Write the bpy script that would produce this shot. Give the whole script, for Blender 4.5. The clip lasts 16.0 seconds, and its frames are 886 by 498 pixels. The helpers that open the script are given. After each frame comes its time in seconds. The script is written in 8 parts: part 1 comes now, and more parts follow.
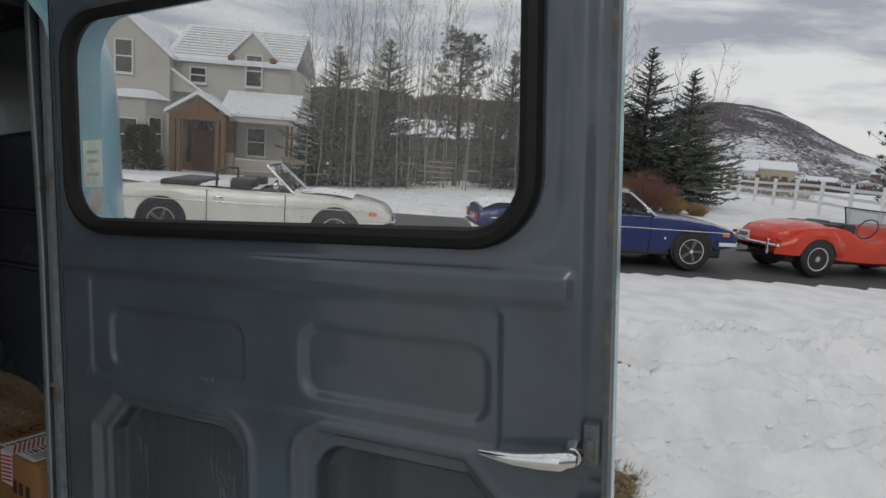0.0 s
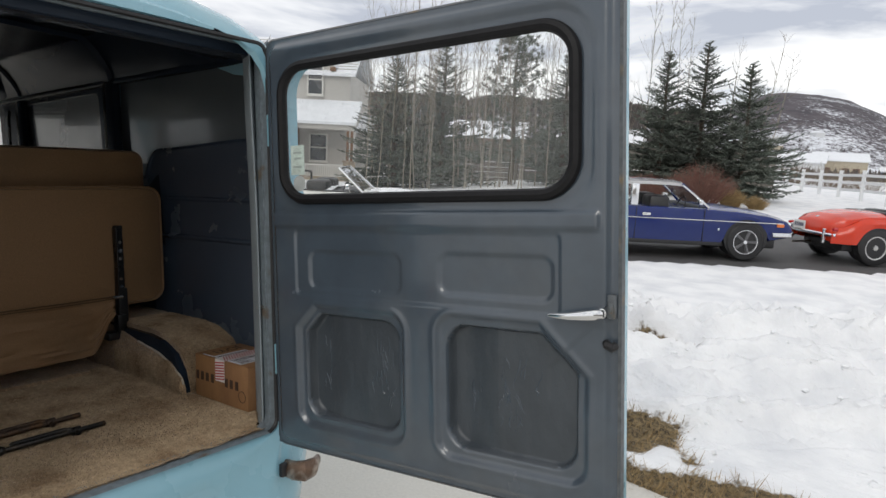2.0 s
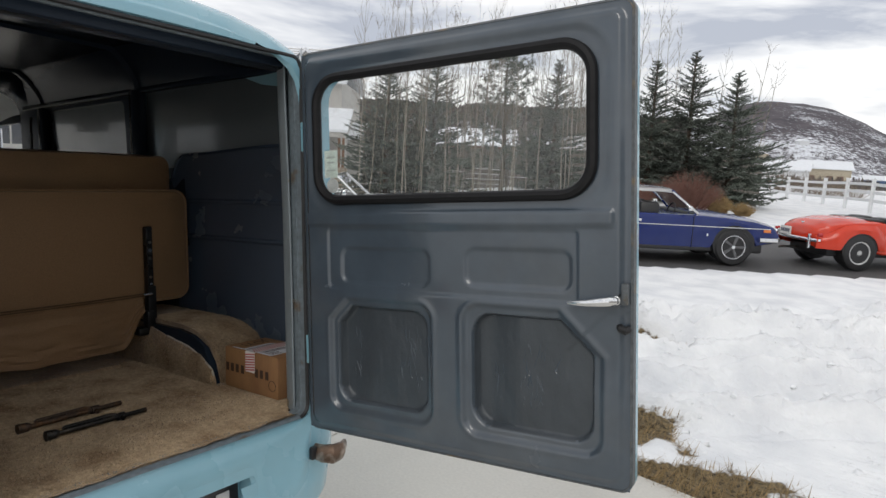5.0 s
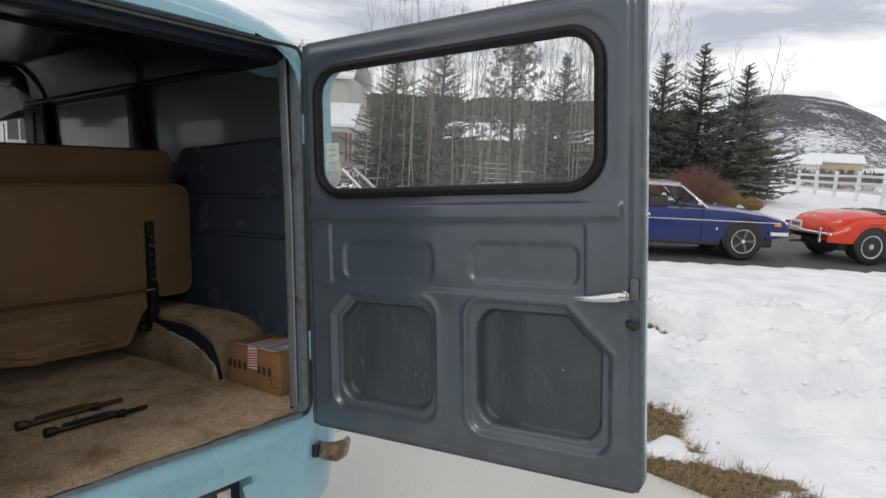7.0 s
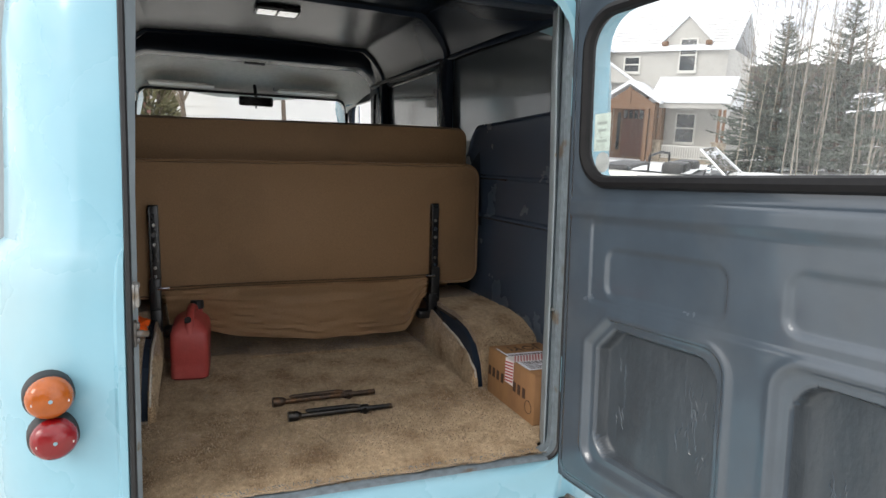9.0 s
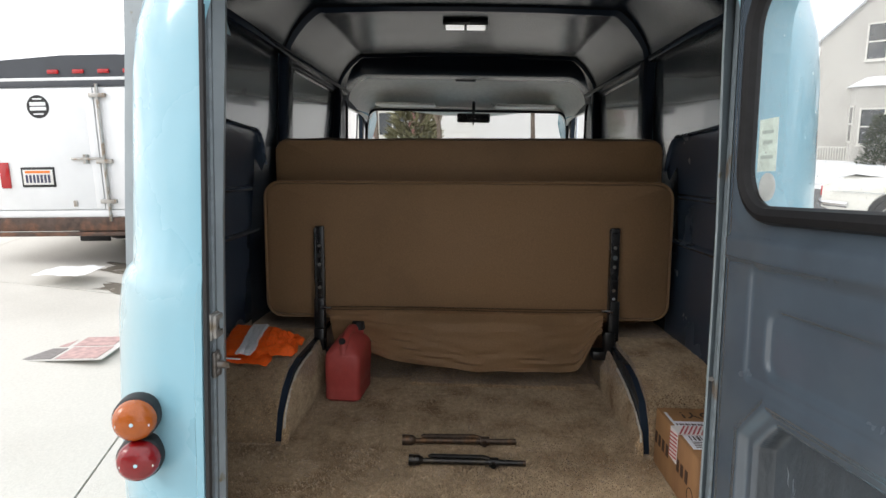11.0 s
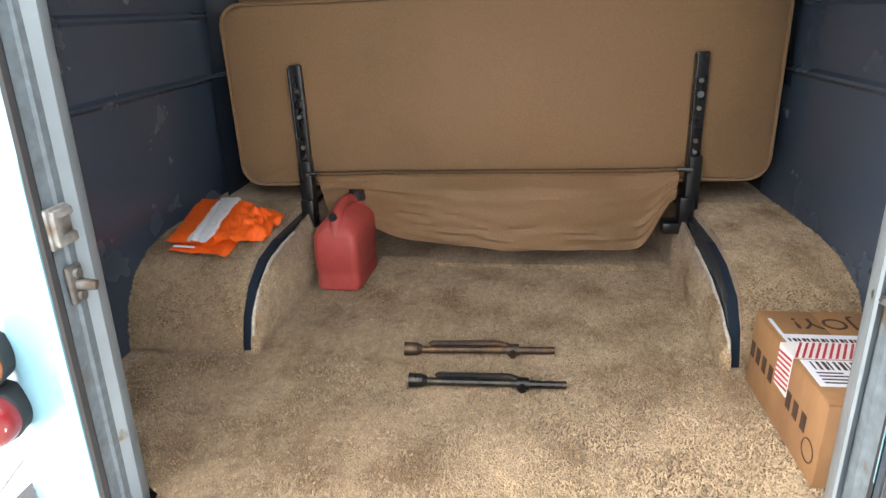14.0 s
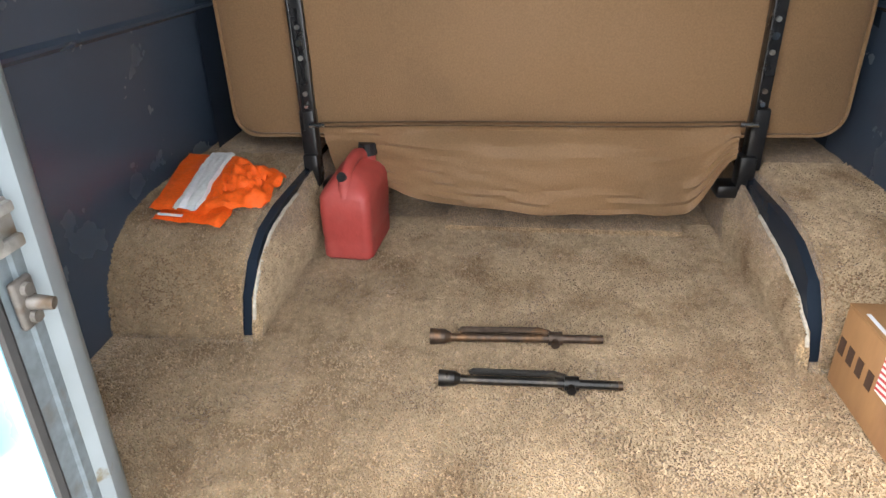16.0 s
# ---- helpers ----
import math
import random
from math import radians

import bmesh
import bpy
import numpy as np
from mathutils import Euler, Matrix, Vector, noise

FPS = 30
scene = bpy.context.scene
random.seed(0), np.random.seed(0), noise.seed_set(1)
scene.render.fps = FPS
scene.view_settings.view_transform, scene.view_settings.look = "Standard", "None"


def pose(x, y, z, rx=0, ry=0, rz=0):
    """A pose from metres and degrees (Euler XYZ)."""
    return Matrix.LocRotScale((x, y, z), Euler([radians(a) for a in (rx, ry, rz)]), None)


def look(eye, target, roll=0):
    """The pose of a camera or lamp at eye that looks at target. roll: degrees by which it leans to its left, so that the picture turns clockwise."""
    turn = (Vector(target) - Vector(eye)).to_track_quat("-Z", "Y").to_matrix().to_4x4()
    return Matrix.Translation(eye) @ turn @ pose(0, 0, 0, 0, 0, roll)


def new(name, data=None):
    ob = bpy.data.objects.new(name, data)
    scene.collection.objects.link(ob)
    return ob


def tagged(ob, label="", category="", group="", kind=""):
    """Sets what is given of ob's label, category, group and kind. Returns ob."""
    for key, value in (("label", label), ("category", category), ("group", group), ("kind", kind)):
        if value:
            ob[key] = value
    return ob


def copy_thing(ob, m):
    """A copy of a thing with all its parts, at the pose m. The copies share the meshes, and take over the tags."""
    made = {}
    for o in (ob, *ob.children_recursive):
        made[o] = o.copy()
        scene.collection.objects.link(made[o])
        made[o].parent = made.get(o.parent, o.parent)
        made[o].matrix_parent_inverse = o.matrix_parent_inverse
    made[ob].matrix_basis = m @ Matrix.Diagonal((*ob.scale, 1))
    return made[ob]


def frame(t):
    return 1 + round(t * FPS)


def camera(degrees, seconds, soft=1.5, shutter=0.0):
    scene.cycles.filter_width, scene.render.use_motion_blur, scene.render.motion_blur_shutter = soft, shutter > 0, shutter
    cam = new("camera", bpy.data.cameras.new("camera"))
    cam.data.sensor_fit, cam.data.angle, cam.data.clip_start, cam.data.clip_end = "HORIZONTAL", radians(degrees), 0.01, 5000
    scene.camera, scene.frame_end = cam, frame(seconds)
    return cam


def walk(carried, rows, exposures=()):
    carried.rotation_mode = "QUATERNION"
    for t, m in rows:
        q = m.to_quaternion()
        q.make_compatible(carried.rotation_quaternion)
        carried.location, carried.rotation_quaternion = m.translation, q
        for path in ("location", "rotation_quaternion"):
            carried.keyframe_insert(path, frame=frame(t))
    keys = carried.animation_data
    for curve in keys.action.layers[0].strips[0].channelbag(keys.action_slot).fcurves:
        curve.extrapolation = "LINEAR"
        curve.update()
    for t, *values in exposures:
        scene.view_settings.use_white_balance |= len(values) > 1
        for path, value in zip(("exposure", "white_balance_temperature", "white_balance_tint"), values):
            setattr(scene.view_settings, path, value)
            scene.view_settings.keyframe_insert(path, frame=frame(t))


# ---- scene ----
cam = camera(69.6, 16.0)
# the van stands nose down and leaning a little on its sloping drive: VAN turns its own axes into the world's
VAN = pose(0, 0, 0, 0, 0, 3.35) @ Vector((0.069, -0.0315, 1.0)).normalized().rotation_difference(Vector((0, 0, 1))).to_matrix().to_4x4()
# seconds, eye, target, roll, in the van's axes
PATH = [
    (0, (1.281, -0.165, 1.625), (0.216, 1.517, 1.442), 2.0),
    (0.5, (1.308, -0.379, 1.606), (0.17, 1.251, 1.384), 1.3),
    (1, (1.313, -0.593, 1.576), (0.228, 1.065, 1.305), 0.7),
    (1.5, (1.415, -0.677, 1.56), (0.287, 0.953, 1.296), 0.5),
    (2, (1.586, -0.765, 1.569), (0.379, 0.819, 1.385), 0.8),
    (2.5, (1.636, -0.846, 1.559), (0.39, 0.708, 1.385), 1.2),
    (3, (1.619, -0.93, 1.553), (0.371, 0.622, 1.373), 0.5),
    (3.5, (1.606, -0.967, 1.546), (0.406, 0.623, 1.366), 0.9),
    (4, (1.608, -0.968, 1.551), (0.427, 0.638, 1.388), 1.0),
    (6.5, (1.589, -0.954, 1.549), (0.405, 0.651, 1.386), 0.7),
    (7, (1.586, -0.923, 1.545), (0.388, 0.667, 1.367), 0.7),
    (7.5, (1.588, -0.793, 1.531), (0.241, 0.673, 1.341), 2.4),
    (8, (1.575, -0.657, 1.537), (-0.004, 0.549, 1.304), 2.0),
    (8.5, (1.489, -0.529, 1.536), (-0.235, 0.452, 1.284), 1.3),
    (9, (1.355, -0.391, 1.566), (-0.492, 0.329, 1.301), 2.0),
    (9.5, (1.314, -0.181, 1.577), (-0.651, 0.069, 1.302), 3.4),
    (10, (1.294, -0.029, 1.583), (-0.686, -0.032, 1.303), 1.5),
    (10.2, (1.285, -0.014, 1.586), (-0.695, -0.041, 1.308), 1.4),
    (12.3, (0.815, 0.041, 1.635), (-1.166, -0.12, 1.414), 1.0),
    (12.5, (0.761, 0.084, 1.632), (-1.21, -0.124, 1.362), 1.3),
    (13, (0.662, 0.096, 1.572), (-1.267, -0.123, 1.09), 0.2),
    (13.5, (0.624, 0.087, 1.546), (-1.273, -0.143, 0.957), -0.7),
    (14, (0.615, 0.082, 1.525), (-1.239, -0.156, 0.812), -1.6),
    (14.5, (0.614, 0.085, 1.52), (-1.217, -0.152, 0.751), -1.2),
    (15, (0.598, 0.075, 1.514), (-1.218, -0.139, 0.704), -1.9),
    (15.5, (0.487, 0.017, 1.515), (-1.323, -0.191, 0.69), -1.2),
    (16, (0.395, -0.026, 1.524), (-1.375, -0.23, 0.615), -1.0),
]
walk(cam, [(t, VAN @ look(eye, target, roll)) for t, eye, target, roll in PATH],
     exposures=[(0, -0.93), (0.5, -0.62), (1.0, -0.33), (2.0, -0.25), (3.5, -0.28), (7.0, -0.33), (8.0, 0.1), (9.0, 0.75), (9.5, 0.72), (10.0, 0.6), (12.3, 1.0), (13.0, 1.95), (13.5, 2.28), (14.0, 2.25), (15.0, 2.1), (16.0, 2.53)])

# ---- light ----
world = bpy.data.worlds.new("overcast_sky")
scene.world = world
world.use_nodes = True
wn, wl = world.node_tree.nodes, world.node_tree.links
wn.clear()
SUN_ELEVATION, SUN_AZIMUTH = radians(32), radians(-68)
sky = wn.new("ShaderNodeTexSky")
sky.sky_type, sky.sun_disc = "NISHITA", False
sky.sun_elevation, sky.sun_rotation = SUN_ELEVATION, radians(90) - SUN_AZIMUTH
sky.air_density, sky.dust_density, sky.ozone_density = 1.0, 2.0, 1.0
way = wn.new("ShaderNodeTexCoord")
flat = wn.new("ShaderNodeMapping")
flat.inputs["Scale"].default_value = (1.0, 1.0, 5.0)
flat.inputs["Location"].default_value = (0.7, 0.35, 0.15)
wl.new(way.outputs["Generated"], flat.inputs["Vector"])
puffs = wn.new("ShaderNodeTexNoise")
puffs.inputs["Scale"].default_value, puffs.inputs["Detail"].default_value = 2.6, 7.0
puffs.inputs["Roughness"].default_value, puffs.inputs["Distortion"].default_value = 0.55, 0.35
wl.new(flat.outputs["Vector"], puffs.inputs["Vector"])
cover = wn.new("ShaderNodeValToRGB")
cover.color_ramp.elements[0].position, cover.color_ramp.elements[0].color = 0.38, (6.6, 6.95, 7.9, 1)
cover.color_ramp.elements[1].position, cover.color_ramp.elements[1].color = 0.55, (13.9, 13.85, 13.8, 1)
wl.new(puffs.outputs["Fac"], cover.inputs["Fac"])
veil = wn.new("ShaderNodeMixRGB")
veil.inputs["Fac"].default_value = 0.88
wl.new(sky.outputs["Color"], veil.inputs["Color1"])
wl.new(cover.outputs["Color"], veil.inputs["Color2"])
back = wn.new("ShaderNodeBackground")
back.inputs["Strength"].default_value = 0.105
wl.new(veil.outputs["Color"], back.inputs["Color"])
wl.new(back.outputs["Background"], wn.new("ShaderNodeOutputWorld").inputs["Surface"])

sun = new("sun", bpy.data.lights.new("sun", "SUN"))
sun.data.energy, sun.data.angle, sun.data.color = 0.75, radians(22), (1.0, 0.96, 0.9)
to_sun = Vector((math.cos(SUN_ELEVATION) * math.cos(SUN_AZIMUTH), math.cos(SUN_ELEVATION) * math.sin(SUN_AZIMUTH), math.sin(SUN_ELEVATION)))
sun.rotation_mode, sun.rotation_quaternion = "QUATERNION", to_sun.to_track_quat("Z", "Y")


# ---- materials ----
def material(name, colour, rough=0.6, metal=0.0, grain=0.0, scale=30.0, dirt=None, dirt_scale=2.5, dirt_low=0.5, dirt_high=0.7, bump=0.0, bump_scale=None,
             coat=0.0, each=0.0, stretch=(1, 1, 1), sheen=0.0, spec=0.5, uneven=0.12):
    """A procedural surface: base colour with fine grain, stains of a second colour at a larger scale, and relief."""
    m = bpy.data.materials.new(name)
    m.use_nodes = True
    n, k = m.node_tree.nodes, m.node_tree.links
    p = n["Principled BSDF"]
    p.inputs["Roughness"].default_value, p.inputs["Metallic"].default_value = rough, metal
    p.inputs["Coat Weight"].default_value, p.inputs["Coat Roughness"].default_value = coat, 0.06
    p.inputs["Sheen Weight"].default_value = sheen
    p.inputs["Specular IOR Level"].default_value = spec
    place = n.new("ShaderNodeTexCoord")
    spread = n.new("ShaderNodeMapping")
    spread.inputs["Scale"].default_value = stretch
    k.new(place.outputs["Object"], spread.inputs["Vector"])

    def cloud(size, detail=4.0):
        c = n.new("ShaderNodeTexNoise")
        c.inputs["Scale"].default_value, c.inputs["Detail"].default_value = size, detail
        k.new(spread.outputs["Vector"], c.inputs["Vector"])
        return c.outputs["Fac"]

    base = n.new("ShaderNodeRGB")
    base.outputs[0].default_value = (*colour, 1)
    out = base.outputs[0]
    if dirt:
        ramp = n.new("ShaderNodeValToRGB")
        ramp.color_ramp.elements[0].position, ramp.color_ramp.elements[1].position = dirt_low, dirt_high
        k.new(cloud(dirt_scale, 6.0), ramp.inputs["Fac"])
        mix = n.new("ShaderNodeMixRGB")
        k.new(ramp.outputs["Color"], mix.inputs["Fac"])
        k.new(out, mix.inputs["Color1"])
        mix.inputs["Color2"].default_value = (*dirt, 1)
        out = mix.outputs["Color"]
    if grain:
        span = n.new("ShaderNodeMapRange")
        span.inputs["From Min"].default_value, span.inputs["From Max"].default_value = 0.3, 0.7
        span.inputs["To Min"].default_value, span.inputs["To Max"].default_value = 1 - grain, 1 + grain
        k.new(cloud(scale, 3.0), span.inputs["Value"])
        mul = n.new("ShaderNodeVectorMath")
        mul.operation = "SCALE"
        k.new(out, mul.inputs[0])
        k.new(span.outputs["Result"], mul.inputs["Scale"])
        out = mul.outputs["Vector"]
    if each:
        info = n.new("ShaderNodeObjectInfo")
        span = n.new("ShaderNodeMapRange")
        span.inputs["To Min"].default_value, span.inputs["To Max"].default_value = 1 - each, 1 + each
        k.new(info.outputs["Random"], span.inputs["Value"])
        mul = n.new("ShaderNodeVectorMath")
        mul.operation = "SCALE"
        k.new(out, mul.inputs[0])
        k.new(span.outputs["Result"], mul.inputs["Scale"])
        out = mul.outputs["Vector"]
    k.new(out, p.inputs["Base Color"])
    wear = n.new("ShaderNodeMapRange")
    wear.inputs["To Min"].default_value, wear.inputs["To Max"].default_value = max(0.02, rough - uneven), min(1.0, rough + uneven)
    k.new(cloud(dirt_scale * 2.3, 5.0), wear.inputs["Value"])
    k.new(wear.outputs["Result"], p.inputs["Roughness"])
    if bump:
        b = n.new("ShaderNodeBump")
        b.inputs["Strength"].default_value, b.inputs["Distance"].default_value = 1.0, bump
        k.new(cloud(bump_scale or scale, 5.0), b.inputs["Height"])
        k.new(b.outputs["Normal"], p.inputs["Normal"])
    return m


def glass(name, tint=(1, 1, 1), haze=0.0, haze_colour=(0.75, 0.78, 0.76), speck=0.0, tone=None):
    """A clear pane with a thin film of dust."""
    m = bpy.data.materials.new(name)
    m.use_nodes = True
    n, k = m.node_tree.nodes, m.node_tree.links
    n.remove(n["Principled BSDF"])
    clear = n.new("ShaderNodeBsdfTransparent")
    clear.inputs["Color"].default_value = (*tint, 1)
    shine = n.new("ShaderNodeBsdfGlossy")
    shine.inputs["Roughness"].default_value = 0.02
    edge = n.new("ShaderNodeFresnel")
    edge.inputs["IOR"].default_value = 1.45
    first = n.new("ShaderNodeMixShader")
    k.new(edge.outputs["Fac"], first.inputs["Fac"])
    k.new(clear.outputs[0], first.inputs[1])
    k.new(shine.outputs[0], first.inputs[2])
    last = first.outputs[0]
    if haze:
        film = n.new("ShaderNodeBsdfDiffuse")
        film.inputs["Color"].default_value = (*haze_colour, 1)
        through_film = n.new("ShaderNodeBsdfTranslucent")
        through_film.inputs["Color"].default_value = (*haze_colour, 1)
        both = n.new("ShaderNodeMixShader")
        k.new(film.outputs[0], both.inputs[1])
        k.new(through_film.outputs[0], both.inputs[2])
        place = n.new("ShaderNodeTexCoord")
        dust = n.new("ShaderNodeTexNoise")
        dust.inputs["Scale"].default_value, dust.inputs["Detail"].default_value = 3.0, 9.0
        k.new(place.outputs["Object"], dust.inputs["Vector"])
        span = n.new("ShaderNodeMapRange")
        span.inputs["From Min"].default_value, span.inputs["From Max"].default_value = 0.3, 0.75
        span.inputs["To Min"].default_value, span.inputs["To Max"].default_value = haze * 0.5, haze * 1.4
        k.new(dust.outputs["Fac"], span.inputs["Value"])
        amount = span.outputs["Result"]
        if speck:
            spots = n.new("ShaderNodeTexNoise")
            spots.inputs["Scale"].default_value, spots.inputs["Detail"].default_value = 260.0, 1.0
            k.new(place.outputs["Object"], spots.inputs["Vector"])
            pick = n.new("ShaderNodeMapRange")
            pick.inputs["From Min"].default_value, pick.inputs["From Max"].default_value = 0.66, 0.74
            pick.inputs["To Max"].default_value = speck
            k.new(spots.outputs["Fac"], pick.inputs["Value"])
            add = n.new("ShaderNodeMath")
            add.operation = "ADD"
            k.new(amount, add.inputs[0])
            k.new(pick.outputs["Result"], add.inputs[1])
            amount = add.outputs[0]
        mix = n.new("ShaderNodeMixShader")
        k.new(amount, mix.inputs["Fac"])
        k.new(last, mix.inputs[1])
        k.new(both.outputs[0], mix.inputs[2])
        last = mix.outputs[0]
    k.new(last, n["Material Output"].inputs["Surface"])
    return m


BLUE = material("pale_blue_paint", (0.222, 0.435, 0.530), 0.28, coat=0.5, grain=0.03, scale=6, dirt=(0.29, 0.46, 0.52), dirt_scale=1.6, bump=0.0006, bump_scale=25)
GREY = material("grey_gloss_paint", (0.055, 0.072, 0.091), 0.22, coat=0.55, grain=0.10, scale=9, dirt=(0.076, 0.088, 0.100), dirt_scale=3.0, bump=0.0018, bump_scale=9)
GREY_ROUGH = material("brushed_on_grey_paint", (0.044, 0.053, 0.062), 0.36, grain=0.10, scale=16, bump=0.005, bump_scale=26, stretch=(1, 1, 0.5), dirt=(0.07, 0.08, 0.09), dirt_scale=3)
DARK = material("dark_slate_gloss_paint", (0.020, 0.029, 0.044), 0.24, spec=0.12, uneven=0.03, grain=0.05, scale=5, bump=0.0015, bump_scale=5)
LINING = material("slate_blue_wall_paint", (0.058, 0.080, 0.115), 0.27, spec=0.65, grain=0.04, scale=4, uneven=0.02)
POST = material("pale_chipped_grey_paint", (0.21, 0.245, 0.265), 0.42, grain=0.08, scale=14, dirt=(0.13, 0.105, 0.06), dirt_scale=16, dirt_low=0.66, dirt_high=0.70)
WORN = material("chipped_grey_edge", (0.145, 0.175, 0.195), 0.5, grain=0.2, scale=60, dirt=(0.12, 0.095, 0.07), dirt_scale=9, dirt_low=0.64, dirt_high=0.70)
EDGE = material("dark_chipped_edge", (0.075, 0.085, 0.092), 0.5, grain=0.3, scale=50, dirt=(0.14, 0.105, 0.06), dirt_scale=11, dirt_low=0.58, dirt_high=0.68)
RUBBER = material("black_rubber", (0.012, 0.012, 0.013), 0.55, grain=0.2, scale=30, bump=0.0005, bump_scale=80)
BLACK_METAL = material("black_enamelled_steel", (0.012, 0.012, 0.013), 0.28, grain=0.2, scale=40)
CHROME = material("worn_chrome", (0.75, 0.76, 0.77), 0.12, 1.0, grain=0.04, scale=40)
STEEL = material("bare_steel", (0.42, 0.41, 0.39), 0.38, 1.0, grain=0.15, scale=60, dirt=(0.24, 0.17, 0.11), dirt_scale=14)


# ---- shapes ----
def part(name, bm, mat, parent=None, label="", smooth=35, m=None):
    """Links a bmesh as one mesh object, under a thing or a part."""
    me = bpy.data.meshes.new(name)
    bm.to_mesh(me)
    bm.free()
    if smooth:
        me.polygons.foreach_set("use_smooth", [True] * len(me.polygons))
        me.set_sharp_from_angle(angle=radians(smooth))
    for one in (mat if isinstance(mat, (list, tuple)) else [mat]):
        me.materials.append(one)
    ob = new(name, me)
    ob.parent = parent
    if m is not None:
        ob.matrix_basis = m
    if label:
        ob["label"] = label
    return ob


def thing(name, m, label, category, group="", kind=""):
    """An empty at a thing's base, which carries its parts."""
    ob = new(name)
    ob.empty_display_size = 0.1
    ob.matrix_basis = m
    return tagged(ob, label, category, group, kind)


def block(bm, x0, x1, y0, y1, z0, z1, bevel=0.0, seg=2, m=None):
    """A box with rounded edges, added to bm."""
    v = bmesh.ops.create_cube(bm, size=1, matrix=Matrix.LocRotScale(((x0 + x1) / 2, (y0 + y1) / 2, (z0 + z1) / 2), None, (x1 - x0, y1 - y0, z1 - z0)))["verts"]
    if m is not None:
        bmesh.ops.transform(bm, matrix=m, verts=v)
    if bevel:
        edges = list({e for one in v for e in one.link_edges})
        bmesh.ops.bevel(bm, geom=edges, offset=bevel, segments=seg, profile=0.5, affect="EDGES", clamp_overlap=True)
    return bm


def box(x0, x1, y0, y1, z0, z1, bevel=0.0, seg=2, m=None):
    return block(bmesh.new(), x0, x1, y0, y1, z0, z1, bevel, seg, m)


def rod(bm, a, b, r0, r1=None, n=10, caps=True):
    """A tapered round bar from a to b."""
    a, b = Vector(a), Vector(b)
    d = b - a
    m = Matrix.Translation((a + b) / 2) @ d.to_track_quat("Z", "Y").to_matrix().to_4x4()
    bmesh.ops.create_cone(bm, cap_ends=caps, segments=n, radius1=r0, radius2=r0 if r1 is None else r1, depth=d.length, matrix=m)
    return bm


def loft(bm, rings, closed=True, caps=False):
    """Skins rings of points that are all equally long."""
    rows = [[bm.verts.new(p) for p in ring] for ring in rings]
    n = len(rows[0])
    for a, b in zip(rows, rows[1:]):
        for i in range(n if closed else n - 1):
            j = (i + 1) % n
            bm.faces.new((a[i], a[j], b[j], b[i]))
    if caps:
        bm.faces.new(list(reversed(rows[0])))
        bm.faces.new(rows[-1])
    return rows


def pipe(bm, points, r, n=8, closed=False, squash=1.0, up=(0.13, 0.21, 0.97)):
    """A round bar along points; r is one radius or one for each point."""
    points = [Vector(p) for p in points]
    count = len(points)
    rings = []
    up = Vector(up)
    for i, p in enumerate(points):
        a = points[i - 1] if i or closed else p
        b = points[(i + 1) % count] if i < count - 1 or closed else p
        t = (b - a).normalized()
        s = t.cross(up).normalized()
        w = s.cross(t)
        q = r[i] if isinstance(r, (list, tuple)) else r
        rings.append([p + s * (q * math.cos(2 * math.pi * k / n)) + w * (q * squash * math.sin(2 * math.pi * k / n)) for k in range(n)])
    if closed:
        rings.append(rings[0])
        rows = loft(bm, rings)
        bmesh.ops.remove_doubles(bm, verts=rows[0] + rows[-1], dist=1e-6)
    else:
        loft(bm, rings, caps=True)
    return bm


def round_rect(x0, x1, y0, y1, r, n=6):
    """A rectangle's outline with round corners, anticlockwise."""
    pts = []
    for cx, cy, a0 in ((x1 - r, y1 - r, 0), (x0 + r, y1 - r, 90), (x0 + r, y0 + r, 180), (x1 - r, y0 + r, 270)):
        for k in range(n + 1):
            a = radians(a0 + 90 * k / n)
            pts.append((cx + r * math.cos(a), cy + r * math.sin(a)))
    return pts


def plate(bm, outline, y0, y1, hole=None):
    """A flat plate in x and z between two y, from its outline."""
    front = [bm.verts.new((x, y0, z)) for x, z in outline]
    rear = [bm.verts.new((x, y1, z)) for x, z in outline]
    n = len(outline)
    bm.faces.new(front)
    bm.faces.new(list(reversed(rear)))
    for i in range(n):
        j = (i + 1) % n
        bm.faces.new((front[j], front[i], rear[i], rear[j]))
    return bm


def wave(x, y, z=0.0, size=1.0):
    return noise.noise(Vector((x / size, y / size, z)))


def smooth_step(a, b, x):
    t = min(1.0, max(0.0, (x - a) / (b - a)))
    return t * t * (3 - 2 * t)


def grid_mesh(xs, ys, height):
    """A sheet of quads over the ticks xs and ys."""
    verts = [(x, y, height(x, y)) for y in ys for x in xs]
    n = len(xs)
    faces = [(j * n + i, j * n + i + 1, (j + 1) * n + i + 1, (j + 1) * n + i) for j in range(len(ys) - 1) for i in range(n - 1)]
    me = bpy.data.meshes.new("sheet")
    me.from_pydata(verts, [], faces)
    me.polygons.foreach_set("use_smooth", [True] * len(me.polygons))
    return me


# ---- ground, drive and road ----
# the street runs at 40 degrees to the van: ROAD has x along it and y across it, away from the van
ROAD = pose(0, 0, 0, 0, 0, 40)
ALONG, ACROSS = ROAD.to_3x3() @ Vector((1, 0, 0)), ROAD.to_3x3() @ Vector((0, 1, 0))
NEAR_KERB, FAR_KERB = 8.72, 15.4


def drive_rise(x, y):
    """The concrete drive climbs gently towards the trailer and the house in front."""
    return 0.34 * smooth_step(1.2, 6.0, -y - 0.1 * x) + 0.25 * smooth_step(7, 16, -x)


def drive_edge(x):
    return 2.42 + 0.10 * wave(x, 3.1, 0, 1.7)


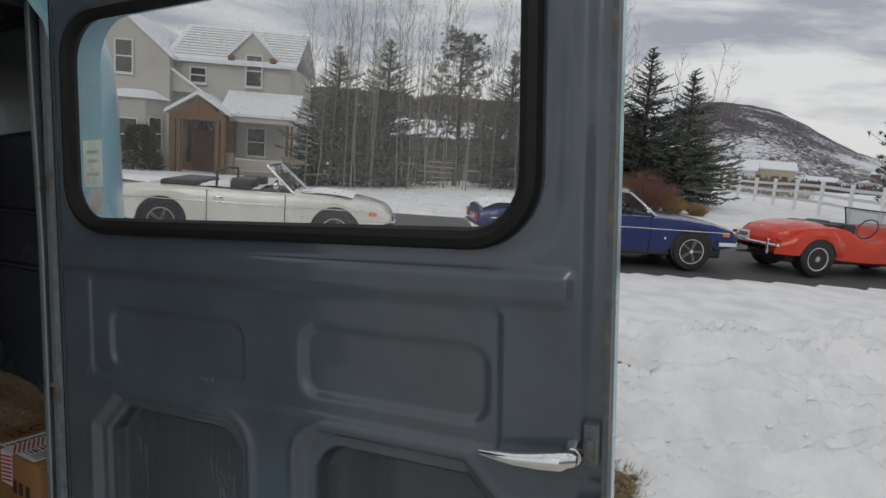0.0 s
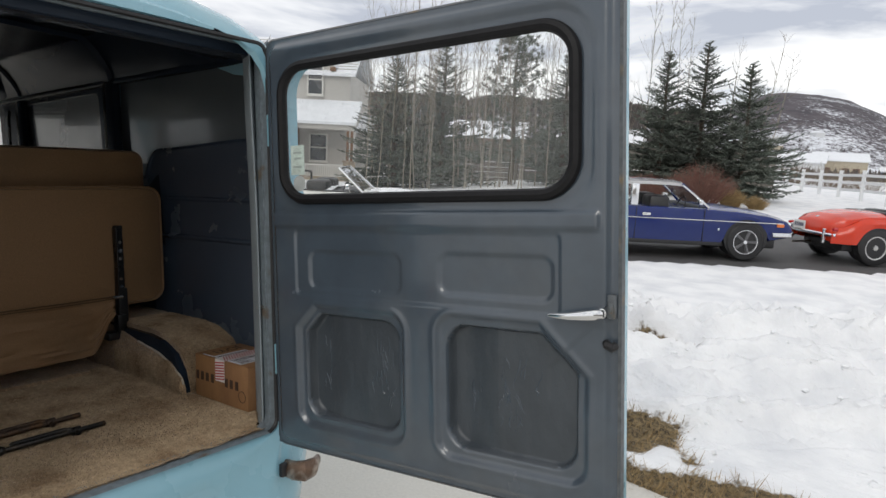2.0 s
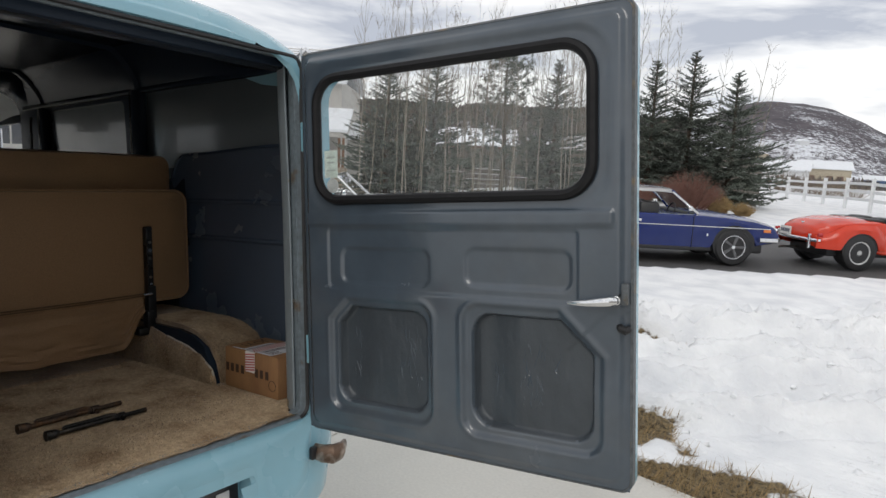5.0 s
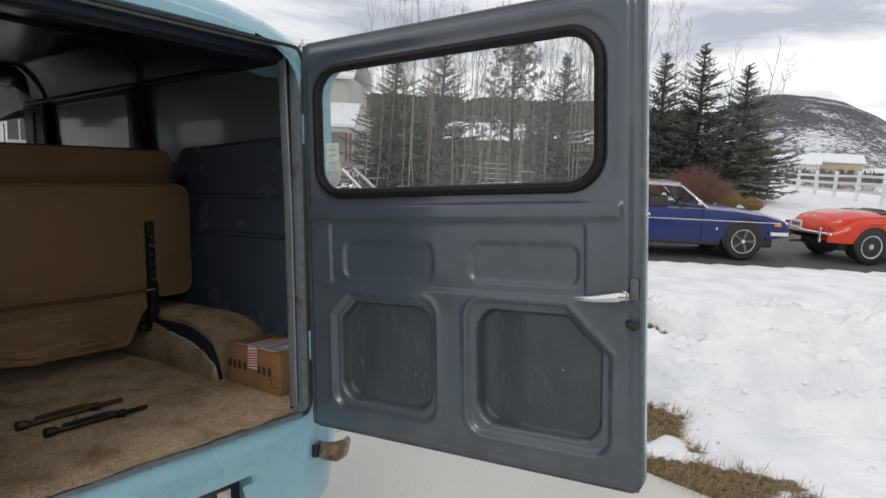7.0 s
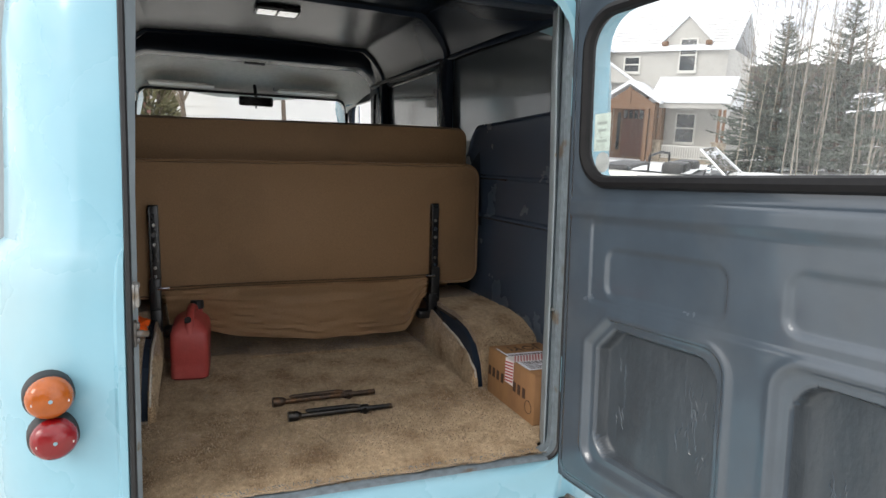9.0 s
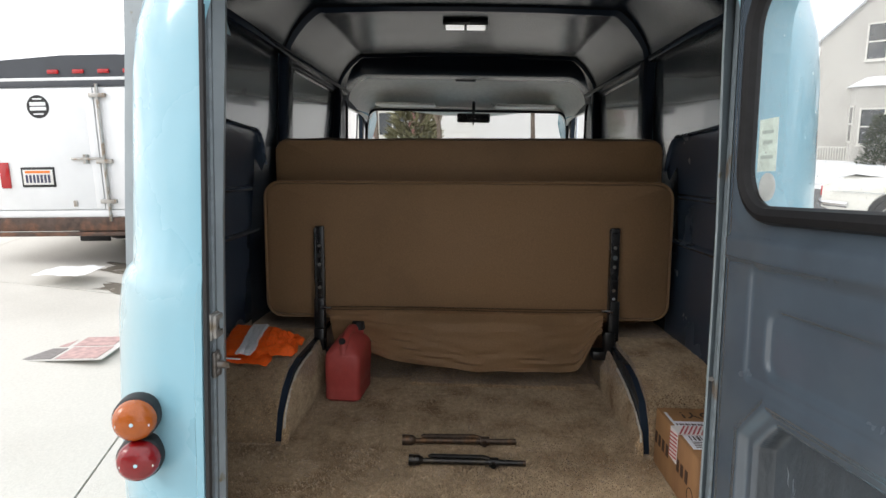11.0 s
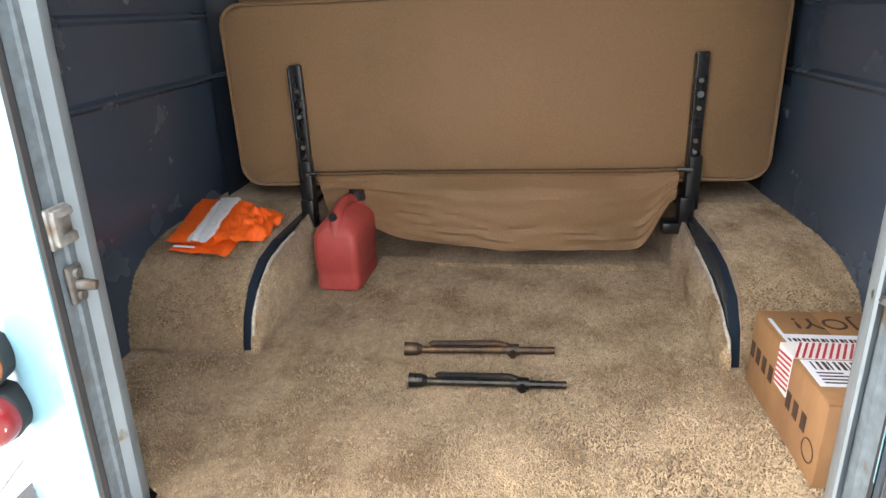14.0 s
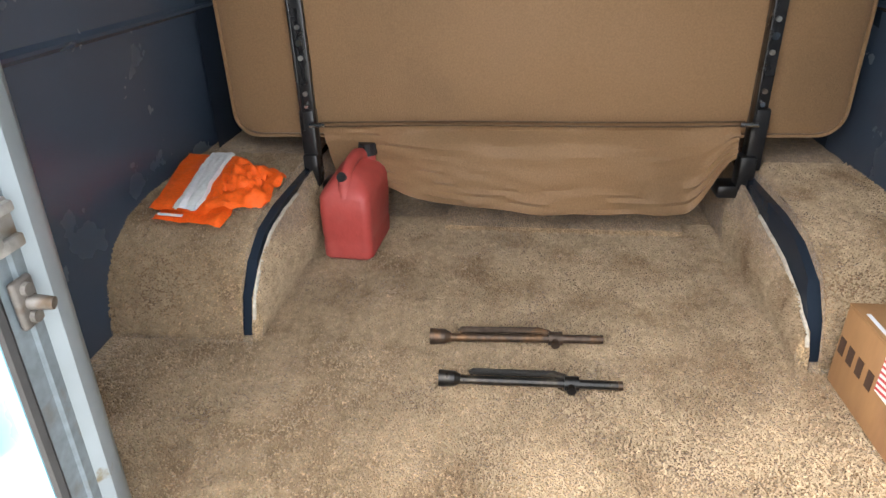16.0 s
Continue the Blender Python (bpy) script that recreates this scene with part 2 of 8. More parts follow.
# footprints that cross the smooth snow towards the street
STEPS = [(-0.30 + 0.11 * i + 0.09 * (i % 2), 6.9 + 0.30 * i - 0.05 * (i % 2)) for i in range(8)] + [(0.18, 7.75), (0.32, 7.95)]


def snow_depth(x, y):
    """Snow over the lawn: melted at the drive's edge, ploughed into lumps, then smooth up to the street."""
    e = y - drive_edge(x)
    off = x * ACROSS.x + y * ACROSS.y
    melt = smooth_step(0.10, 0.55, e - 0.24 + 0.3 * math.exp(-((e - 0.22) / 0.07) ** 2) * smooth_step(0.0, 0.2, wave(x, 0, 5.2, 0.5)) - 2.2 * smooth_step(0.55, 0.15, math.hypot((x + 0.55) * 0.7, y - 4.95)) + 0.5 * wave(x, y, 4.2, 0.55) + 0.25 * wave(x, y, 9.7, 0.17))
    along = x * ALONG.x + y * ALONG.y
    # trodden and ploughed furrows beside the drive, ending in a bank of rolled snow
    band = smooth_step(1.9, 2.5, off) * smooth_step(5.4, 4.8, off)
    sway = 0.22 * wave(along, off, 1.3, 1.5)
    furrow = 0.17 * math.tanh(2.2 * math.sin(10.5 * (off + sway))) * (0.55 + 0.8 * wave(along * 0.6, off * 2, 6.1, 0.9)) + 0.10 * wave(along * 0.30, off * 1.6, 3.7, 0.30) + 0.04 * wave(along * 0.4, off * 1.8, 7.7, 0.12)
    clods = 0.05 * wave(along * 0.5, off, 5.5, 0.24) + 0.10 * abs(wave(along * 0.4, off, 8.5, 0.12)) + 0.065 * abs(wave(along * 0.6, off, 9.1, 0.07)) + 0.03 * wave(along * 0.6, off, 3.1, 0.045)
    bank = math.exp(-((off + 0.3 * wave(along, 0, 2.9, 1.4) - 4.7) / 0.34) ** 2) * (0.13 + 0.13 * wave(along, off, 3.3, 0.8) + 0.18 * abs(wave(x, y, 4.1, 0.2)) + 0.08 * abs(wave(x, y, 4.8, 0.09)))
    roll = 0.025 * wave(x, y, 2.2, 1.6) + 0.006 * wave(x, y, 7.0, 0.28)
    z = melt * (0.04 + band * (furrow + clods) + max(0.0, bank) + roll * (1.4 - band)) - 0.015
    if 6.6 < y < 9.4 and -0.8 < x < 0.9:
        for fx, fy in STEPS:
            z -= 0.06 * math.exp(-((x - fx) ** 2 + (y - fy) ** 2) / 0.008)
    z *= 1 - 0.8 * smooth_step(-0.35, 0.05, off - NEAR_KERB) * smooth_step(0.4, 0.0, off - FAR_KERB)
    return z, melt


def ground_height(x, y):
    e = y - drive_edge(x)
    off = x * ACROSS.x + y * ACROSS.y
    if e < -0.04:
        return drive_rise(x, y) - 0.06
    if NEAR_KERB - 0.02 < off < FAR_KERB + 0.02:
        return -0.07
    z = snow_depth(x, y)[0]
    along = x * ALONG.x + y * ALONG.y
    if off > FAR_KERB:
        z = 0.05 + 0.05 * wave(x, y, 2.2, 3.0) + 0.012 * wave(x, y, 2.8, 0.7)
    # beyond the street the land falls towards the house and rises a little under the spruces
    left = smooth_step(6, -4, along)
    beyond = max(0.0, min(off, 60.0) - FAR_KERB)
    z += 0.04 * smooth_step(-1.5, 0.0, off - NEAR_KERB) - 0.022 * beyond * left + 0.035 * min(beyond, 9.0) * (1 - left)
    far = math.hypot(x, y)
    return z - 5.0 * smooth_step(70, 220, far) * smooth_step(0, 60, y - x * 0.2) if far > 70 else z


def ticks(a, b, fine, out):
    """Coordinates that are close together from a to b and spread out beyond."""
    mid = list(np.arange(a, b + 1e-6, fine))
    step, low, high = fine, [], []
    p, q = a, b
    while p > -out or q < out:
        step = min(step * 1.12, 150.0)
        p, q = p - step, q + step
        low.append(p)
        high.append(q)
    return [float(v) for v in low[::-1] + mid + high]


def snow_material():
    m = bpy.data.materials.new("snow_and_dry_grass")
    m.use_nodes = True
    n, k = m.node_tree.nodes, m.node_tree.links
    p = n["Principled BSDF"]
    p.inputs["Roughness"].default_value = 0.75
    p.inputs["Subsurface Weight"].default_value = 0.0
    mask = n.new("ShaderNodeAttribute")
    mask.attribute_name = "snow"
    place = n.new("ShaderNodeTexCoord")

    def cloud(size, detail):
        c = n.new("ShaderNodeTexNoise")
        c.inputs["Scale"].default_value, c.inputs["Detail"].default_value = size, detail
        k.new(place.outputs["Object"], c.inputs["Vector"])
        return c.outputs["Fac"]

    soil = n.new("ShaderNodeValToRGB")
    soil.color_ramp.elements[0].position, soil.color_ramp.elements[0].color = 0.35, (0.045, 0.032, 0.018, 1)
    soil.color_ramp.elements[1].position, soil.color_ramp.elements[1].color = 0.65, (0.23, 0.17, 0.085, 1)
    k.new(cloud(42, 5), soil.inputs["Fac"])
    white = n.new("ShaderNodeValToRGB")
    white.color_ramp.elements[0].position, white.color_ramp.elements[0].color = 0.3, (0.70, 0.712, 0.735, 1)
    white.color_ramp.elements[1].position, white.color_ramp.elements[1].color = 0.6, (0.86, 0.865, 0.87, 1)
    k.new(cloud(2.2, 8), white.inputs["Fac"])
    rough_edge = n.new("ShaderNodeMath")
    rough_edge.operation = "MULTIPLY_ADD"
    k.new(cloud(26, 6), rough_edge.inputs[0])
    rough_edge.inputs[1].default_value = 0.7
    k.new(mask.outputs["Fac"], rough_edge.inputs[2])
    cut = n.new("ShaderNodeMapRange")
    cut.inputs["From Min"].default_value, cut.inputs["From Max"].default_value = 0.72, 0.9
    k.new(rough_edge.outputs[0], cut.inputs["Value"])
    mix = n.new("ShaderNodeMixRGB")
    k.new(cut.outputs["Result"], mix.inputs["Fac"])
    k.new(soil.outputs["Color"], mix.inputs["Color1"])
    k.new(white.outputs["Color"], mix.inputs["Color2"])
    k.new(mix.outputs["Color"], p.inputs["Base Color"])
    b = n.new("ShaderNodeBump")
    b.inputs["Strength"].default_value, b.inputs["Distance"].default_value = 1.0, 0.014
    turned = n.new("ShaderNodeMapping")
    turned.inputs["Rotation"].default_value, turned.inputs["Scale"].default_value = (0, 0, radians(-40)), (5.0, 17.0, 12.0)
    k.new(place.outputs["Object"], turned.inputs["Vector"])
    ruts = n.new("ShaderNodeTexNoise")
    ruts.inputs["Scale"].default_value, ruts.inputs["Detail"].default_value = 1.0, 7.0
    k.new(turned.outputs["Vector"], ruts.inputs["Vector"])
    both = n.new("ShaderNodeMath")
    both.operation = "MULTIPLY_ADD"
    k.new(ruts.outputs["Fac"], both.inputs[0])
    both.inputs[1].default_value = 1.6
    k.new(cloud(24, 9), both.inputs[2])
    k.new(both.outputs[0], b.inputs["Height"])
    k.new(b.outputs["Normal"], p.inputs["Normal"])
    return m


SNOW_GROUND = snow_material()
SNOW = material("settled_snow", (0.84, 0.85, 0.86), 0.7, grain=0.05, scale=8, bump=0.01, bump_scale=14)
CONCRETE = material("pale_concrete", (0.60, 0.575, 0.525), 0.8, grain=0.05, scale=60, dirt=(0.51, 0.485, 0.44), dirt_scale=0.7, dirt_low=0.5, dirt_high=0.75, bump=0.0015, bump_scale=90)
ASPHALT = material("damp_asphalt", (0.085, 0.083, 0.083), 0.7, grain=0.25, scale=120, dirt=(0.05, 0.05, 0.052), dirt_scale=0.35, bump=0.004, bump_scale=140)

xs, ys = ticks(-2.6, 4.4, 0.028, 2600), ticks(2.2, 7.4, 0.028, 2600)
sheet = grid_mesh(xs, ys, ground_height)
mask = sheet.attributes.new("snow", "FLOAT", "POINT")
mask.data.foreach_set("value", [snow_depth(v.co.x, v.co.y)[1] if v.co.y > drive_edge(v.co.x) - 0.04 else 1.0 for v in sheet.vertices])
sheet.materials.append(SNOW_GROUND)
crumb_random = random.Random(77)


def snow_crumbs(count):
    """Half-sunk lumps of broken snow, thickest on the furrows and the bank."""
    source = bmesh.new()
    bmesh.ops.create_icosphere(source, subdivisions=2, radius=1)
    ball = [v.co.copy() for v in source.verts]
    tris = [[v.index for v in f.verts] for f in source.faces]
    source.free()
    verts, faces = [], []
    while len(verts) < count * len(ball):
        x, y = crumb_random.uniform(-2.4, 4.6), crumb_random.uniform(2.6, 7.2)
        off = x * ACROSS.x + y * ACROSS.y
        if off > 5.5 or snow_depth(x, y)[1] < 0.6 or wave(x, y, 1.7, 0.5) < crumb_random.uniform(-0.25, 0.35):
            continue
        size = 0.006 + 0.026 * crumb_random.random() ** 3
        flat, z = crumb_random.uniform(0.35, 0.6), ground_height(x, y) - 0.15 * size
        base = len(verts)
        for v in ball:
            lump = size * (1 + 0.9 * noise.noise(v * 1.6 + Vector((base, 0, 0))))
            verts.append((x + v.x * lump, y + v.y * lump, z + v.z * lump * flat))
        faces += [[base + i for i in f] for f in tris]
    me = bpy.data.meshes.new("snow_crumbs")
    me.from_pydata(verts, [], faces)
    me.polygons.foreach_set("use_smooth", [True] * len(me.polygons))
    me.materials.append(SNOW)
    return me


tagged(new("snow_crumbs", snow_crumbs(1500)), "broken crumbs of white snow on the trodden lawn", "snow", kind="stuff")
ground = tagged(new("ground", sheet), "lawn under trodden white snow with dry grass at the drive's edge", "ground", kind="structure")

# the drive: concrete slabs with sawn joints
drive = thing("pavement", pose(0, 0, 0), "pale concrete driveway slabs with dark sawn joints", "driveway", kind="structure")
SLAB_X = [-24, -18, -13.4, -10.35, -7.3, -4.25, -1.2, 1.85, 4.9, 7.95, 13]
SLAB_Y = [-17, -13.4, -10.45, -7.45, -4.45, -1.50, 2.42]
for x0, x1 in zip(SLAB_X, SLAB_X[1:]):
    for y0, y1 in zip(SLAB_Y, SLAB_Y[1:]):
        bm = bmesh.new()
        k = 7
        g = 0.006
        px = [x0 + g + (x1 - x0 - 2 * g) * i / k for i in range(k + 1)]
        top = []
        for j in range(k + 1):
            row = []
            for x in px:
                low_edge, high_edge = y0 + 0.244 * x + g, drive_edge(x) if y1 == 2.42 else y1 + 0.244 * x - g
                y = low_edge + (high_edge - low_edge) * j / k
                row.append(bm.verts.new((x, y, drive_rise(x, y))))
            top.append(row)
        for j in range(k):
            for i in range(k):
                bm.faces.new((top[j][i], top[j][i + 1], top[j + 1][i + 1], top[j + 1][i]))
        rim = [e for e in bm.edges if e.is_boundary]
        fresh = [f for f in bmesh.ops.extrude_edge_only(bm, edges=rim)["geom"] if isinstance(f, bmesh.types.BMVert)]
        for v in fresh:
            v.co.z -= 0.1
        bmesh.ops.recalc_face_normals(bm, faces=bm.faces)
        part("slab", bm, CONCRETE, drive)

# the street
bm = bmesh.new()
cross = [(NEAR_KERB, -0.1), (NEAR_KERB + 0.02, 0.02), (11.0, 0.06), (12.0, 0.08), (13.2, 0.06), (FAR_KERB - 0.02, 0.02), (FAR_KERB, -0.1)]
loft(bm, [[ROAD @ Vector((s, o + 0.06 * wave(s, o, 3, 2.5) * (o < 9 or o > 15), z)) for o, z in cross] for s in np.linspace(-70, 70, 141)], closed=False)
bmesh.ops.reverse_faces(bm, faces=bm.faces)
road = part("road", bm, ASPHALT)
tagged(road, "damp dark asphalt street between snowy verges", "street", kind="structure")


# ---- the van, in its own axes: x towards its tail, z up, rear sill at x = 0 ----
van = thing("van", VAN, "pale blue vintage van with its grey-lined rear door standing open", "van")

# half of the outer cross-section, from the sill up over the roof
SECTION = [(0.68, 0.40), (0.755, 0.46), (0.79, 0.60), (0.805, 0.80), (0.81, 1.05), (0.808, 1.25), (0.80, 1.33), (0.792, 1.355), (0.778, 1.37), (0.775, 1.50), (0.772, 1.65),
           (0.768, 1.80), (0.757, 1.90), (0.735, 1.98), (0.69, 2.06), (0.62, 2.125), (0.50, 2.175), (0.34, 2.205), (0.16, 2.22), (0.0, 2.225)]
CORNER = 0.27
NOSE = -3.9


def hull(x, shrink=0.0):
    """The body's outline at x: it draws in round the rear corners and towards the windscreen."""
    inset = CORNER - math.sqrt(max(0.0, CORNER ** 2 - (CORNER - min(CORNER, max(0.0, -x))) ** 2))
    half = []
    for y, z in SECTION:
        lift = max(0.0, (z - 1.85) / 0.35)
        pinch = 0.10 * smooth_step(-3.0, -4.0, x) * smooth_step(1.35, 2.2, z)
        shoulder = 0.07 * smooth_step(-0.2, -1.2, x) * smooth_step(1.95, 2.06, z) * smooth_step(2.215, 2.15, z)
        half.append((max(0.0, y + shoulder - (inset * 0.92 + shrink) * (y / 0.8) - pinch * y), z - inset * 0.36 * lift - shrink * lift + (0.15 * smooth_step(-0.1, -1.3, x) - 0.05) * min(1.0, max(0.0, (z - 1.95) / 0.2)) - 0.05 * smooth_step(-3.2, -3.9, x) * lift))
    return [(x, y, z) for y, z in half] + [(x, -y, z) for y, z in reversed(half[:-1])]


def tail(bm):
    """Sets what is built at x = 0 at the sill back to its place: the rear face leans forward a little."""
    for v in bm.verts:
        v.co.x -= 0.085 + 0.028 * (v.co.z - 0.8)
        v.co.y += 0.001
    return bm


# outer skin of one side and the roof
bm = bmesh.new()
depths = [-0.0, -0.012, -0.03, -0.06, -0.10, -0.15, -0.20, CORNER * -1, -0.5, -1.0, -1.5, -2.0, -2.5, -2.8, -3.1, -3.4, -3.65, NOSE]
rings = [hull(x) for x in depths]
loft(bm, rings, closed=False)
# cab windows in the front doors
for f in [f for f in bm.faces if -3.6 < f.calc_center_median().x < -2.85 and 1.62 < f.calc_center_median().z < 1.97]:
    bm.faces.remove(f)
for v in bm.verts:
    v.co.y = v.co.y * (1 + (0.075 - 0.025 * smooth_step(1.30, 1.40, v.co.z)) * smooth_step(-0.06, -0.36, v.co.x)) + 0.021 * min(0.0, max(v.co.x, -1.6) + 0.4)
bmesh.ops.recalc_face_normals(bm, faces=bm.faces)
part("outer_skin", tail(bm), BLUE, van, "pale blue painted body with a belt ledge")

# rear frame between the rounded corners and the door opening
OPEN_Y, OPEN_LOW, OPEN_TOP = 0.532, 0.774, 2.022
outer = hull(0.0)
centre = Vector((0, 1.38))


def on_rect(direction, half_y, z0, z1, r):
    """Where a ray from the opening's middle meets its round-cornered outline."""
    pts = round_rect(-half_y, half_y, z0, z1, r, 10)
    best = None
    for a, b in zip(pts, pts[1:] + pts[:1]):
        a, e = Vector(a) - centre, Vector(b) - Vector(a)
        det = direction.x * -e.y + direction.y * e.x
        if abs(det) > 1e-9:
            t = (a.x * -e.y + a.y * e.x) / det
            s = (direction.x * a.y - direction.y * a.x) / det
            if t > 0 and -1e-6 <= s <= 1 + 1e-6:
                best = centre + direction * t
    return best


loop = [Vector((p[1], p[2])) for p in outer]
low = [Vector((-0.46 + 0.92 * i / 12, 0.40)) for i in range(1, 12)]
loop = loop + low
dense = []
for a, b in zip(loop, loop[1:] + loop[:1]):
    steps = max(1, int((b - a).length / 0.05))
    dense += [a + (b - a) * i / steps for i in range(steps)]
bm = bmesh.new()
rows = []
for share in np.linspace(0, 1, 15):
    depth = 0.012 * smooth_step(0, 0.3, share) * smooth_step(1.0, 0.85, share)
    ring = []
    for p in dense:
        q = on_rect((p - centre).normalized(), OPEN_Y, OPEN_LOW, OPEN_TOP, 0.048)
        r = p + (q - p) * share
        ring.append((depth, r.x, r.y))
    rows.append(ring)
# the plate's recess in the rear panel stays free
loft(bm, rows)
gone = [f for f in bm.faces if abs(f.calc_center_median().y) < 0.27 and f.calc_center_median().z < 0.63]
bmesh.ops.delete(bm, geom=gone, context="FACES")
bmesh.ops.recalc_face_normals(bm, faces=bm.faces)
part("rear_frame", tail(bm), BLUE, van)

# the recess for the number plate and the plate itself
bm = bmesh.new()
pts = round_rect(-0.285, 0.285, 0.40, 0.655, 0.04, 5)
loft(bm, [[(0.0125, y, z) for y, z in round_rect(-0.345, 0.345, 0.34, 0.712, 0.05, 5)], [(0.0145, y, z) for y, z in round_rect(-0.31, 0.31, 0.38, 0.68, 0.045, 5)], [(0.004, y, z) for y, z in pts], [(-0.045, y * 0.97, 0.5275 + (z - 0.5275) * 0.95) for y, z in pts]])
bm.faces.new([bm.verts.new((-0.045, y * 0.97, 0.5275 + (z - 0.5275) * 0.95)) for y, z in pts])
bmesh.ops.recalc_face_normals(bm, faces=bm.faces)
part("plate_recess", tail(bm), BLUE, van)
PLATE_BLACK = material("black_plate_enamel", (0.02, 0.02, 0.022), 0.35, grain=0.1, scale=30)
PLATE_SILVER = material("silver_plate_bars", (0.55, 0.55, 0.54), 0.4, grain=0.05, scale=40)
tag_plate = part("number_plate", tail(box(-0.04, -0.03, -0.26, 0.26, 0.45, 0.62, 0.003)), PLATE_BLACK, van, "black enamelled number plate with raised silver bars")
for i, y in enumerate((0.20, 0.125, 0.05, -0.025, -0.10, -0.175)):
    part("bar", tail(box(-0.03, -0.026, y - 0.024, y + 0.024, 0.53, 0.605, 0.002)), PLATE_SILVER, tag_plate)
PLATE_WHITE = material("white_plate", (0.72, 0.71, 0.68), 0.45, grain=0.06, scale=25)
second = part("state_plate", tail(box(-0.028, -0.022, -0.17, 0.135, 0.42, 0.575, 0.002)), PLATE_WHITE, van, "small white licence plate with plain bars")
PLATE_INK = material("dark_plate_ink", (0.05, 0.05, 0.10), 0.5)
for y in (-0.12, -0.08, -0.04, 0.0, 0.04, 0.08):
    part("bar", tail(box(-0.022, -0.02, y - 0.013, y + 0.013, 0.455, 0.53, 0.001)), PLATE_INK, second)

# jamb of the opening: grey return with a black seal
jamb = [(0.012, 0.0), (0.006, 0.008), (-0.02, 0.007), (-0.022, 0.012), (-0.045, 0.008), (-0.06, 0.004)]
bm = bmesh.new()
loft(bm, [[(x, y, z) for y, z in round_rect(-OPEN_Y + i, OPEN_Y - i, OPEN_LOW + min(i, 0.004), OPEN_TOP - i, 0.04, 8)] for x, i in jamb])
bmesh.ops.recalc_face_normals(bm, faces=bm.faces)
bmesh.ops.reverse_faces(bm, faces=bm.faces)
part("door_jamb", tail(bm), WORN, van, "grey painted door jamb with chipped edges")
bm = bmesh.new()
ring = [(0.010, y, z) for y, z in round_rect(-OPEN_Y + 0.006, OPEN_Y - 0.006, OPEN_LOW + 0.004, OPEN_TOP - 0.006, 0.04, 8)]
pipe(bm, ring[28:] + ring[:26], 0.007, 6, up=(1, 0, 0))
part("door_seal", tail(bm), RUBBER, van, "black rubber door seal")

# inner posts either side of the opening
for side in (-1, 1):
    bm = bmesh.new()
    prof = [(-0.045, 0.527), (-0.05, 0.525), (-0.085, 0.538), (-0.112, 0.548), (-0.19, 0.63), (-0.32, 0.765), (-0.31, 0.785), (-0.17, 0.65), (-0.06, 0.545)]
    if side > 0:
        prof = [(x, y - 0.012) for x, y in prof]
    else:
        prof = [(-0.028, 0.530), (-0.052, 0.514), (-0.076, 0.519), (-0.112, 0.545), (-0.165, 0.64), (-0.245, 0.80), (-0.235, 0.825), (-0.145, 0.67), prof[-1]]
    loft(bm, [[(x, side * (y - 0.012 * smooth_step(1.4, 2.0, z)), z) for x, y in prof] for z in np.linspace(0.775, 2.02, 8)])
    bmesh.ops.recalc_face_normals(bm, faces=bm.faces)
    part("rear_post", tail(bm), POST, van, "pale grey chipped door post")
# header over the opening and the strip behind the sill
part("header", tail(box(-0.14, -0.05, -0.545, 0.545, 1.985, 2.05, 0.008)), DARK, van)
part("sill_strip", tail(box(-0.03, -0.004, -0.515, 0.515, 0.752, 0.779, 0.003)), WORN, van, "worn metal strip along the rear sill")

# inner linings of the sides: ribbed lower panels, glossy upper panels and a cornice
WALL = 0.755


def ahead(bm):
    """The body stands a degree askew of its tail: what lies further forward shifts across a little."""
    for v in bm.verts:
        v.co.y = (1.06 - 0.03 * smooth_step(1.5, 1.7, v.co.z)) * v.co.y + 0.021 * min(0.0, max(v.co.x, -1.6) + 0.4)
    return bm


